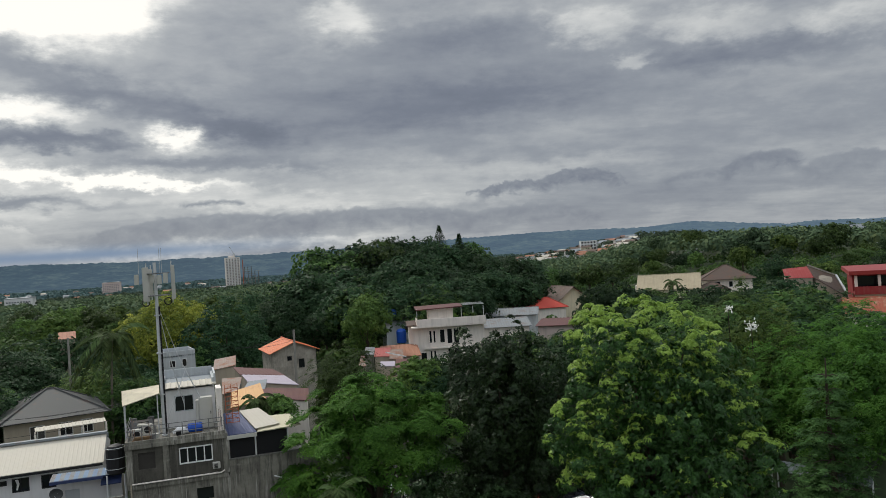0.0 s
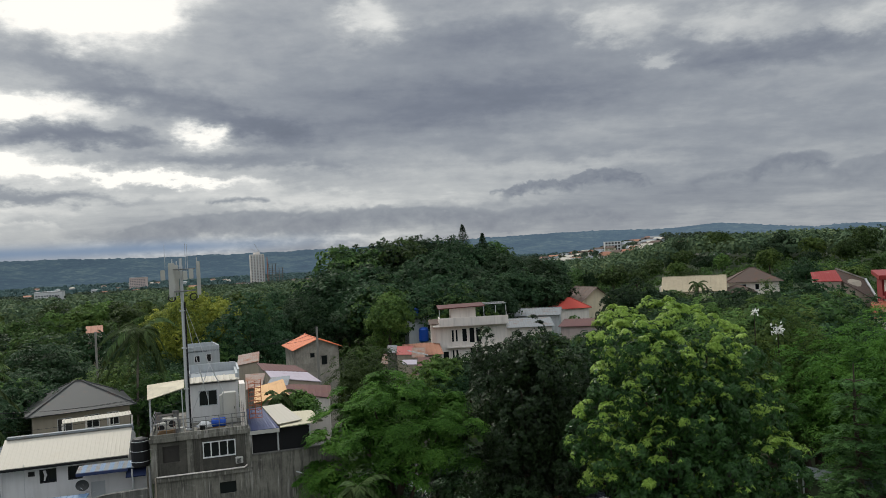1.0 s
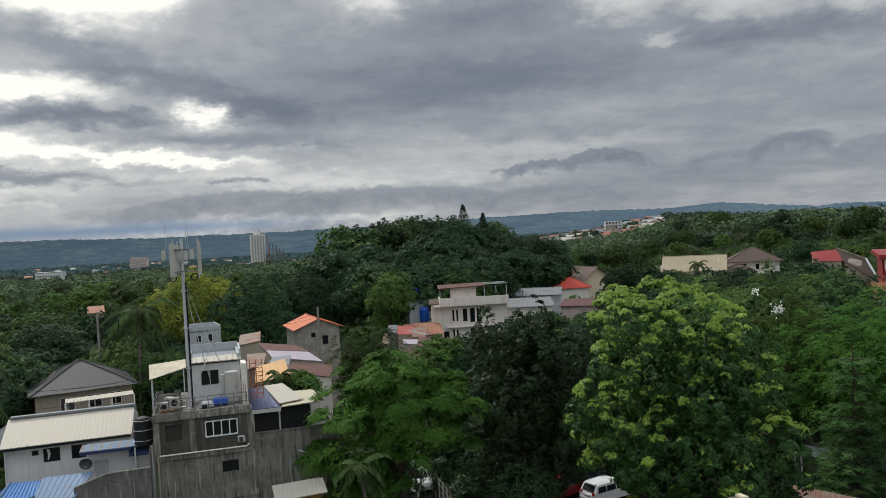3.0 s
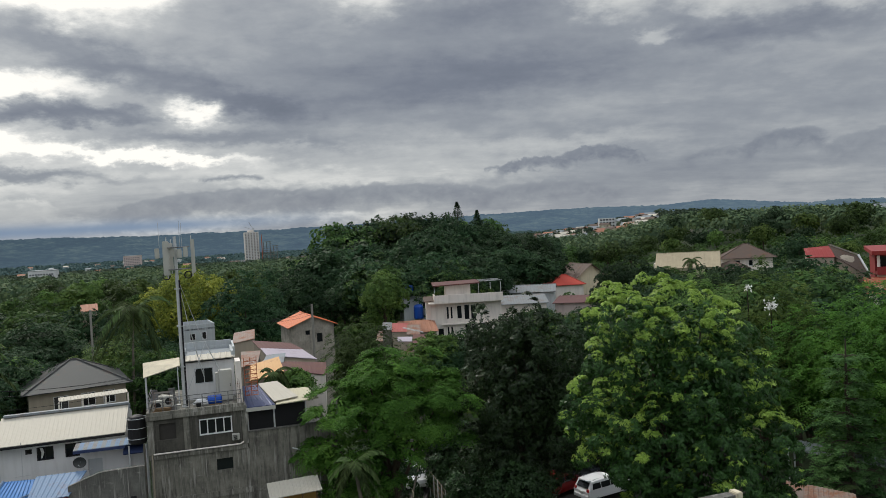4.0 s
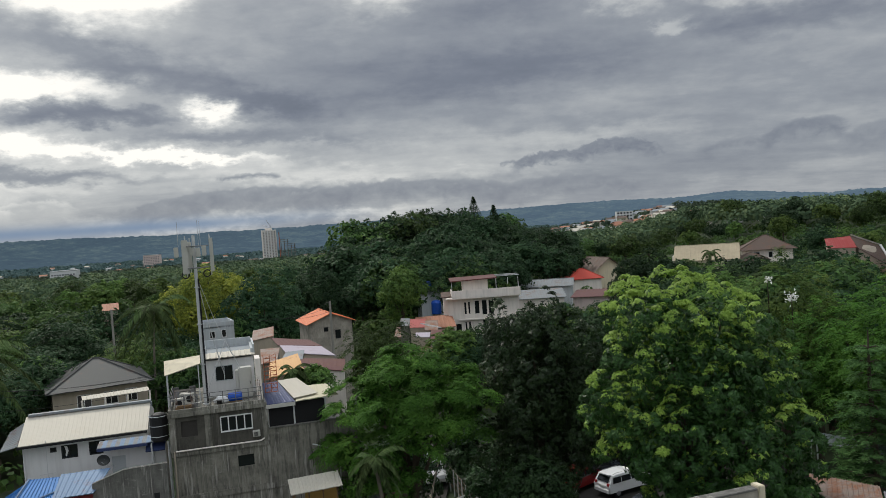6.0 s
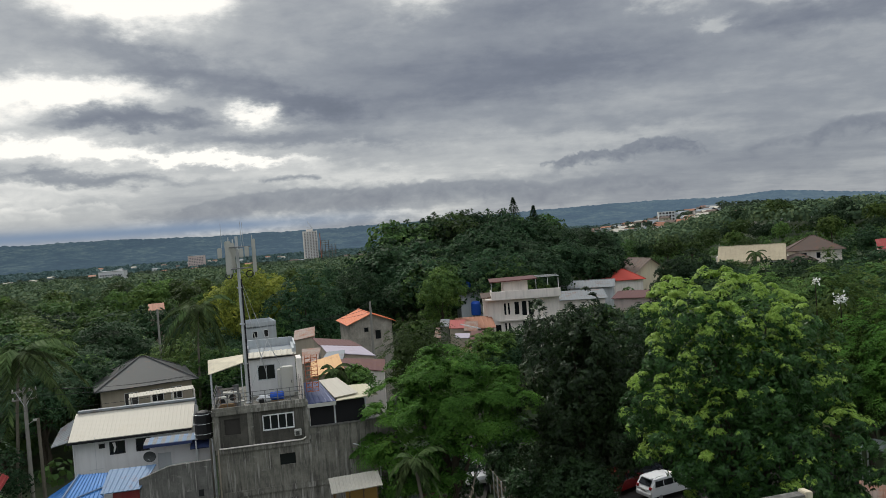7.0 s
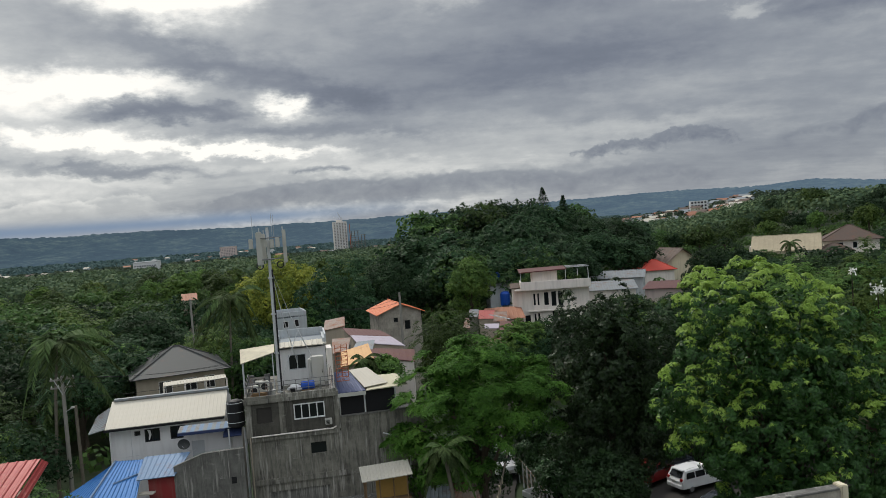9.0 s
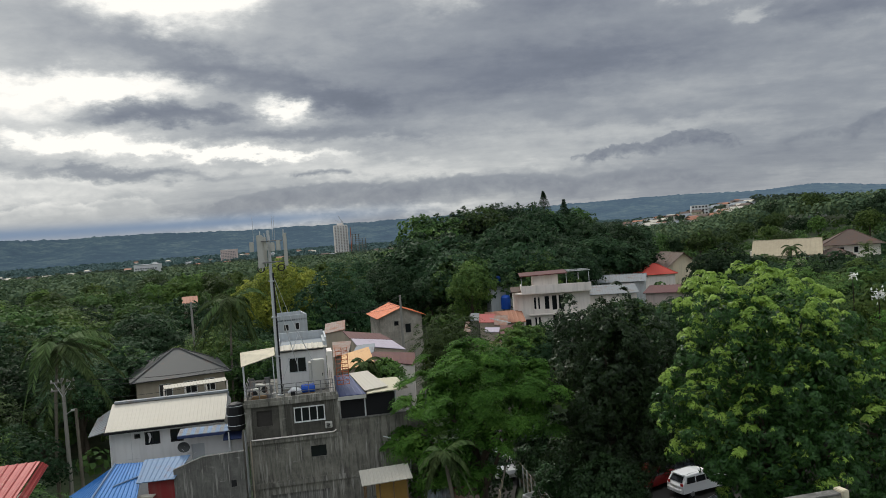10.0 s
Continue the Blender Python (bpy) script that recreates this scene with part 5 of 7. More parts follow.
    for k in range(8):
        x = 0.1 + k * (W1 - 0.25) / 7
        tube("rail_post", h, M["steel_dull"], [(x, 0.05, top), (x, 0.05, top + 1.02)], 0.028, 6)
    # penthouse
    px0, px1, py0, py1, pz = 2.1, 5.4, 3.6, 7.6, 15.05
    wall("penthouse_wall", h, M["white"], (px0, py0), (px1, py0), top, pz - 0.55, [(0.72, 1.92, 13.05, 14.1)], 0.15, "pale grey wall")
    wall("penthouse_wall", h, M["greywall"], (px1, py0 + 0.15), (px1, py1), top, pz, (), 0.15)
    wall("penthouse_wall", h, M["greywall"], (px0, py1), (px0, py0 + 0.15), top, pz, (), 0.15)
    wall("penthouse_wall", h, M["greywall"], (px1, py1), (px0, py1), top, pz, (), 0.15)
    window(h, (px0, py0), (px1, py0), (0.72, 1.92, 13.05, 14.1), M["greywall"], 2, 0.15, 0.05)
    sheet("roof", h, M["roof_white"], (px0 - 0.1, py0 - 0.3, pz - 0.36), (px1 + 0.1, py0 - 0.3, pz - 0.36), (px1 + 0.1, py0 + 1.2, pz - 0.2), (px0 - 0.1, py0 + 1.2, pz - 0.2), 0.4)
    slab("roof", h, M["roof_grey"], [(px0, py0 + 1.2, pz - 0.25), (px1, py0 + 1.2, pz - 0.25), (px1, py1, pz - 0.2), (px0, py1, pz - 0.2)], 0.1)
    wall("parapet", h, M["greywall"], (px1 + 0.12, py0 + 0.3), (px1 + 0.12, py1), pz - 0.4, pz + 0.25, (), 0.12)
    wall("parapet", h, M["greywall"], (px1, py1), (px0, py1), pz - 0.4, pz + 0.35, (), 0.12)
    # awning on poles
    slab("awning", h, M["cream"], [(-0.2, 1.0, 14.25), (2.0, 1.0, 14.80), (1.95, 2.6, 15.1), (-0.3, 2.6, 14.95)], 0.05, "cream sheet awning")
    for x, y_, z in ((-0.1, 1.1, 14.22), (1.85, 1.1, 14.72), (-0.15, 2.5, 14.88)):
        tube("awning_post", h, M["galv"], [(x, y_, top), (x, y_, z)], 0.035, 6)
    # stair head with the orange lattice
    wall("stair_wall", h, M["offwhite"], (W1 - 0.35, 0.9), (W1 - 0.02, 0.9), top, 14.7, (), 1.6)
    bm = bmesh.new()
    for k in range(9):
        add_box(bm, W1 + 0.2, W1 + 1.0, 1.35, 1.40, 12.3 + k * 0.28, 12.34 + k * 0.28)
        add_tube(bm, [(W1 + 0.2, 1.37, 12.3 + k * 0.28), (W1 + 1.0, 1.37, 12.58 + k * 0.28)], 0.015, 4)
    for x in (W1 + 0.2, W1 + 0.6, W1 + 1.0):
        add_box(bm, x - 0.02, x + 0.02, 1.35, 1.40, 12.3, 14.8)
    part("lattice", bm, M["orange_paint"], h, "rusty orange steel lattice")
    return h


DECK = pose(-13.35, 48.95, -0.3, 0, 0, 11)


def on_deck(x, y, z=12.0, turn=0.0):
    return DECK @ pose(x, y, z, 0, 0, turn)


def mast():
    t = thing("cell_mast", on_deck(2.16, 1.5), "slim steel cell mast with pale panel antennas on a roof deck", "mast")
    H = 11.0
    tube("pole", t, M["galv"], [(0, 0, 0), (0, 0, 5.0), (0, 0, H)], [0.13, 0.12, 0.10], 12)
    for z in (0.02, 2.6, 5.2, 7.6):
        tube("flange", t, M["galv"], [(0, 0, z), (0, 0, z + 0.08)], 0.2, 12)
    bm = bmesh.new()
    for k in range(5):
        x, y_ = 0.10 + 0.035 * (k % 3), -0.12 + 0.03 * (k // 3)
        add_tube(bm, [(x, y_, 0.1), (x, y_, 8.2)], 0.018, 5)
    part("cable", bm, M["black"], t, "bundle of black cables")
    # head frame
    for z in (8.9, 10.3):
        bm = bmesh.new()
        for k in range(3):
            a, b = radians(90 + 120 * k - 90), radians(90 + 120 * (k + 1) - 90)
            add_tube(bm, [(0.85 * math.cos(a), 0.85 * math.sin(a), z), (0.85 * math.cos(b), 0.85 * math.sin(b), z)], 0.035, 6)
            add_tube(bm, [(0, 0, z), (0.85 * math.cos(a), 0.85 * math.sin(a), z)], 0.035, 6)
        part("head_frame", bm, M["steel_dull"], t)
    for x, y_, z0, z1, sx in ((-0.55, -0.40, 8.55, 10.72, 0.20), (1.06, 0.05, 8.58, 10.78, 0.12), (-0.30, 0.75, 8.8, 10.6, 0.13)):
        tube("mount", t, M["galv"], [(x * 0.93, y_ * 0.93 + 0.10, z0 - 0.2), (x * 0.93, y_ * 0.93 + 0.10, z1 + 0.25)], 0.035, 6)
        box("panel_antenna", t, M["antenna"], x - sx, x + sx, y_ - 0.11, y_ + 0.05, z0, z1, 0.04)
    for x, y_, z0, z1 in ((-1.10, -0.1, 9.65, 10.3), (0.62, -0.35, 9.65, 10.3), (-0.2, -0.3, 9.7, 10.2), (0.25, -0.3, 9.6, 10.2)):
        box("radio_unit", t, M["antenna"], x - 0.14, x + 0.14, y_ - 0.09, y_ + 0.09, z0, z1, 0.03, "small pale radio unit")
    for x, z1 in ((-0.95, 11.95), (0.30, 11.95), (0.42, 11.9)):
        tube("whip_antenna", t, M["galv"], [(x, 0, 10.3), (x, 0, z1)], 0.014, 5)
    bm = bmesh.new()
    for x, y_ in ((-0.6, -0.3), (0.7, 0.0)):
        ring = [(x + 0.22 * math.cos(k * math.tau / 12), y_, 8.5 + 0.22 * math.sin(k * math.tau / 12)) for k in range(13)]
        add_tube(bm, ring, 0.04, 5)
    part("cable_loop", bm, M["black"], t)
    # raking stays down to the deck
    for x, y_ in ((3.0, 0.6), (1.5, 2.6)):
        tube("stay", t, M["galv"], [(0, 0, 8.4), (x * 0.35, y_ * 0.35, 5.0), (x, y_, 0.3)], 0.03, 5)
    tube("strut", t, M["galv"], [(0, 0, 3.5), (0.9, 0.2, 3.6)], 0.03, 5)
    tube("strut", t, M["galv"], [(0.0, 0, 0.4), (1.5, 1.0, 4.0)], 0.025, 5)


def deck_clutter():
    for x, y_, s, l in ((0.55, 0.9, 0.55, "grey outdoor air-conditioning unit"), (1.15, 1.9, 0.6, "pale outdoor air-conditioning unit"), (0.75, 2.7, 0.5, "grey outdoor air-conditioning unit")):
        t = thing("condenser_unit", on_deck(x, y_), l, "air conditioner", "deck units")
        box("casing", t, M["antenna"], -s / 2, s / 2, -0.17, 0.17, 0.1, 0.1 + s * 1.15, 0.03)
        tube("fan_guard", t, M["black"], [(0, -0.185, 0.1 + s * 0.6), (0, -0.172, 0.1 + s * 0.6)], s * 0.36, 14)
        for fx in (-s / 2 + 0.06, s / 2 - 0.06):
            box("foot", t, M["galv"], fx - 0.03, fx + 0.03, -0.17, 0.17, 0, 0.1)
    t = thing("equipment_cabinet", on_deck(4.75, 2.3), "tall pale grey equipment cabinet on the roof deck", "cabinet")
    box("body", t, M["antenna"], -0.42, 0.42, -0.35, 0.35, 0.08, 2.05, 0.03)
    box("door", t, M["antenna"], -0.38, 0.38, -0.375, -0.352, 0.14, 1.98, 0.01)
    box("handle", t, M["black"], 0.26, 0.30, -0.40, -0.376, 0.95, 1.15)
    box("plinth", t, M["concrete_pale"], -0.45, 0.45, -0.38, 0.38, 0, 0.08)
    box("side_unit", t, M["antenna"], -0.62, -0.44, -0.25, 0.3, 0.4, 1.9, 0.03)
    t = thing("plastic_drum", on_deck(4.0, 1.4), "low blue plastic drum lying on the deck", "drum")
    tube("body", t, M["blue_plastic"], [(-0.45, 0, 0.3), (-0.4, 0, 0.3), (0.4, 0, 0.3), (0.45, 0, 0.3)], [0.24, 0.29, 0.29, 0.24], 14)
    box("cradle", t, M["wood"], -0.4, 0.4, -0.25, 0.25, 0, 0.06)
    t = thing("tarp_bundle", on_deck(3.15, 1.3), "crumpled white tarpaulin bundle", "tarpaulin")
    tube("bundle", t, M["white"], [(-0.5, 0, 0.15), (-0.2, 0.05, 0.25), (0.2, -0.05, 0.22), (0.5, 0, 0.14)], [0.1, 0.24, 0.22, 0.1], 9)
    t = thing("timber_stack", on_deck(0.6, 0.35), "pile of weathered boards against the railing", "timber")
    for k in range(6):
        box("board", t, M["wood"], -0.4 + k * 0.05, 0.75, -0.12 + 0.03 * (k % 2), 0.1, k * 0.06, k * 0.06 + 0.05)
    t = thing("water_tank", DECK @ pose(-0.75, 1.0, 10.2), "black plastic water tank on a frame beside the wall", "tank")
    tube("body", t, M["black"], [(0, 0, 0), (0, 0, 0.1), (0, 0, 1.5), (0, 0, 1.7), (0, 0, 1.78)], [0.5, 0.55, 0.55, 0.4, 0.2], 16)
    for x, y_ in ((-0.5, -0.5), (0.5, -0.5), (-0.5, 0.5), (0.5, 0.5)):
        tube("frame_leg", t, M["galv"], [(x, y_, -10.2), (x, y_, 0.0)], 0.05, 5)
    for z in (0.35, 1.0, 1.6):
        tube("band", t, M["galv"], [(0.6 * math.cos(k * math.tau / 16), 0.6 * math.sin(k * math.tau / 16), z) for k in range(17)], 0.02, 5)


def deck_furniture():
    """A table, plastic chairs and buckets under the awning."""
    t = thing("deck_table", on_deck(0.75, 3.5), "dark weathered table under the awning", "table")
    box("tabletop", t, M["board"], -0.6, 0.6, -0.4, 0.4, 0.70, 0.75, 0.01)
    for x in (-0.52, 0.52):
        for y_ in (-0.32, 0.32):
            box("leg", t, M["board"], x - 0.03, x + 0.03, y_ - 0.03, y_ + 0.03, 0, 0.70)
    first = thing("plastic_chair", on_deck(0.25, 4.4, 12.0, 170), "dark grey plastic chair on the roof deck", "chair", "deck chairs")
    box("seat", first, M["steel_dull"], -0.22, 0.22, -0.22, 0.22, 0.42, 0.46, 0.015)
    slab("backrest", first, M["steel_dull"], [(-0.22, 0.20, 0.46), (0.22, 0.20, 0.46), (0.20, 0.32, 0.88), (-0.20, 0.32, 0.88)], 0.03)
    for x in (-0.19, 0.19):
        for y_ in (-0.19, 0.19):
            tube("leg", first, M["steel_dull"], [(x * 1.1, y_ * 1.1, 0), (x, y_, 0.42)], 0.022, 5)
        tube("armrest", first, M["steel_dull"], [(x * 1.15, -0.18, 0.62), (x * 1.15, 0.24, 0.64)], 0.02, 5)
    for x, y_, turn in ((1.2, 4.4, 195), (1.55, 2.9, 60), (0.2, 2.2, -20)):
        copy_thing(first, on_deck(x, y_, 12.0, turn))
    for x, y_, mat, l in ((1.75, 0.7, "antenna", "pale plastic bucket on the deck"), (1.45, 0.5, "steel_dull", "grey bucket by the railing"), (3.0, 0.6, "black", "black bucket by the railing")):
        b = thing("bucket", on_deck(x, y_), l, "bucket", "deck buckets")
        tube("body", b, M[mat], [(0, 0, 0), (0, 0, 0.34), (0, 0, 0.36)], [0.13, 0.17, 0.18], 12)
        tube("handle", b, M["galv"], [(0.17 * math.cos(k * math.pi / 8), 0, 0.34 + 0.10 * math.sin(k * math.pi / 8)) for k in range(9)], 0.008, 4)
    for x, y_, h_ in ((0.35, 0.25, 1.5), (1.3, 0.22, 1.15), (5.45, 0.5, 1.7)):
        r = thing("rebar_stub", on_deck(x, y_), "bundle of rusty bars standing from the slab", "rebar", "rebar stubs")
        for k in range(4):
            tube("bar", r, M["roof_rust"], [(0.09 * (k % 2), 0.09 * (k // 2), 0), (0.09 * (k % 2) + 0.02 * k, 0.09 * (k // 2), h_ - 0.12 * k)], 0.014, 4)


def white_house():
    p0 = Vector((-22.95, 50.45))
    h = thing("white_house", pose(p0.x, p0.y, -0.3, 0, 0, 12), "white two-storey house with a cream ribbed metal roof", "house")
    Wd, D, e = 7.45, 6.4, 10.55
    holes = [(1.58, 1.95, 9.82, 10.12), (2.22, 3.18, 9.32, 10.17), (3.85, 4.80, 9.32, 10.17)]
    wall("wall", h, M["white"], (0, 0), (Wd, 0), 0, e, holes, 0.2)
    wall("wall", h, M["white"], (Wd, 0.2), (Wd, D), 0, e)
    wall("wall", h, M["white"], (Wd, D), (0, D), 0, e)
    wall("wall", h, M["white"], (0, D), (0, 0.2), 0, e)
    for hole in holes:
        window(h, (0, 0), (Wd, 0), hole, M["black"], 2 if hole[1] - hole[0] > 0.6 else 1, 0.2, 0.05)
    mesh_object("curtain", [(2.40, 0.02, 10.1), (2.58, 0.0, 10.1), (2.64, 0.02, 9.8), (2.52, 0.0, 9.45), (2.44, 0.02, 9.45), (2.48, 0.03, 9.8)],
                [(0, 1, 2, 5), (5, 2, 3, 4)], M["white"], h)
    sheet("roof", h, M["roof_white"], (-0.12, -0.55, e + 0.03), (Wd + 0.05, -0.55, e + 0.03), (Wd + 0.05, 3.2, e + 1.12), (-0.3, 3.2, e + 1.12), 0.25, 0.009)
    sheet("roof", h, M["roof_grey"], (Wd, D + 0.4, e - 0.1), (-0.1, D + 0.4, e - 0.1), (-0.1, 3.2, e + 1.15), (Wd, 3.2, e + 1.15), 0.36)
    box("ridge_cap", h, M["roof_grey"], -0.15, Wd + 0.1, 3.0, 3.4, e + 1.14, e + 1.28)
    box("fascia", h, M["black"], -0.2, Wd, -0.60, -0.56, e - 0.16, e - 0.01)
    box("verge", h, M["roof_grey"], Wd + 0.06, Wd + 0.16, 2.9, 3.2, e + 0.9, e + 1.15)
    for x in (0.0, Wd):
        mesh_object("gable_wall", [(x - 0.2 * (x > 0) + t, y_, z) for t in (0, 0.2) for y_, z in ((0, e - 0.02), (D, e - 0.02), (3.2, e + 1.08))],
                    [(0, 1, 2), (5, 4, 3), (0, 3, 4, 1), (1, 4, 5, 2), (2, 5, 3, 0)], M["white"], h)
    # lean-to on the far end
    sheet("lean_to_roof", h, M["roof_dull"], (-1.5, 4.0, e + 0.1), (-1.25, -0.1, e - 0.25), (-0.2, -0.4, e + 0.02), (-0.4, 3.1, e + 0.8), 0.36, label="dull grey lean-to roof")
    tube("downpipe", h, M["white"], [(0.08, -0.08, 0), (0.08, -0.08, e - 0.3)], 0.05)
    tube("aerial_pole", h, M["galv"], [(1.45, -0.5, 6.5), (1.45, -0.5, 10.7)], 0.02, 5)
    for z, s in ((8.6, 0.45), (8.3, 0.3)):
        tube("aerial_bar", h, M["galv"], [(1.45 - s, -0.5, z), (1.45 + s, -0.5, z + 0.03)], 0.014, 4)
    # small annexe with a striped porch roof and a door
    a = thing("annexe", pose(-17.7, 49.2, -0.3, 0, 0, 9), "small white annexe with a striped blue-and-white porch roof", "annexe")
    wall("wall", a, M["white"], (0.0, 0.6), (3.7, 0.6), 0, 10.1, [(0.43, 1.27, 7.6, 9.43)])
    wall("wall", a, M["white"], (0, 1.5), (0, 0.8), 0, 10.1)
    wall("wall", a, M["white"], (3.7, 0.8), (3.7, 1.8), 0, 10.1)
    box("door", a, M["greywall"], 0.45, 1.25, 0.66, 0.71, 7.6, 9.41, 0.01, "plain grey door")
    for k in range(14):
        x = -0.2 + k * 0.26
        sheet("roof_strip", a, M["roof_paleblue"] if k % 2 else M["roof_dull"], (x, -0.35, 10.28), (x + 0.258, -0.35, 10.28), (x + 0.258, 0.75, 10.46), (x, 0.75, 10.46), 0.26, 0.02, 0.04)
    box("fascia", a, M["roof_navy"], -0.2, 2.75, -0.42, -0.36, 10.08, 10.26)
    slab("side_roof", a, M["roof_navy"], [(2.6, -0.38, 9.72), (3.75, -0.38, 9.72), (3.75, 0.5, 10.22), (2.6, 0.5, 10.22)], 0.08)
    d = thing("satellite_dish", pose(-17.4, 48.6, 8.75), "dark grey satellite dish on a bent arm", "satellite dish")
    bm = bmesh.new()
    rings = []
    for r, y_ in ((0.02, 0.08), (0.2, 0.05), (0.38, -0.04), (0.40, -0.04), (0.2, 0.08), (0.02, 0.11)):
        rings.append([bm.verts.new((r * math.cos(k * math.tau / 18), y_, 0.55 + 0.85 * r * math.sin(k * math.tau / 18))) for k in range(18)])
    for q, s in zip(rings, rings[1:]):
        for k in range(18):
            bm.faces.new((q[k], q[(k + 1) % 18], s[(k + 1) % 18], s[k]))
    part("reflector", bm, M["roof_dark"], d)
    tube("arm", d, M["galv"], [(0, 0.1, 0.5), (0.15, 0.2, 0.1), (0.35, 0.6, -0.1), (0.4, 0.9, -0.1)], 0.025, 5)
    tube("feed", d, M["galv"], [(0, 0, 0.3), (0, -0.35, 0.5)], 0.015, 4)


def blue_roofs():
    h = thing("blue_roofed_shed", pose(0, 0, 0), "low shed roofed with bright blue corrugated metal", "shed")
    sheet("roof", h, M["roof_blue"], (-21.9, 44.2, 7.15), (-19.0, 44.5, 7.35), (-19.96, 48.5, 8.55), (-21.7, 48.3, 8.6), 0.3)
    sheet("roof", h, M["roof_blue"], (-24.3, 46.2, 7.1), (-21.95, 44.2, 7.1), (-21.75, 48.3, 8.5), (-22.4, 47.7, 8.1), 0.3)
    tube("flashing", h, M["roof_paleblue"], [(-21.9, 44.2, 7.2), (-21.72, 48.3, 8.62)], 0.08, 6)
    tube("flashing", h, M["roof_paleblue"], [(-21.0, 46.1, 7.85), (-19.6, 47.0, 8.15)], 0.06, 6)
    wall("wall", h, M["redwall"], (-22.0, 44.7), (-19.2, 45.0), 0, 7.1, (), 0.2, "dark red painted wall")
    wall("wall", h, M["tan"], (-24.0, 46.5), (-22.1, 44.9), 0, 6.95)
    s = thing("blue_roofed_annexe", pose(0, 0, 0), "shed with a faded pale blue corrugated roof", "shed")
    sheet("roof", s, M["roof_paleblue"], (-19.5, 45.9, 8.02), (-17.1, 45.7, 8.2), (-16.9, 48.2, 8.9), (-19.8, 48.2, 8.78), 0.3, 0.025)
    wall("wall", s, M["redwall"], (-18.9, 46.2), (-17.2, 46.1), 0, 8.05, (), 0.2, "dark red painted wall")
    box("ledge", s, M["roof_white"], -19.3, -18.4, 45.5, 46.0, 7.2, 7.28)
    b = thing("block_wall", pose(-17.25, 46.05, -0.3, 0, 0, 8), "tall bare grey rendered wall with a stepped top", "wall")
    bm = bmesh.new()
    prof = [(0, 0), (4.2, 0), (4.2, 9.6), (2.4, 9.55), (1.7, 9.5), (0, 8.92)]
    f = [bm.verts.new((x, 0, z)) for x, z in prof]
    k_ = [bm.verts.new((x, 0.25, z)) for x, z in prof]
    bm.faces.new(f)
    bm.faces.new(k_[::-1])
    for i in range(6):
        bm.faces.new((f[i], k_[i], k_[(i + 1) % 6], f[(i + 1) % 6]))
    part("body", bm, M["concrete_pale"], b)
    box("vent", b, M["black"], 3.35, 3.66, -0.02, 0.05, 7.5, 7.9)


def red_house():
    h = thing("red_roofed_house", pose(0, 0, 0), "house with a faded red metal roof", "house")
    sheet("roof", h, M["roof_red"], (-27.0, 31.6, 10.4), (-20.4, 34.0, 10.7), (-20.55, 37.55, 12.0), (-27.5, 35.2, 12.2), 0.4)
    sheet("verge_sheet", h, M["roof_red"], (-20.38, 33.9, 10.5), (-20.02, 34.0, 10.35), (-20.28, 37.75, 11.72), (-20.52, 37.6, 11.95), 0.4)
    wall("wall", h, M["tan"], (-26.6, 32.4), (-20.9, 34.5), 0, 10.5)
    wall("wall", h, M["tan"], (-20.9, 34.7), (-21.1, 37.3), 0, 10.7)


def hut():
    b = thing("lower_annexe", pose(-7.6, 44.6, -0.3, 0, 0, 11), "low flat-roofed concrete annexe", "annexe")
    wall("wall", b, M["concrete"], (0, 0), (5.4, 0), 0, 4.8)
    wall("wall", b, M["concrete"], (5.4, 0.2), (5.4, 4.5), 0, 4.8)
    wall("wall", b, M["concrete"], (0, 4.5), (0, 0.2), 0, 4.8)
    slab("roof", b, M["concrete_pale"], [(-0.1, -0.2, 5.0), (5.6, -0.2, 5.0), (5.6, 5.2, 5.0), (-0.1, 5.2, 5.0)], 0.2)
    t = thing("rooftop_hut", pose(-5.8, 46.2, 4.7, 0, 0, 11), "wooden hut with a white corrugated roof on posts", "hut")
    sheet("roof", t, M["roof_white"], (-0.2, -0.5, 2.25), (2.9, -0.5, 2.35), (2.9, 1.5, 2.68), (-0.2, 1.5, 2.58), 0.22, 0.02)
    for x in (0.05, 0.9, 1.75, 2.6):
        tube("post", t, M["wood"], [(x, 0, 0), (x, 0, 2.3)], 0.045, 6)
        tube("rafter", t, M["wood"], [(x, -0.45, 2.12), (x, 1.4, 2.43)], 0.04, 5)
    for x in (0.05, 2.6):
        tube("post", t, M["wood"], [(x, 1.4, 0), (x, 1.4, 2.5)], 0.045, 6)
    box("back_panel", t, M["yellow_paint"], 0.75, 2.75, 1.1, 1.15, 0.5, 2.3, 0, "ochre plywood panel")
    box("shelf", t, M["wood"], 0.0, 2.8, -0.05, 0.5, 0.75, 0.8)
    r = thing("low_roof", pose(0, 0, 0), "patched low roof of grey and rusty metal sheets", "roof")
    sheet("roof_sheet", r, M["roof_grey"], (-2.3, 45.6, 5.0), (-0.6, 45.8, 5.0), (-0.6, 48.4, 5.55), (-2.3, 48.2, 5.55), 0.25)
    sheet("roof_sheet", r, M["roof_rust"], (-0.58, 45.8, 5.02), (1.2, 46.0, 5.0), (1.0, 48.5, 5.55), (-0.58, 48.4, 5.55), 0.25, label="rust-stained sheet")
    for x, y_ in ((-2.1, 46.0), (1.0, 46.3), (-2.1, 48.0), (0.9, 48.3)):
        tube("post", r, M["galv"], [(x, y_, -0.3), (x, y_, 5.0)], 0.06, 6)


concrete_building()
mast()
deck_clutter()
deck_furniture()
white_house()
blue_roofs()
red_house()
hut()

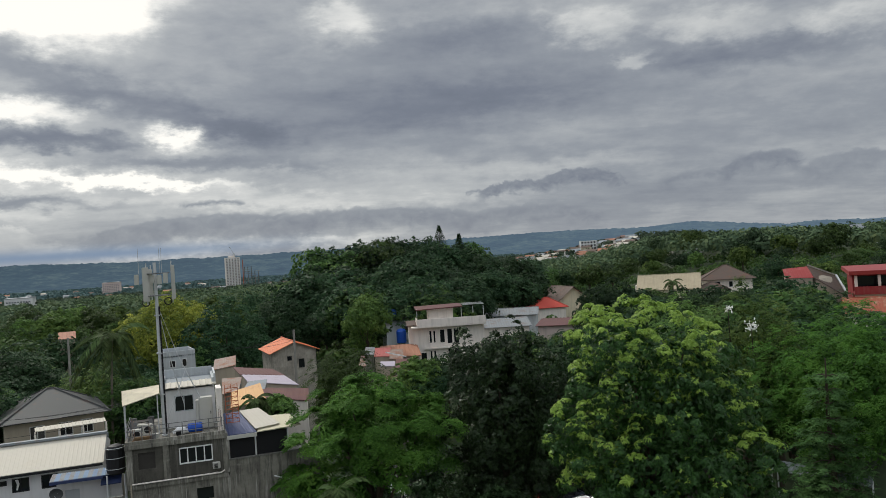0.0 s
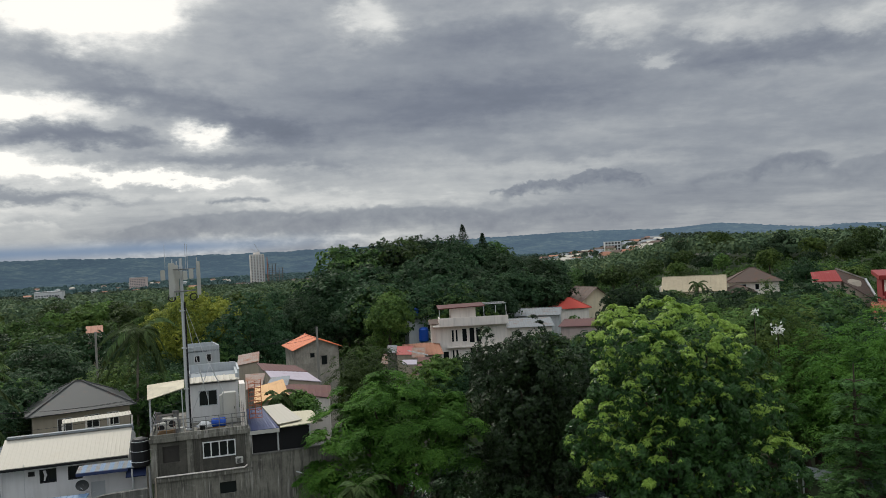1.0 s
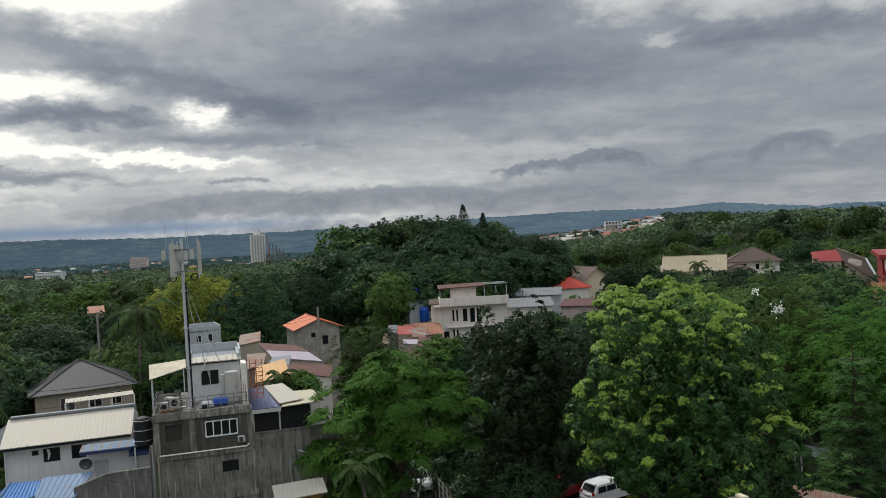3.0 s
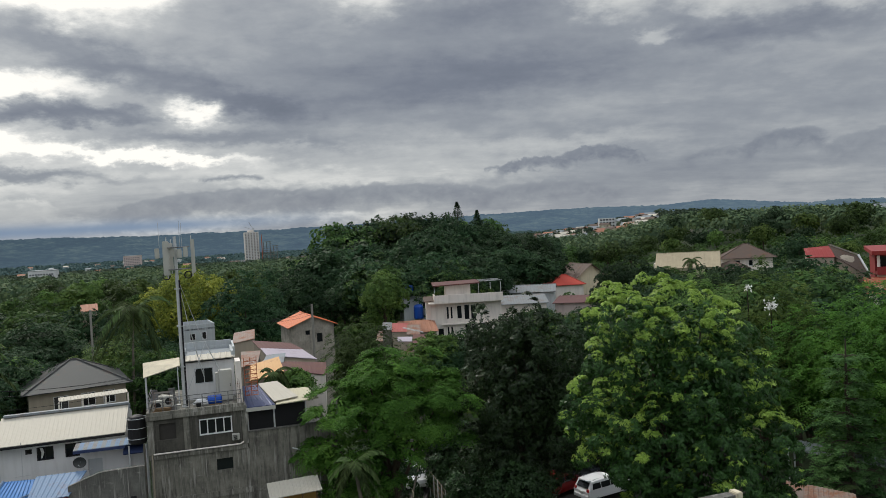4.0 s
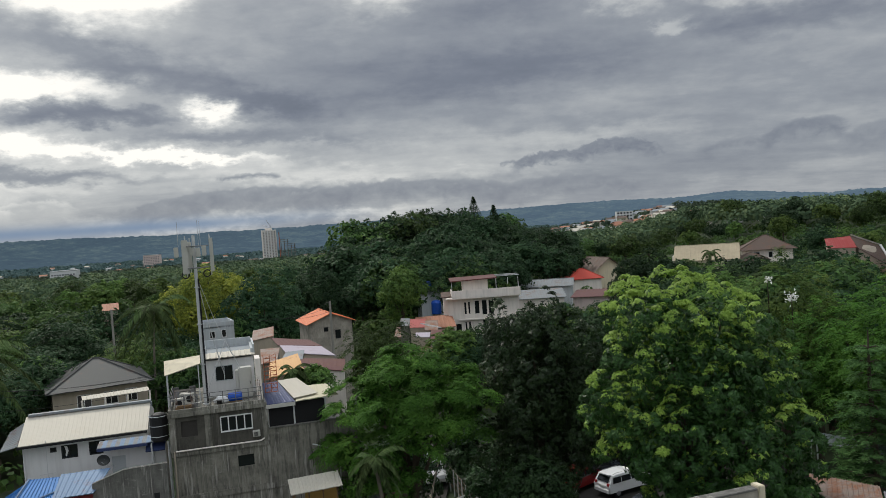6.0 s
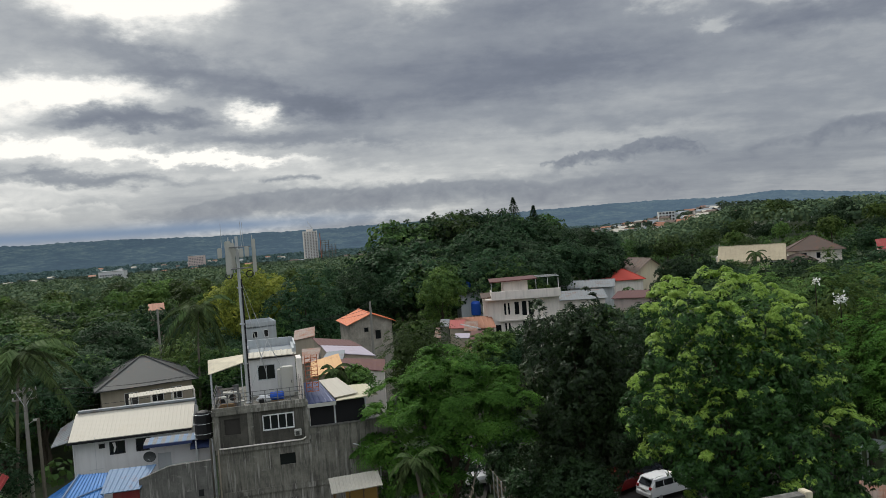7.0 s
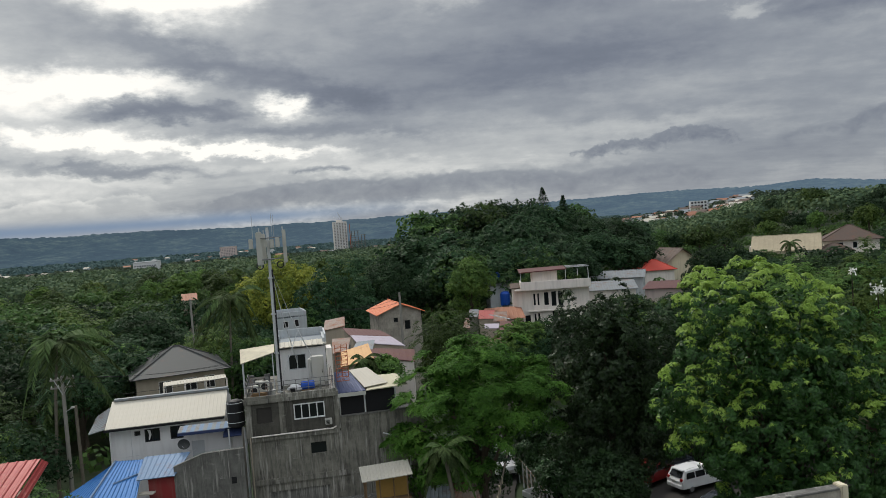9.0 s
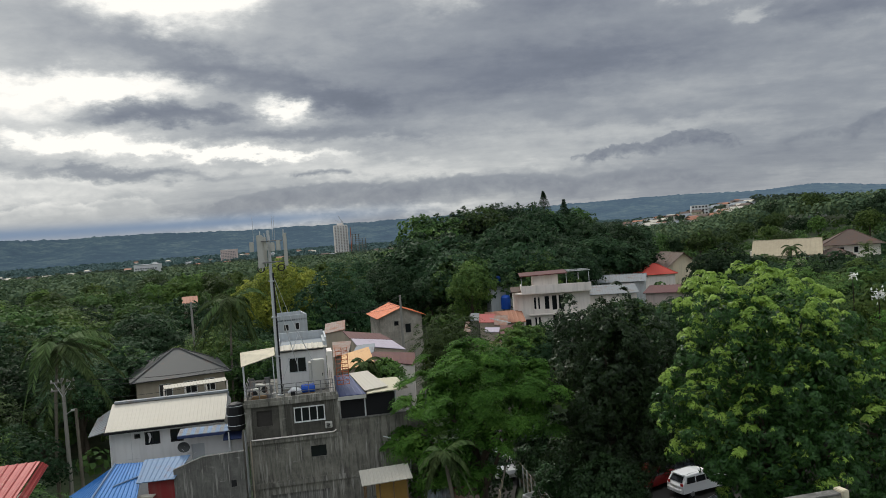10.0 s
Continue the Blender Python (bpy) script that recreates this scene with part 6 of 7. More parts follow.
# ---- houses farther off ----
simple_house("grey_roofed_house", "low tan house under a dark grey hipped roof", -19.5, 83, 4, 8.6, 8.5, 9.0, 2.2, M["tan"], M["roof_dark"], "hip", 0.6,
             [(-2.2, -0.9, 7.0, 8.3), (0.2, 1.5, 7.0, 8.3), (2.2, 3.3, 7.0, 8.3)])
t = thing("porch_awning", pose(*spot(-18.6, 81.0), 0, 0, 22), "white metal porch awning before a dark-roofed house", "awning")
sheet("roof", t, M["roof_white"], (-3.0, -0.7, 8.25), (3.0, -0.7, 8.25), (3.0, 0.5, 8.42), (-3.0, 0.5, 8.42), 0.3)
for x in (-3.0, -1.0, 1.0, 3.0):
    tube("post", t, M["offwhite"], [(x, -0.6, -0.3), (x, -0.6, 8.2)], 0.09, 6)
simple_house("small_white_house", "small pale house with a flat roof among trees", -11.5, 104, 8, 3.9, 5, 11.4, 0.55, M["greywall"], M["roof_grey"], "flat", 0.3,
             [(-1.2, -0.5, 9.9, 10.8), (0.3, 0.9, 9.9, 10.9)])
def low_house(name, label, a, b, c, d, roof, walls, pitch=0.5):
    """A low house under one sloping sheet, walled down to the ground."""
    h = thing(name, pose(0, 0, 0), label, "house")
    sheet("roof", h, M[roof], a, b, c, d, pitch, 0.010)
    mid_ = (Vector(a) + Vector(b) + Vector(c) + Vector(d)) / 4
    inner = [Vector(p).lerp(mid_, 0.07) - Vector((0, 0, 0.12)) for p in (a, b, c, d)]
    n = 4
    low__ = [Vector((p.x, p.y, gz(p) - 0.5)) for p in inner]
    mesh_object("wall", inner + low__, [(i, (i + 1) % n, (i + 1) % n + n, i + n)[::-1] for i in range(n)] + [(0, 1, 2, 3)], M[walls], h)
    return h


simple_house("block_house", "unpainted block house with an orange gable roof", -3.55, 97, 12, 5.4, 7.0, 11.45, 1.05, M["block"], M["roof_orange"], "gable_side", 0.45,
             [(-0.9, -0.35, 10.2, 10.75), (0.5, 1.2, 9.2, 10.3)], frame_mat=M["black"])
low_house("ochre_roofed_house", "low house with a faded ochre roof", (-8.6, 59.3, 11.6), (-6.0, 59.7, 11.95), (-6.8, 63.6, 12.65), (-9.1, 63.4, 12.15), "roof_ochre", "tan")
low_house("maroon_roofed_house", "low house with a maroon metal roof", (-6.4, 62.7, 11.6), (-3.0, 62.9, 11.0), (-3.1, 66.0, 11.5), (-7.0, 65.6, 11.95), "roof_maroon", "offwhite")
low_house("lilac_roofed_house", "low house with a faded lilac metal roof", (-8.7, 71.4, 11.68), (-4.2, 71.9, 10.95), (-5.7, 74.9, 11.5), (-9.6, 74.4, 11.98), "roof_lilac", "tan")
low_house("brown_roofed_house", "low house with a dark maroon roof", (-10.4, 79.3, 11.35), (-6.0, 79.8, 10.85), (-7.6, 83.8, 11.05), (-11.6, 83.3, 11.65), "roof_maroon", "tan")
low_house("rusty_shed", "weathered shed with rust-red sheets", (-9.9, 64.2, 11.9), (-8.6, 64.3, 12.1), (-8.9, 69.0, 12.5), (-10.6, 69.0, 12.5), "roof_rust", "concrete")
low_house("grey_patched_shed", "low shed with a crumpled grey sheet roof", (-8.4, 65.0, 11.9), (-6.6, 65.2, 11.9), (-6.6, 67.4, 12.35), (-8.2, 67.4, 12.3), "roof_grey", "concrete")
low_house("small_porch", "small rust-red porch roof among leaves", (-14.4, 88, 10.9), (-12.0, 88.5, 11.2), (-12.4, 92, 11.9), (-14.8, 92, 11.6), "roof_rust", "tan")


def modern_house():
    p = spot(7.6, 116)
    base = gz(p) - 0.5
    h = thing("modern_house", pose(p.x, p.y, base, 0, 0, -3), "cream-white modern house with tall windows and a roof terrace", "house")
    w0, w1, D = -4.8, 6.0, 9.0
    z1, z2, z3 = 5.4 - base, 8.1 - base, 12.45 - base
    up_h = [(2.4, 2.8, z2 + 0.75, z2 + 2.6), (3.0, 3.35, z2 + 0.75, z2 + 2.6), (4.0, 4.75, z2 + 0.7, z2 + 2.7), (5.1, 5.9, z2 + 0.5, z2 + 2.75), (6.1, 6.9, z2 + 0.5, z2 + 2.75)]
    lo_h = [(1.0, 1.9, z1 + 0.7, z1 + 2.1), (2.4, 2.75, z1 + 0.4, z1 + 2.3), (2.95, 3.3, z1 + 0.4, z1 + 2.3), (5.1, 5.9, z1 + 0.2, z1 + 2.5), (6.1, 6.9, z1 + 0.2, z1 + 2.5)]
    wl = M["offwhite"]
    wall("wall", h, wl, (w0, 0), (w1, 0), 0, z3 - 1.2, up_h + lo_h)
    for x, y0, y1 in ((w1, 0.2, D),):
        wall("wall", h, wl, (x, y0), (x, y1), 0, z3 - 1.2)
    wall("wall", h, wl, (w0, D), (w0, 0.2), 0, z3 - 1.2)
    wall("wall", h, wl, (w1, D), (w0, D), 0, z3 - 1.2)
    for hole in up_h + lo_h:
        window(h, (w0, 0), (w1, 0), hole, wl, 1, 0.2, 0.05)
    box("terrace_slab", h, wl, w0 - 0.3, w1 + 0.2, -1.0, D, z3 - 1.2, z3 - 1.0, 0.02)
    wall("terrace_parapet", h, wl, (w0 + 0.6, -1.0), (w1 + 0.2, -1.0), z3 - 1.0, z3 + 0.1, (), 0.15)
    wall("terrace_parapet", h, wl, (w0 + 0.6, 3.0), (w0 + 0.6, -0.85), z3 - 1.0, z3 + 0.1, (), 0.15)
    box("cornice", h, wl, w0 + 1.6, w1 + 0.1, -0.45, -0.003, z2 - 0.15, z2 + 0.05, 0.03)
    box("stair_tower", h, wl, w0 - 0.6, w0 + 0.9, 0.4, 4.0, 0, z3 - 0.9, 0.02)
    slab("tower_roof", h, M["roof_brown"], [(w0 - 0.9, 0.1, z3 - 0.8), (w0 + 1.1, 0.1, z3 - 0.7), (w0 + 1.1, 4.3, z3 - 0.3), (w0 - 0.9, 4.3, z3 - 0.4)], 0.1)
    # roof room and pergola
    wall("roof_room", h, wl, (w0 + 2.6, 2.0), (w0 + 6.4, 2.0), z3 - 1.0, z3 + 1.45)
    wall("roof_room", h, wl, (w0 + 2.6, 6.0), (w0 + 2.6, 2.2), z3 - 1.0, z3 + 1.45)
    wall("roof_room", h, wl, (w0 + 6.4, 2.2), (w0 + 6.4, 6.0), z3 - 1.0, z3 + 1.45)
    slab("roof", h, M["roof_maroon"], [(w0 + 0.6, 0.8, z3 + 1.45), (w0 + 7.8, 1.0, z3 + 1.6), (w0 + 7.8, 6.4, z3 + 1.75), (w0 + 0.6, 6.4, z3 + 1.65)], 0.15, "thin dark red roof")
    for x in (w0 + 0.8, w0 + 7.6, w0 + 9.4, w0 + 11.0):
        tube("pergola_post", h, M["galv"], [(x, 1.2, z3 - 1.0), (x, 1.2, z3 + 1.5)], 0.05, 6)
    bm = bmesh.new()
    for y_ in (1.2, 3.0, 5.0):
        add_tube(bm, [(w0 + 7.8, y_, z3 + 1.75), (w0 + 11.2, y_, z3 + 1.75)], 0.04, 5)
    part("pergola_bar", bm, M["galv"], h)
    ac_ = box("air_conditioner", h, M["antenna"], w0 + 0.3, w0 + 0.95, -0.15, 0.38, z1 + 0.4, z1 + 0.95, 0.03)
    # long low wing behind the trees
    k = thing("white_wing", pose(*spot(12.0, 122), 0, 0, -8), "long white wing with grey metal roof", "house")
    wall("wall", k, wl, (-3.5, 0), (4, 0), 0, 10.0)
    sheet("roof", k, M["roof_dull"], (-3.9, -0.4, 10.0), (4.4, -0.4, 10.0), (4.4, 6, 10.9), (-3.9, 6, 10.9), 0.4, 0.012)
    rs = np.random.RandomState(5)
    for x in (-3.6, 1.8, 3.2, 4.6):
        pl = thing("potted_plant", pose(p.x + x, p.y - 0.3, 12.45 - 1.0), "leafy potted plant on the roof terrace", "potted plant", "terrace plants")
        tube("pot", pl, M["roof_orange"], [(0, 0, 0), (0, 0, 0.35)], [0.18, 0.25], 10)
        b_, w_, l_ = rosettes(rs, np.array([[0, 0, 0.5], [0.1, 0.1, 0.9], [-0.1, 0, 1.2]]), np.array([[0, 0, 1.0]] * 3), 26, 0.5, 0.1)
        leaf_object("leaves", b_, w_, l_, l_ * 0.4, M["leaf_b"], pl, rs)


modern_house()
simple_house("tank_house", "narrow grey house with a galvanised roof and blue water tank", 4.2, 128, 8, 4.2, 6.0, 11.2, 0.8, M["greywall"], M["roof_grey"], "mono", 0.3,
             [(1.0, 1.8, 9.6, 10.6)])
for bearing, dist, z, hgt, l in ((3.75, 131, 12.0, 1.2, "blue plastic water tank on a roof"), (4.35, 126, 8.1, 2.2, "tall blue plastic water tank beside a wall")):
    t = thing("blue_water_tank", pose(*spot(bearing, dist, z)), l, "tank", "blue tanks")
    tube("body", t, M["blue_plastic"], [(0, 0, 0), (0, 0, 0.08), (0, 0, hgt * 0.85), (0, 0, hgt), (0, 0, hgt + 0.08)], [0.75, 0.8, 0.8, 0.6, 0.3], 16)
    tube("stand", t, M["concrete"], [(0, 0, -1.0 if z > 10 else -5), (0, 0, 0)], 0.6, 8)
simple_house("terracotta_roof_house", "low house with a terracotta roof below the white house", 4.3, 110, 4, 5.0, 6.0, 7.9, 1.0, M["tan"], M["roof_terra"], "mono", 0.3)
for name_, label_, roof_, wall_, a_, b_, d_, e_, z_, k_ in (
        ("red_roofed_shanty", "low shanty under faded red roof sheets", "roof_plainred", "tan", 2.25, 3.45, 103, 106.5, 9.05, 0.75),
        ("rusty_shanty", "low shanty under rust-brown roof sheets", "roof_rust", "block", 3.35, 4.35, 101.5, 105.5, 8.75, 0.85),
        ("grey_shanty", "low shanty under dull grey roof sheets", "roof_dull", "concrete", 1.55, 2.25, 104, 107.5, 9.3, 0.6),
        ("brown_shanty", "low shanty under patched brown roof sheets", "roof_maroon", "block", 3.75, 5.35, 97.5, 101, 8.0, 0.8),
        ("pale_shanty", "low shanty under pale patched roof sheets", "roof_lilac", "tan", 2.6, 3.7, 98.8, 100.6, 8.3, 0.35)):
    low_house(name_, label_, spot(a_, d_, z_), spot(b_, d_, z_ - 0.12), spot(b_ + 0.08, e_, z_ + k_ - 0.1), spot(a_ + 0.08, e_, z_ + k_), roof_, wall_, 0.35)
plank_ = thing("roof_edge_board", pose(0, 0, 0), "long white board lying along patched roof edges", "board")
tube("plank", plank_, M["white"], [tuple(spot(3.1, 102.6, 9.55)), tuple(spot(4.6, 101.0, 9.0))], 0.09, 4)
simple_house("patched_house", "low patched shanty with rusty and pale roof sheets", 2.4, 106, -4, 4.4, 4.5, 7.5, 0.8, M["tan"], M["roof_rust"], "mono", 0.3)
simple_house("rust_patch_house", "low shanty with a rusty patched roof", 4.6, 96, 6, 5.0, 6.0, 6.6, 1.0, M["block"], M["roof_rust"], "mono", 0.3)
simple_house("pink_house", "pale pink house with a flat brown-edged roof", 16.2, 124, -6, 7.4, 8.0, 9.6, 0.4, M["pink"], M["roof_maroon"], "mono", 0.4,
             [(1.2, 1.8, 8.0, 9.0), (2.6, 3.2, 8.0, 9.0)])
simple_house("orange_hip_house", "house with a bright orange-red hipped roof", 15.5, 158, 12, 6.4, 7.0, 10.0, 1.8, M["offwhite"], M["roof_scarlet"], "hip", 0.5)
simple_house("gable_house", "white gabled house with brown barge boards", 17.2, 168, 28, 7.0, 9.0, 10.8, 2.6, M["cream"], M["roof_brown"], "gable_side", 0.8)
simple_house("long_grey_roof", "long low building with grey metal roofing", 12.6, 140, -4, 9.0, 9.0, 10.3, 0.9, M["greywall"], M["roof_dull"], "gable", 0.4)
h_ = simple_house("sandy_roof_house", "wide cream house with a sandy tiled roof", 24.0, 158, -3, 11.5, 9.0, 12.5, 2.6, M["cream"], M["tile"], "gable", 0.4,
                  [(3.2, 4.6, 10.8, 12.0), (0.2, 1.4, 10.8, 12.0)], pitch=0.9)
box("chimney", h_, M["offwhite"], -5.4, -3.6, 4.0, 6.0, 8.0, 10.9 + 0.6, 0.05)
box("side_tower", h_, M["offwhite"], -6.6, -4.4, 2.0, 5.0, 0.0, 10.2, 0.05)
simple_house("brown_hip_house", "large pale house with a brown hipped roof", 28.0, 168, 4, 9.5, 10.0, 13.4, 2.6, M["offwhite"], M["roof_brown"], "hip", 0.8,
             [(-3.0, -1.4, 11.4, 12.8), (0.2, 1.0, 11.6, 12.8), (2.0, 2.8, 11.6, 12.8)])
simple_house("brown_porch_house", "pale house wing with a low brown roof", 27.0, 160, 4, 5.5, 6.0, 11.8, 1.2, M["offwhite"], M["roof_brown"], "hip", 0.6, [(-1.5, 0.5, 10.2, 11.3)])
low_house("red_gable_house", "house with red and brown roof slopes and a pale barge board", (62.0, 100.3, 15.6), (65.2, 98.7, 15.5), (66.1, 101.3, 17.0), (62.9, 102.4, 16.8), "roof_red", "tan")
low_house("brown_slope_house", "house with a brown roof slope and a pale barge board", (65.3, 98.6, 15.4), (68.6, 96.4, 12.6), (68.9, 99.4, 15.5), (66.0, 101.4, 17.1), "roof_brown", "tan")
t = thing("barge_board", pose(0, 0, 0), "pale barge board along a brown roof edge", "board")
tube("plank", t, M["white"], [(68.75, 96.35, 12.6), (69.05, 99.4, 15.6)], 0.16, 4)
tube("plank", t, M["block"], [(66.05, 101.4, 17.2), (69.05, 99.4, 15.6)], 0.12, 4)
h_ = thing("red_balcony_house", pose(*spot(37.6, 110), 0, 0, -29), "house with red fascia and a columned balcony", "house")
z_ = 13.9
wall("wall", h_, M["redwall"], (-3.4, 2.0), (5.0, 2.0), 0, 16.2)
wall("wall", h_, M["redwall"], (-3.4, 7.0), (-3.4, 2.2), 0, 16.2)
slab("floor_slab", h_, M["redwall"], [(-3.4, 0, z_), (5.0, 0, z_), (5.0, 2.0, z_), (-3.4, 2.0, z_)], 0.3)
wall("parapet", h_, M["redwall"], (-3.4, 0), (5.0, 0), z_, z_ + 0.7, (), 0.15)
for x in (-3.2, -0.6, 2.0, 4.6):
    box("column", h_, M["offwhite"], x - 0.16, x + 0.16, 0.0, 0.3, z_ + 0.702, 16.0, 0.02)
box("dark_opening", h_, M["glass"], -2.9, 4.4, 1.9, 1.99, z_ + 0.1, z_ + 1.9)
slab("roof", h_, M["roof_red"], [(-4.0, -0.6, 16.6), (5.5, -0.6, 16.6), (5.5, 7.2, 17.0), (-4.0, 7.2, 17.0)], 0.5)
wall("base_wall", h_, M["tan"], (-3.4, 0.3), (5.0, 0.3), 0, z_ - 0.3)
simple_house("clay_tile_house", "pale house with weathered red clay tiles", 37.9, 102, 8, 8.8, 5.0, 12.3, 1.4, M["offwhite"], M["tile_red"], "gable", 0.5,
             [(-1.2, -0.5, 10.6, 11.5), (0.0, 0.7, 10.6, 11.5), (1.8, 2.6, 10.4, 11.6)], pitch=0.35)
simple_house("distant_shed", "small flat building with orange roof among trees", -18.5, 170, 0, 2.6, 3.0, 10.2, 1.2, M["tan"], M["roof_terra"], "mono", 0.3, category="shed")


# ---- the far town, tower and blocks ----
def tower():
    p = spot(-7.5, 1450)
    base = gz(p) - 0.5
    t = thing("tower_block", pose(p.x, p.y, base, 0, 0, 10), "pale high-rise tower block under completion", "tower")
    wd, dp, H = 26.0, 22.0, 42.0 - base
    box("core", t, M["offwhite"], -wd / 2, wd / 2, 0, dp, 0, H)
    n = 20
    for k in range(n):
        z = 3.0 + k * (H - 4) / n
        for j in range(5):
            x = -wd / 2 + 2.0 + j * 5.0
            box("window", t, M["window_dim"], x, x + 2.4, -0.25, 0.1, z, z + 1.6)
    for j in range(4):
        x = -wd / 2 + 4.9 + j * 5.0
        box("pier", t, M["white"], x, x + 1.4, -0.9, -0.003, 0, H)
    box("roof_plant", t, M["offwhite"], -6, 6, 6, 16, H, H + 3.5)
    c = thing("tower_crane", pose(p.x + 4, p.y + 4, base), "tower crane with a raised jib above a block", "crane")
    tube("mast", c, M["galv"], [(0, 0, 0), (0, 0, H + 8)], 0.7, 4)
    tube("jib", c, M["galv"], [(0, 0, H + 4), (-8, 0, H + 19)], 0.55, 4)
    tube("counter_jib", c, M["galv"], [(0, 0, H + 4), (-16, 0, H + 10)], 0.4, 4)
    q = spot(-6.2, 1440)
    s = thing("unfinished_block", pose(q.x, q.y, base, 0, 0, 8), "open concrete frame of an unfinished block", "building")
    for k in range(7):
        box("floor_slab", s, M["concrete_pale"], -14, 14 - (k > 4) * 12, 0, 16, 14 + 4.0 * (k + 1), 14 + 4.0 * (k + 1) + 0.7)
    for x in (-13, -7, -1, 5, 11):
        box("column", s, M["concrete_pale"], x, x + 1.2, 0.3, 1.5, 0, 42 if x < 3 else 34)
    tube("hoist_mast", s, M["orange_paint"], [(-15, 0, 0), (-15, 0, 56)], 0.9, 4)
    for bearing, dist, w_, hgt, l in ((-15.6, 1700, 34, 30, "far pink apartment block below the ridge"), (-21.2, 950, 28, 16.5, "long white building on the plain")):
        q = spot(bearing, dist)
        b = thing("apartment_block", pose(q.x, q.y, gz(q) - 1, 0, 0, 6), l, "building", "far blocks")
        box("body", b, M["pink"] if dist > 1200 else M["white"], -w_ / 2, w_ / 2, 0, 14, 0, hgt)
        for k in range(int(hgt / 3.4)):
            for j in range(9):
                x = -w_ / 2 + 1.5 + j * (w_ - 3) / 9
                box("window", b, M["window_dim"], x, x + 1.9, -0.15, 0.1, 1.6 + 3.3 * k, 3.2 + 3.3 * k)
        slab("roof", b, M["roof_grey"], [(-w_ / 2 - 0.5, -0.5, hgt + 0.3), (w_ / 2 + 0.5, -0.5, hgt + 0.3), (w_ / 2 + 0.5, 14.5, hgt + 0.6), (-w_ / 2 - 0.5, 14.5, hgt + 0.6)], 0.4)


def town():
    """Small far houses, four kinds copied over the slopes."""
    kinds = []
    for wl, rf, lab in (("white", "roof_grey", "small white house on the far slope"), ("offwhite", "roof_terra", "small pale house with a terracotta roof on the far slope"),
                        ("cream", "roof_brown", "small cream house with a brown roof among trees"), ("greywall", "roof_white", "small grey house with a pale metal roof")):
        h = thing("hillside_house", pose(0, 0, 0), lab, "house", "houses of the far town")
        wall("wall", h, M[wl], (-5, 0), (5, 0), -2, 6.2, [(k * 2.4 + 0.8, k * 2.4 + 2.0, z, z + 1.3) for k in range(4) for z in (1.0, 4.0)])
        wall("wall", h, M[wl], (5, 0.2), (5, 8), -2, 6.2)
        wall("wall", h, M[wl], (-5, 8), (-5, 0.2), -2, 6.2)
        sheet("roof", h, M[rf], (-5.6, -0.6, 6.1), (5.6, -0.6, 6.1), (5.6, 4, 8.2), (-5.6, 4, 8.2), 1.4, 0.06)
        sheet("roof", h, M[rf], (5.6, 8.6, 6.1), (-5.6, 8.6, 6.1), (-5.6, 4, 8.2), (5.6, 4, 8.2), 1.4, 0.06)
        kinds.append(h)
    rs = np.random.RandomState(9)
    first = set()

    def put(bearing, dist, size, lift=0.0):
        k = rs.randint(4)
        q = spot(bearing, dist)
        m_ = pose(q.x, q.y, gz(q) + lift, 0, 0, rs.uniform(-50, 50) - bearing)
        if k in first:
            copy_thing(kinds[k], m_)
        else:
            kinds[k].matrix_basis = m_
            first.add(k)
    for _ in range(75):
        put(rs.uniform(13.2, 22.0), rs.uniform(690, 1020), 1.0, 2.0)
    for _ in range(9):
        put(rs.uniform(23, 37), rs.uniform(430, 560), 1.0, 2.0)
    for _ in range(34):
        put(rs.uniform(-31, -8), rs.uniform(950, 2100), 1.0, 5.0)
    for _ in range(12):
        put(rs.uniform(-5, 0), rs.uniform(1100, 1500), 1.0, 5.0)
    q = spot(18.6, 880)
    b = thing("hill_apartments", pose(q.x, q.y, gz(q) - 1, 0, 0, -12), "tall white apartment building on the far slope", "building")
    box("body", b, M["white"], -9, 9, 0, 12, 0, 15)
    for k in range(4):
        for j in range(5):
            box("window", b, M["glass"], -8 + j * 3.4, -6 + j * 3.4, -0.15, 0.1, 2 + 3.4 * k, 3.8 + 3.4 * k)


tower()
town()


# ---- vehicles, poles, palms and fences ----
def wheel(parent, x, y, r=0.36, wd=0.22):
    side = -1 if y < 0 else 1
    ob = tube("wheel", parent, M["tyre"], [(x, y - wd / 2, r), (x, y - wd * 0.35, r), (x, y + wd * 0.35, r), (x, y + wd / 2, r)], [r * 0.9, r, r, r * 0.9], 18)
    tube("rim", ob, M["rim"], [(x, y + side * wd * 0.42, r), (x, y + side * (wd * 0.5 + 0.012), r)], [r * 0.62, r * 0.55], 14)


def body_shell(name, parent, mat, profile, half, tuck=0.12, label=""):
    """A car body drawn from its side: profile is (x, z) round the outline, pulled in towards the top."""
    zs = [z for _, z in profile]
    z0, z1 = min(zs), max(zs)
    bm = bmesh.new()
    rows = []
    for s in (-1, -0.96, 0.96, 1):
        inset = 0.04 if abs(s) == 1 else 0.0
        row = []
        for x, z in profile:
            q = (z - z0) / (z1 - z0)
            row.append(bm.verts.new((x * (1 - inset * 0.25), s * (half - tuck * max(0.0, q - 0.45) * 1.8), z - inset * (0.6 if q > 0.6 else -0.2))))
        rows.append(row)
    n = len(profile)
    for a, b in zip(rows, rows[1:]):
        for i in range(n):
            bm.faces.new((a[i], a[(i + 1) % n], b[(i + 1) % n], b[i]))
    bm.faces.new(rows[0][::-1])
    bm.faces.new(rows[-1])
    bmesh.ops.recalc_face_normals(bm, faces=bm.faces[:])
    return part(name, bm, mat, parent, label)


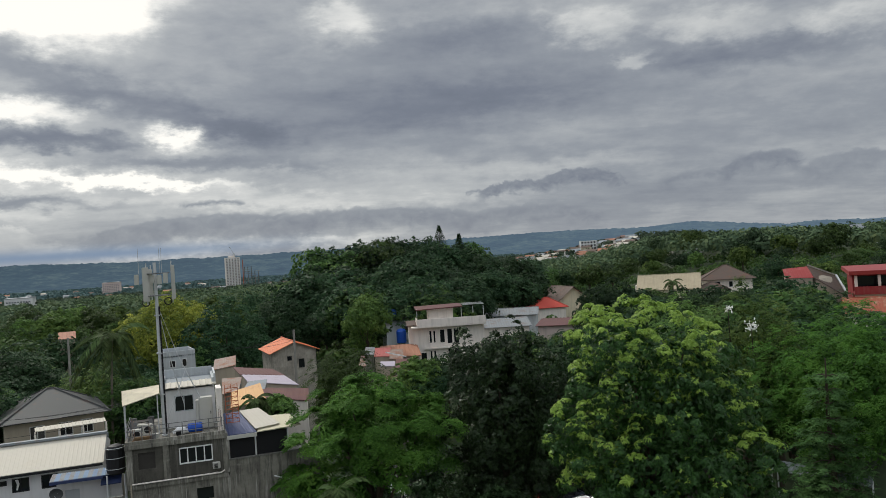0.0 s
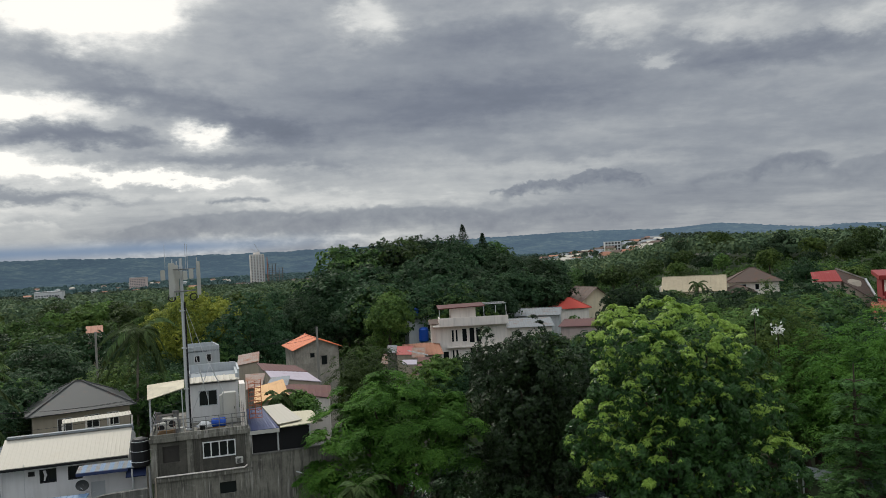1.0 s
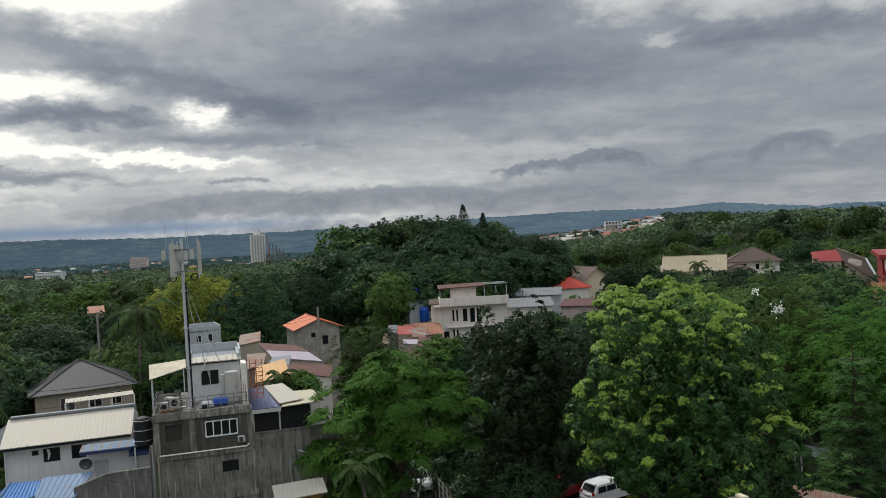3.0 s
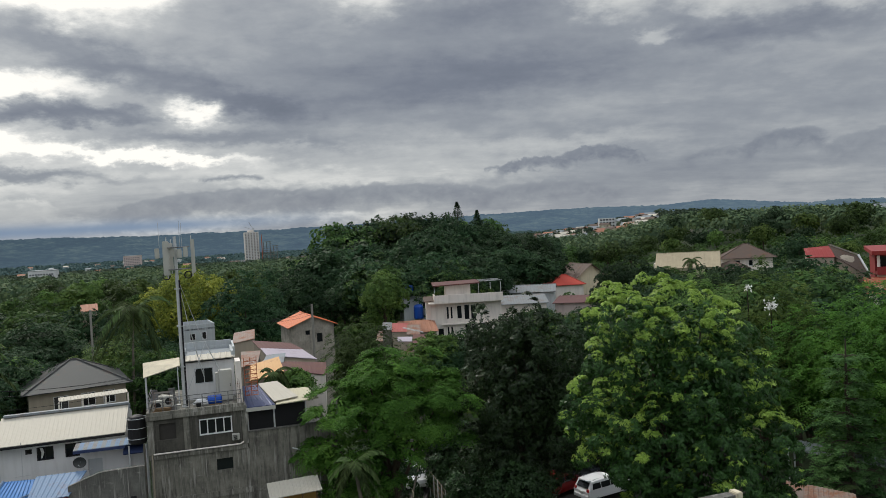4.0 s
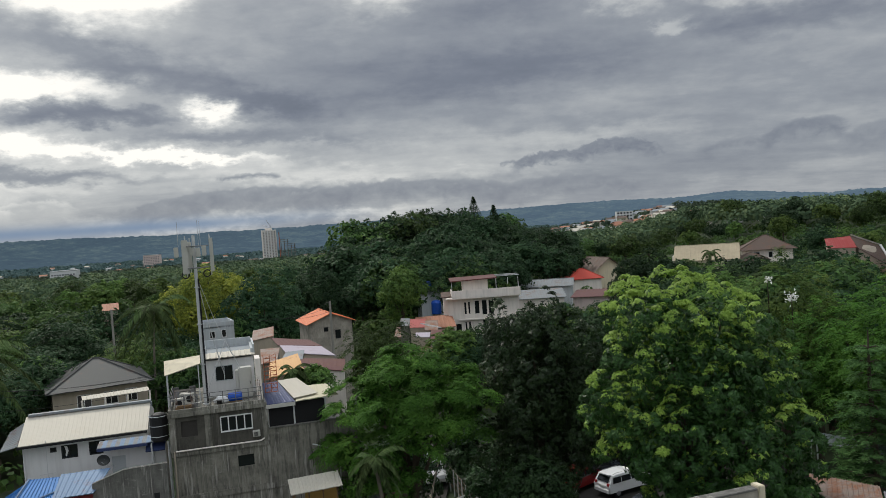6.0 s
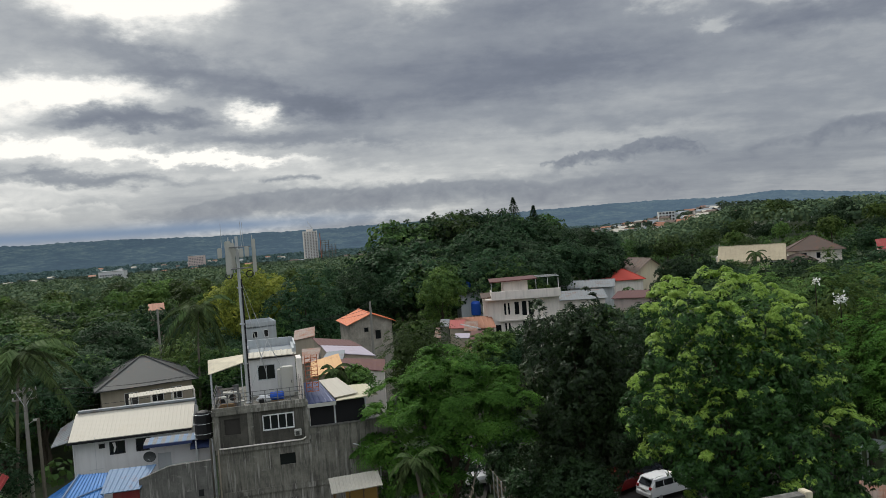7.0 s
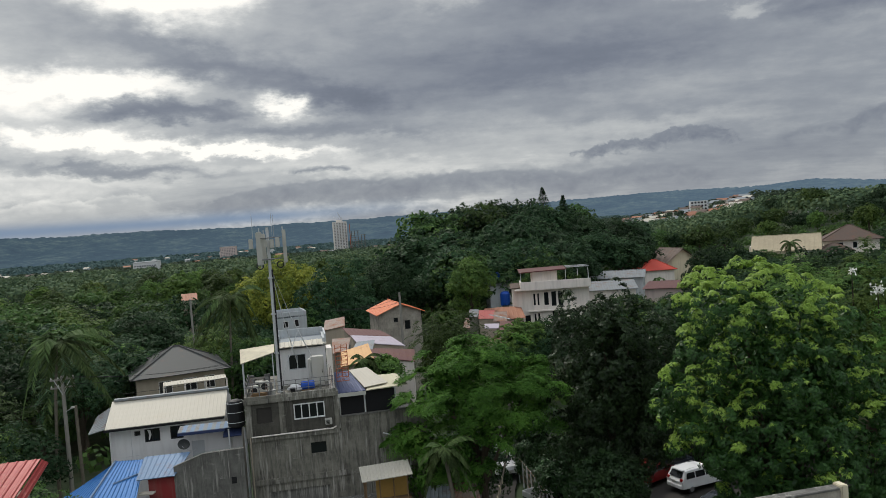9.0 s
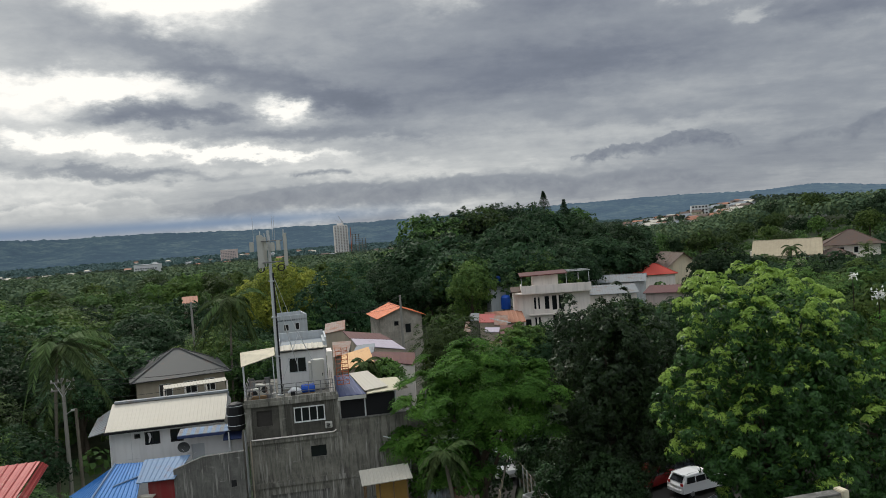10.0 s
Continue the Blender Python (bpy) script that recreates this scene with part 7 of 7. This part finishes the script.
def suv(m, paint, label):
    c = thing("parked_suv", m, label, "car", "parked cars")
    body_shell("body", c, M[paint], [(-2.32, 0.45), (2.25, 0.42), (2.35, 0.75), (2.25, 1.02), (1.25, 1.16), (0.45, 1.72), (-0.4, 1.82), (-1.9, 1.76), (-2.2, 1.25), (-2.36, 1.0)], 0.92)
    for y in (-1, 1):
        for x0, x1, t0, t1 in ((-1.95, -1.1, -1.85, -1.1), (-1.03, -0.1, -1.03, -0.1), (-0.02, 0.95, -0.02, 0.5)):
            verts_ = [(x0, y * 0.906, 1.18), (x1, y * 0.906, 1.18), (t1, y * 0.838, 1.62), (t0, y * 0.838, 1.62)]
            mesh_object("side_window", verts_ + [(a, b + y * 0.012, z) for a, b, z in verts_], [(4, 5, 6, 7), (3, 2, 1, 0), (0, 1, 5, 4), (1, 2, 6, 5), (2, 3, 7, 6), (3, 0, 4, 7)], M["glass"], c)
        for x in (-1.45, 1.4):
            wheel(c, x, y * 0.80)
        box("tail_light", c, M["lens_red"], -2.36, -2.22, y * 0.72 - 0.12, y * 0.72 + 0.12, 1.0, 1.22, 0.02)
        tube("roof_rail", c, M["rim"], [(-1.7, y * 0.68, 1.82), (-1.5, y * 0.68, 1.87), (0.0, y * 0.68, 1.90), (0.2, y * 0.68, 1.80)], 0.02, 5)
        box("mirror", c, M[paint], 0.72, 0.86, y * 0.98 - 0.1, y * 0.98 + 0.1, 1.12, 1.28, 0.03)
    v_ = [(-2.23, -0.66, 1.26), (-2.23, 0.66, 1.26), (-1.97, 0.60, 1.66), (-1.97, -0.60, 1.66)]
    mesh_object("rear_window", v_ + [(a - 0.03, b, z + 0.01) for a, b, z in v_], [(4, 5, 6, 7), (3, 2, 1, 0), (0, 1, 5, 4), (1, 2, 6, 5), (2, 3, 7, 6), (3, 0, 4, 7)], M["glass"], c)
    v_ = [(1.18, -0.72, 1.2), (1.18, 0.72, 1.2), (0.5, 0.62, 1.68), (0.5, -0.62, 1.68)]
    mesh_object("windscreen", v_ + [(a + 0.03, b, z + 0.02) for a, b, z in v_], [(4, 5, 6, 7), (3, 2, 1, 0), (0, 1, 5, 4), (1, 2, 6, 5), (2, 3, 7, 6), (3, 0, 4, 7)], M["glass"], c)
    box("spoiler", c, M[paint], -2.12, -1.8, -0.62, 0.62, 1.77, 1.83, 0.02)
    box("bumper", c, M[paint], -2.45, -2.3, -0.85, 0.85, 0.45, 0.78, 0.05)
    box("number_plate", c, M["antenna"], -2.40, -2.36, -0.22, 0.22, 0.84, 0.97)
    return c


def pickup(m, label):
    c = thing("pickup_truck", m, label, "truck", "parked cars")
    body_shell("cab", c, M["car_white"], [(0.1, 0.5), (2.3, 0.48), (2.4, 0.8), (2.3, 1.02), (1.5, 1.12), (0.95, 1.72), (0.2, 1.76), (0.1, 1.1)], 0.85)
    box("bed_floor", c, M["roof_dark"], -2.3, 0.08, -0.82, 0.82, 0.6, 0.68)
    for y in (-0.82, 0.76):
        box("bed_side", c, M["car_white"], -2.3, 0.08, y, y + 0.06, 0.68, 1.1, 0.015)
    box("tailgate", c, M["car_white"], -2.36, -2.3, -0.8, 0.8, 0.66, 1.1, 0.015)
    v_ = [(1.46, -0.68, 1.14), (1.46, 0.68, 1.14), (0.98, 0.6, 1.66), (0.98, -0.6, 1.66)]
    mesh_object("windscreen", v_ + [(a + 0.03, b, z + 0.02) for a, b, z in v_], [(4, 5, 6, 7), (3, 2, 1, 0), (0, 1, 5, 4), (1, 2, 6, 5), (2, 3, 7, 6), (3, 0, 4, 7)], M["glass"], c)
    for y in (-1, 1):
        mesh_object("side_window", [(x, y * (0.845 if z < 1.3 else 0.75) + o, z) for o in (0, y * 0.012) for x, z in ((0.3, 1.18), (1.3, 1.18), (0.9, 1.62), (0.35, 1.62))],
                    [(4, 5, 6, 7), (3, 2, 1, 0), (0, 1, 5, 4), (1, 2, 6, 5), (2, 3, 7, 6), (3, 0, 4, 7)], M["glass"], c)
        for x in (-1.4, 1.6):
            wheel(c, x, y * 0.74, 0.33, 0.2)


def frond(rs, start, heading, lift, reach, drop):
    """The curve of one palm leaf: points and tangents."""
    t = np.linspace(0, 1, 15)
    d = np.array([math.cos(heading), math.sin(heading), 0.0])
    pts = np.array(start) + d * (reach * t)[:, None] + np.array([0, 0, 1.0]) * (lift * reach * t - drop * reach * t ** 2)[:, None]
    tang = unit(np.gradient(pts, axis=0))
    return pts, tang


def palm(bearing, dist, height, reach, label, seed, leaves=16, lean=(0.6, 0.2), wind=(0.0, 0.0), dry=False, name="coconut_palm", z0=None):
    rs = np.random.RandomState(seed)
    p = spot(bearing, dist)
    t = thing(name, pose(p.x, p.y, gz(p) if z0 is None else z0), label, "palm tree")
    tube("trunk", t, M["bark_pale"], [(0, 0, -0.4), (lean[0] * 0.15, lean[1] * 0.15, height * 0.35), (lean[0] * 0.5, lean[1] * 0.5, height * 0.7), (lean[0], lean[1], height)],
         [0.2, 0.14, 0.12, 0.10], 9)
    top = (lean[0], lean[1], height)
    for k in range(leaves):
        head = k * 2.399 + rs.uniform(-0.2, 0.2)
        age = k / leaves
        pts, tang = frond(rs, top, head, 1.0 - 1.3 * age + rs.uniform(-0.1, 0.1), reach * rs.uniform(0.8, 1.05), 0.85 + 0.85 * age)
        s = np.linspace(0, 1, len(pts))[:, None]
        pts = pts + np.array([wind[0], wind[1], 0]) * s ** 2
        rib = tube("frond", t, M["dry" if dry else "frond"], [tuple(q) for q in pts[::2]], [0.035, 0.03, 0.025, 0.02, 0.015, 0.012, 0.01, 0.006], 4)
        n = 120
        u = rs.uniform(0.12, 1, n)
        base = np.stack([np.interp(u, np.linspace(0, 1, len(pts)), pts[:, i]) for i in range(3)], 1)
        tg = unit(np.stack([np.interp(u, np.linspace(0, 1, len(pts)), tang[:, i]) for i in range(3)], 1))
        side = unit(np.cross(tg, np.array([0, 0, 1.0]))) * np.where(np.arange(n) % 2, 1, -1)[:, None]
        wy = unit(side * 0.8 + tg * 0.7 + np.array([0, 0, -0.55]))
        leaf_object("frond_blade", base, wy, reach * 0.30 * (1.15 - 0.75 * np.abs(u - 0.4)), 0.11, M["dry" if dry else "frond"], rib, rs)
    if not dry:
        for k in range(5):
            tube("coconut", t, M["leaf_b"], [(lean[0] + 0.22 * math.cos(k * 1.3), lean[1] + 0.22 * math.sin(k * 1.3), height - 0.35 + q) for q in (0, 0.1, 0.2, 0.28)], [0.05, 0.13, 0.12, 0.04], 8)


palm(-27.8, 72, 14.6, 4.0, "coconut palm with wind-blown drooping fronds", 3, 17, (0.8, 0.3), (1.2, -0.4))
palm(-16.1, 93, 15.4, 4.2, "tall coconut palm with hanging fronds", 4, 18, (0.5, 0.3), (-0.6, -0.4))
palm(-6.6, 57.5, 12.4, 1.5, "small garden palm between the roofs", 5, 13, (0.1, 0.1), name="garden_palm")
palm(-0.2, 44.4, 9.0, 1.7, "bent palm with drooping fronds beside a hut", 8, 15, (-0.7, 0.0), (0, 0), False, "garden_palm")
palm(24.3, 148, 14.3 - gz(spot(24.3, 148)), 1.9, "dark fan of a palm before a tiled roof", 9, 14, (0.1, 0.1), name="garden_palm")
palm(33.0, 52.5, 4.6, 1.5, "low palm beside a metal canopy", 10, 11, (0.1, 0.1), name="garden_palm")
place(forest_tree(91, 12.0, 1.6, "leaf_b", 5000, 0.2, low=9.8, count=5, label="light leafy shrub between the roofs", name="shrub"), -5.2, 58.5)
place(forest_tree(92, 4.2, 2.2, "leaf_b", 7000, 0.2, low=0.2, count=6, label="light green shrub below the pole", name="shrub"), -27.6, 55)
place(forest_tree(93, 7.0, 2.6, "leaf_a", 9000, 0.2, low=0.2, count=6, label="leafy shrub beside the blue roofs", name="shrub"), -27.2, 50)
place(forest_tree(94, 9.2, 2.6, "leaf_a", 9000, 0.2, low=0.2, count=6, label="leafy shrub behind the red roof", name="shrub"), -29.2, 48)
place(forest_tree(95, 5.0, 2.4, "darkleaf", 9000, 0.2, low=0.2, count=6, label="dark shrub by the fence", name="shrub"), 8.2, 57)
place(forest_tree(96, 6.0, 2.6, "darkleaf", 9000, 0.2, low=0.2, count=6, label="dark shrub by the driveway", name="shrub"), 6.0, 66)
for bearing_, dist_, hgt_, seed_ in ((15.6, 71, 6.0, 98), (18.0, 70, 6.5, 99), (20.2, 66, 6.0, 100), (13.0, 68, 6.0, 101), (11.0, 62, 4.0, 102), (16.6, 76, 7.5, 103)):
    place(forest_tree(seed_, hgt_, 2.8, "darkleaf", 8000, 0.2, low=0.2, count=7, label="dark undergrowth behind the parked cars", name="shrub"), bearing_, dist_)
place(forest_tree(97, 7.5, 3.0, "darkleaf", 10000, 0.2, low=0.2, count=7, label="dark undergrowth below the feathery tree", name="shrub"), 0.6, 56)


def utility_pole(bearing, dist, top, label, arms=True, twin=False):
    p = spot(bearing, dist)
    g_ = gz(p)
    t = thing("utility_pole", pose(p.x, p.y, g_, 0, 0, -bearing), label, "utility pole", "utility poles")
    H = top - g_
    tube("shaft", t, M["pole"], [(0, 0, -0.4), (0, 0, H)], [0.2, 0.13], 10)
    if arms:
        for z in (H - 0.35, H - 1.0):
            box("crossarm", t, M["pole"], -0.9, 0.9, -0.06, 0.06, z, z + 0.12, 0.01)
            for x in (-0.8, -0.3, 0.35, 0.8):
                tube("insulator", t, M["antenna"], [(x, 0, z + 0.12), (x, 0, z + 0.22), (x, 0, z + 0.3)], [0.05, 0.06, 0.03], 7)
        tube("brace", t, M["galv"], [(-0.6, -0.07, H - 0.3), (0, -0.1, H - 1.6)], 0.03, 5)
        tube("brace", t, M["galv"], [(0.6, -0.07, H - 0.3), (0, -0.1, H - 1.6)], 0.03, 5)
        tube("lamp_arm", t, M["galv"], [(0.1, -0.1, H - 2.9), (0.5, -0.5, H - 2.6)], 0.03, 5)
        box("lamp_head", t, M["antenna"], 0.42, 0.72, -0.62, -0.4, H - 2.65, H - 2.5, 0.03)
    if twin:
        tube("shaft", t, M["bark_pale"], [(0.9, 0.6, -0.4), (0.8, 0.6, H * 0.78)], [0.16, 0.12], 8)
    return Vector((p.x, p.y, top))


a_ = utility_pole(-27.0, 69, 12.2, "grey concrete utility pole with crossarms and a street lamp", True, True)
b_ = utility_pole(-18.45, 108, 14.6, "slim grey pole standing among trees", False)
c_ = utility_pole(-3.5, 94, 14.2, "slim grey pole beside a block house", False)
d_ = utility_pole(3.2, 74, 9.0, "plain pole at the edge of the driveway", False)
e_ = Vector((-70.0, 52.0, 11.0))


def wire(p, q, sag, label="thin black overhead wire"):
    pts = [p.lerp(q, s) - Vector((0, 0, sag * 4 * s * (1 - s))) for s in np.linspace(0, 1, 15)]
    tagged(tube("overhead_wire", None, M["black"], pts, 0.018, 4), label, "wire", "overhead wires")


for k, dz in enumerate((0.0, -0.15, -0.65, -1.8)):
    wire(a_ + Vector((0.5 * (k % 2), 0, dz)), e_ + Vector((0, 0, dz)), 1.0)
    wire(a_ + Vector((0.5 * (k % 2), 0, dz)), Vector((-11.5, 62 + 3 * k, 13.2 + dz)), 0.9)
for k in range(3):
    wire(Vector((-13.5, 84, 13.6 + 0.3 * k)), c_ + Vector((0, 0, -0.6 * k)), 0.7)

# perimeter wall close below
w_ = thing("garden_wall", pose(*spot(24.6, 29.4), 0, 0, 13), "weathered pale concrete wall with a cream end post", "wall")
wall("body", w_, M["block"], (-4.2, 0), (1.25, 0), -0.5, 11.55, (), 0.35)
box("coping", w_, M["concrete_pale"], -4.25, 1.22, -0.05, 0.40, 11.552, 11.63, 0.02)
box("end_post", w_, M["cream"], 1.26, 1.55, -0.06, 0.42, -0.5, 11.70, 0.03)

# metal canopies and a tiled patch by the conifer
c_ = thing("metal_canopy", pose(0, 0, 0), "long grey metal canopy on posts", "canopy")
P_ = [spot(30.0, 58.7), spot(36.1, 56.0), spot(36.1, 57.6), spot(30.4, 60.4)]
sheet("roof", c_, M["roof_grey"], (*P_[0].xy, 5.35), (*P_[1].xy, 5.35), (*P_[2].xy, 5.6), (*P_[3].xy, 5.6), 0.4)
for q in P_:
    tube("post", c_, M["galv"], [(q.x, q.y, -0.3), (q.x, q.y, 5.5)], 0.06, 6)
c_ = thing("terracotta_shed", pose(0, 0, 0), "low shed with rusty and pale roof sheets", "shed")
P_ = [spot(29.6, 47), spot(34.5, 46), spot(34.0, 51), spot(29.8, 52.5)]
sheet("roof", c_, M["roof_rust"], (*P_[0].xy, 4.6), (*P_[1].xy, 4.6), (*P_[2].xy, 5.1), (*P_[3].xy, 5.1), 0.3)
for q in P_:
    tube("post", c_, M["galv"], [(q.x, q.y, -0.3), (q.x, q.y, 4.6)], 0.06, 6)
slab("side_roof", c_, M["roof_grey"], [(*spot(34.6, 45.5).xy, 4.6), (*spot(37.5, 45).xy, 4.6), (*spot(37.5, 49.5).xy, 5.0), (*spot(34.2, 50.5).xy, 5.0)], 0.08)

# cars under the trees
suv(pose(*spot(17.35, 62.4, 0.06), 0, 0, 24), "car_white", "white SUV parked beneath the mango tree")
suv(pose(*spot(15.4, 65.5, 0.06), 0, 0, 20), "car_dark", "dark SUV parked in deep shade")
suv(pose(*spot(14.0, 63.0, 0.06), 0, 0, 35), "car_red", "red car half hidden under branches")
suv(pose(*spot(3.1, 67.0, 0.06), 0, 0, -80), "car_white", "white van-like car on the driveway")
suv(pose(*spot(9.0, 63.5, 0.06), 0, 0, 70), "car_dark", "dark car behind the fence")
suv(pose(*spot(18.9, 56.0, 0.06), 0, 0, 40), "car_dark", "dark car beside the white one")
pickup(pose(*spot(6.6, 57.5, 0.0), 0, 0, -58), "small white pickup truck with an open bed")

# fence along the driveway
f_ = thing("fence", pose(0, 0, 0), "rusty wire fence with thin posts along the driveway", "fence")
for k in range(10):
    q = spot(3.9 + 0.28 * k, 67 - 1.3 * k)
    tube("post", f_, M["galv"], [(q.x, q.y, -0.2), (q.x, q.y, 2.0)], 0.05, 6)
for z in (0.5, 1.0, 1.5, 1.95):
    tube("rail", f_, M["roof_rust"], [tuple(spot(3.9 + 0.28 * k, 67 - 1.3 * k, z)) for k in range(10)], 0.025, 5)

# leaning bamboo pole with a pale wrapping
l_ = thing("leaning_pole", pose(0, 0, 0), "long leaning bamboo pole wrapped with pale ribbon", "pole")
q0, q1 = spot(1.9, 46, 3.0), spot(4.2, 60, 5.6)
tube("shaft", l_, M["bark_pale"], [tuple(q0 - Vector((0, 4, 3.2))), tuple(q0), tuple(q1)], [0.09, 0.08, 0.05], 7)
tube("ribbon", l_, M["roof_cream"], [tuple(q0.lerp(q1, 0.02 * k) + Vector((0.1 * math.cos(k * 1.4), 0, 0.1 * math.sin(k * 1.4)))) for k in range(26)], 0.04, 5)
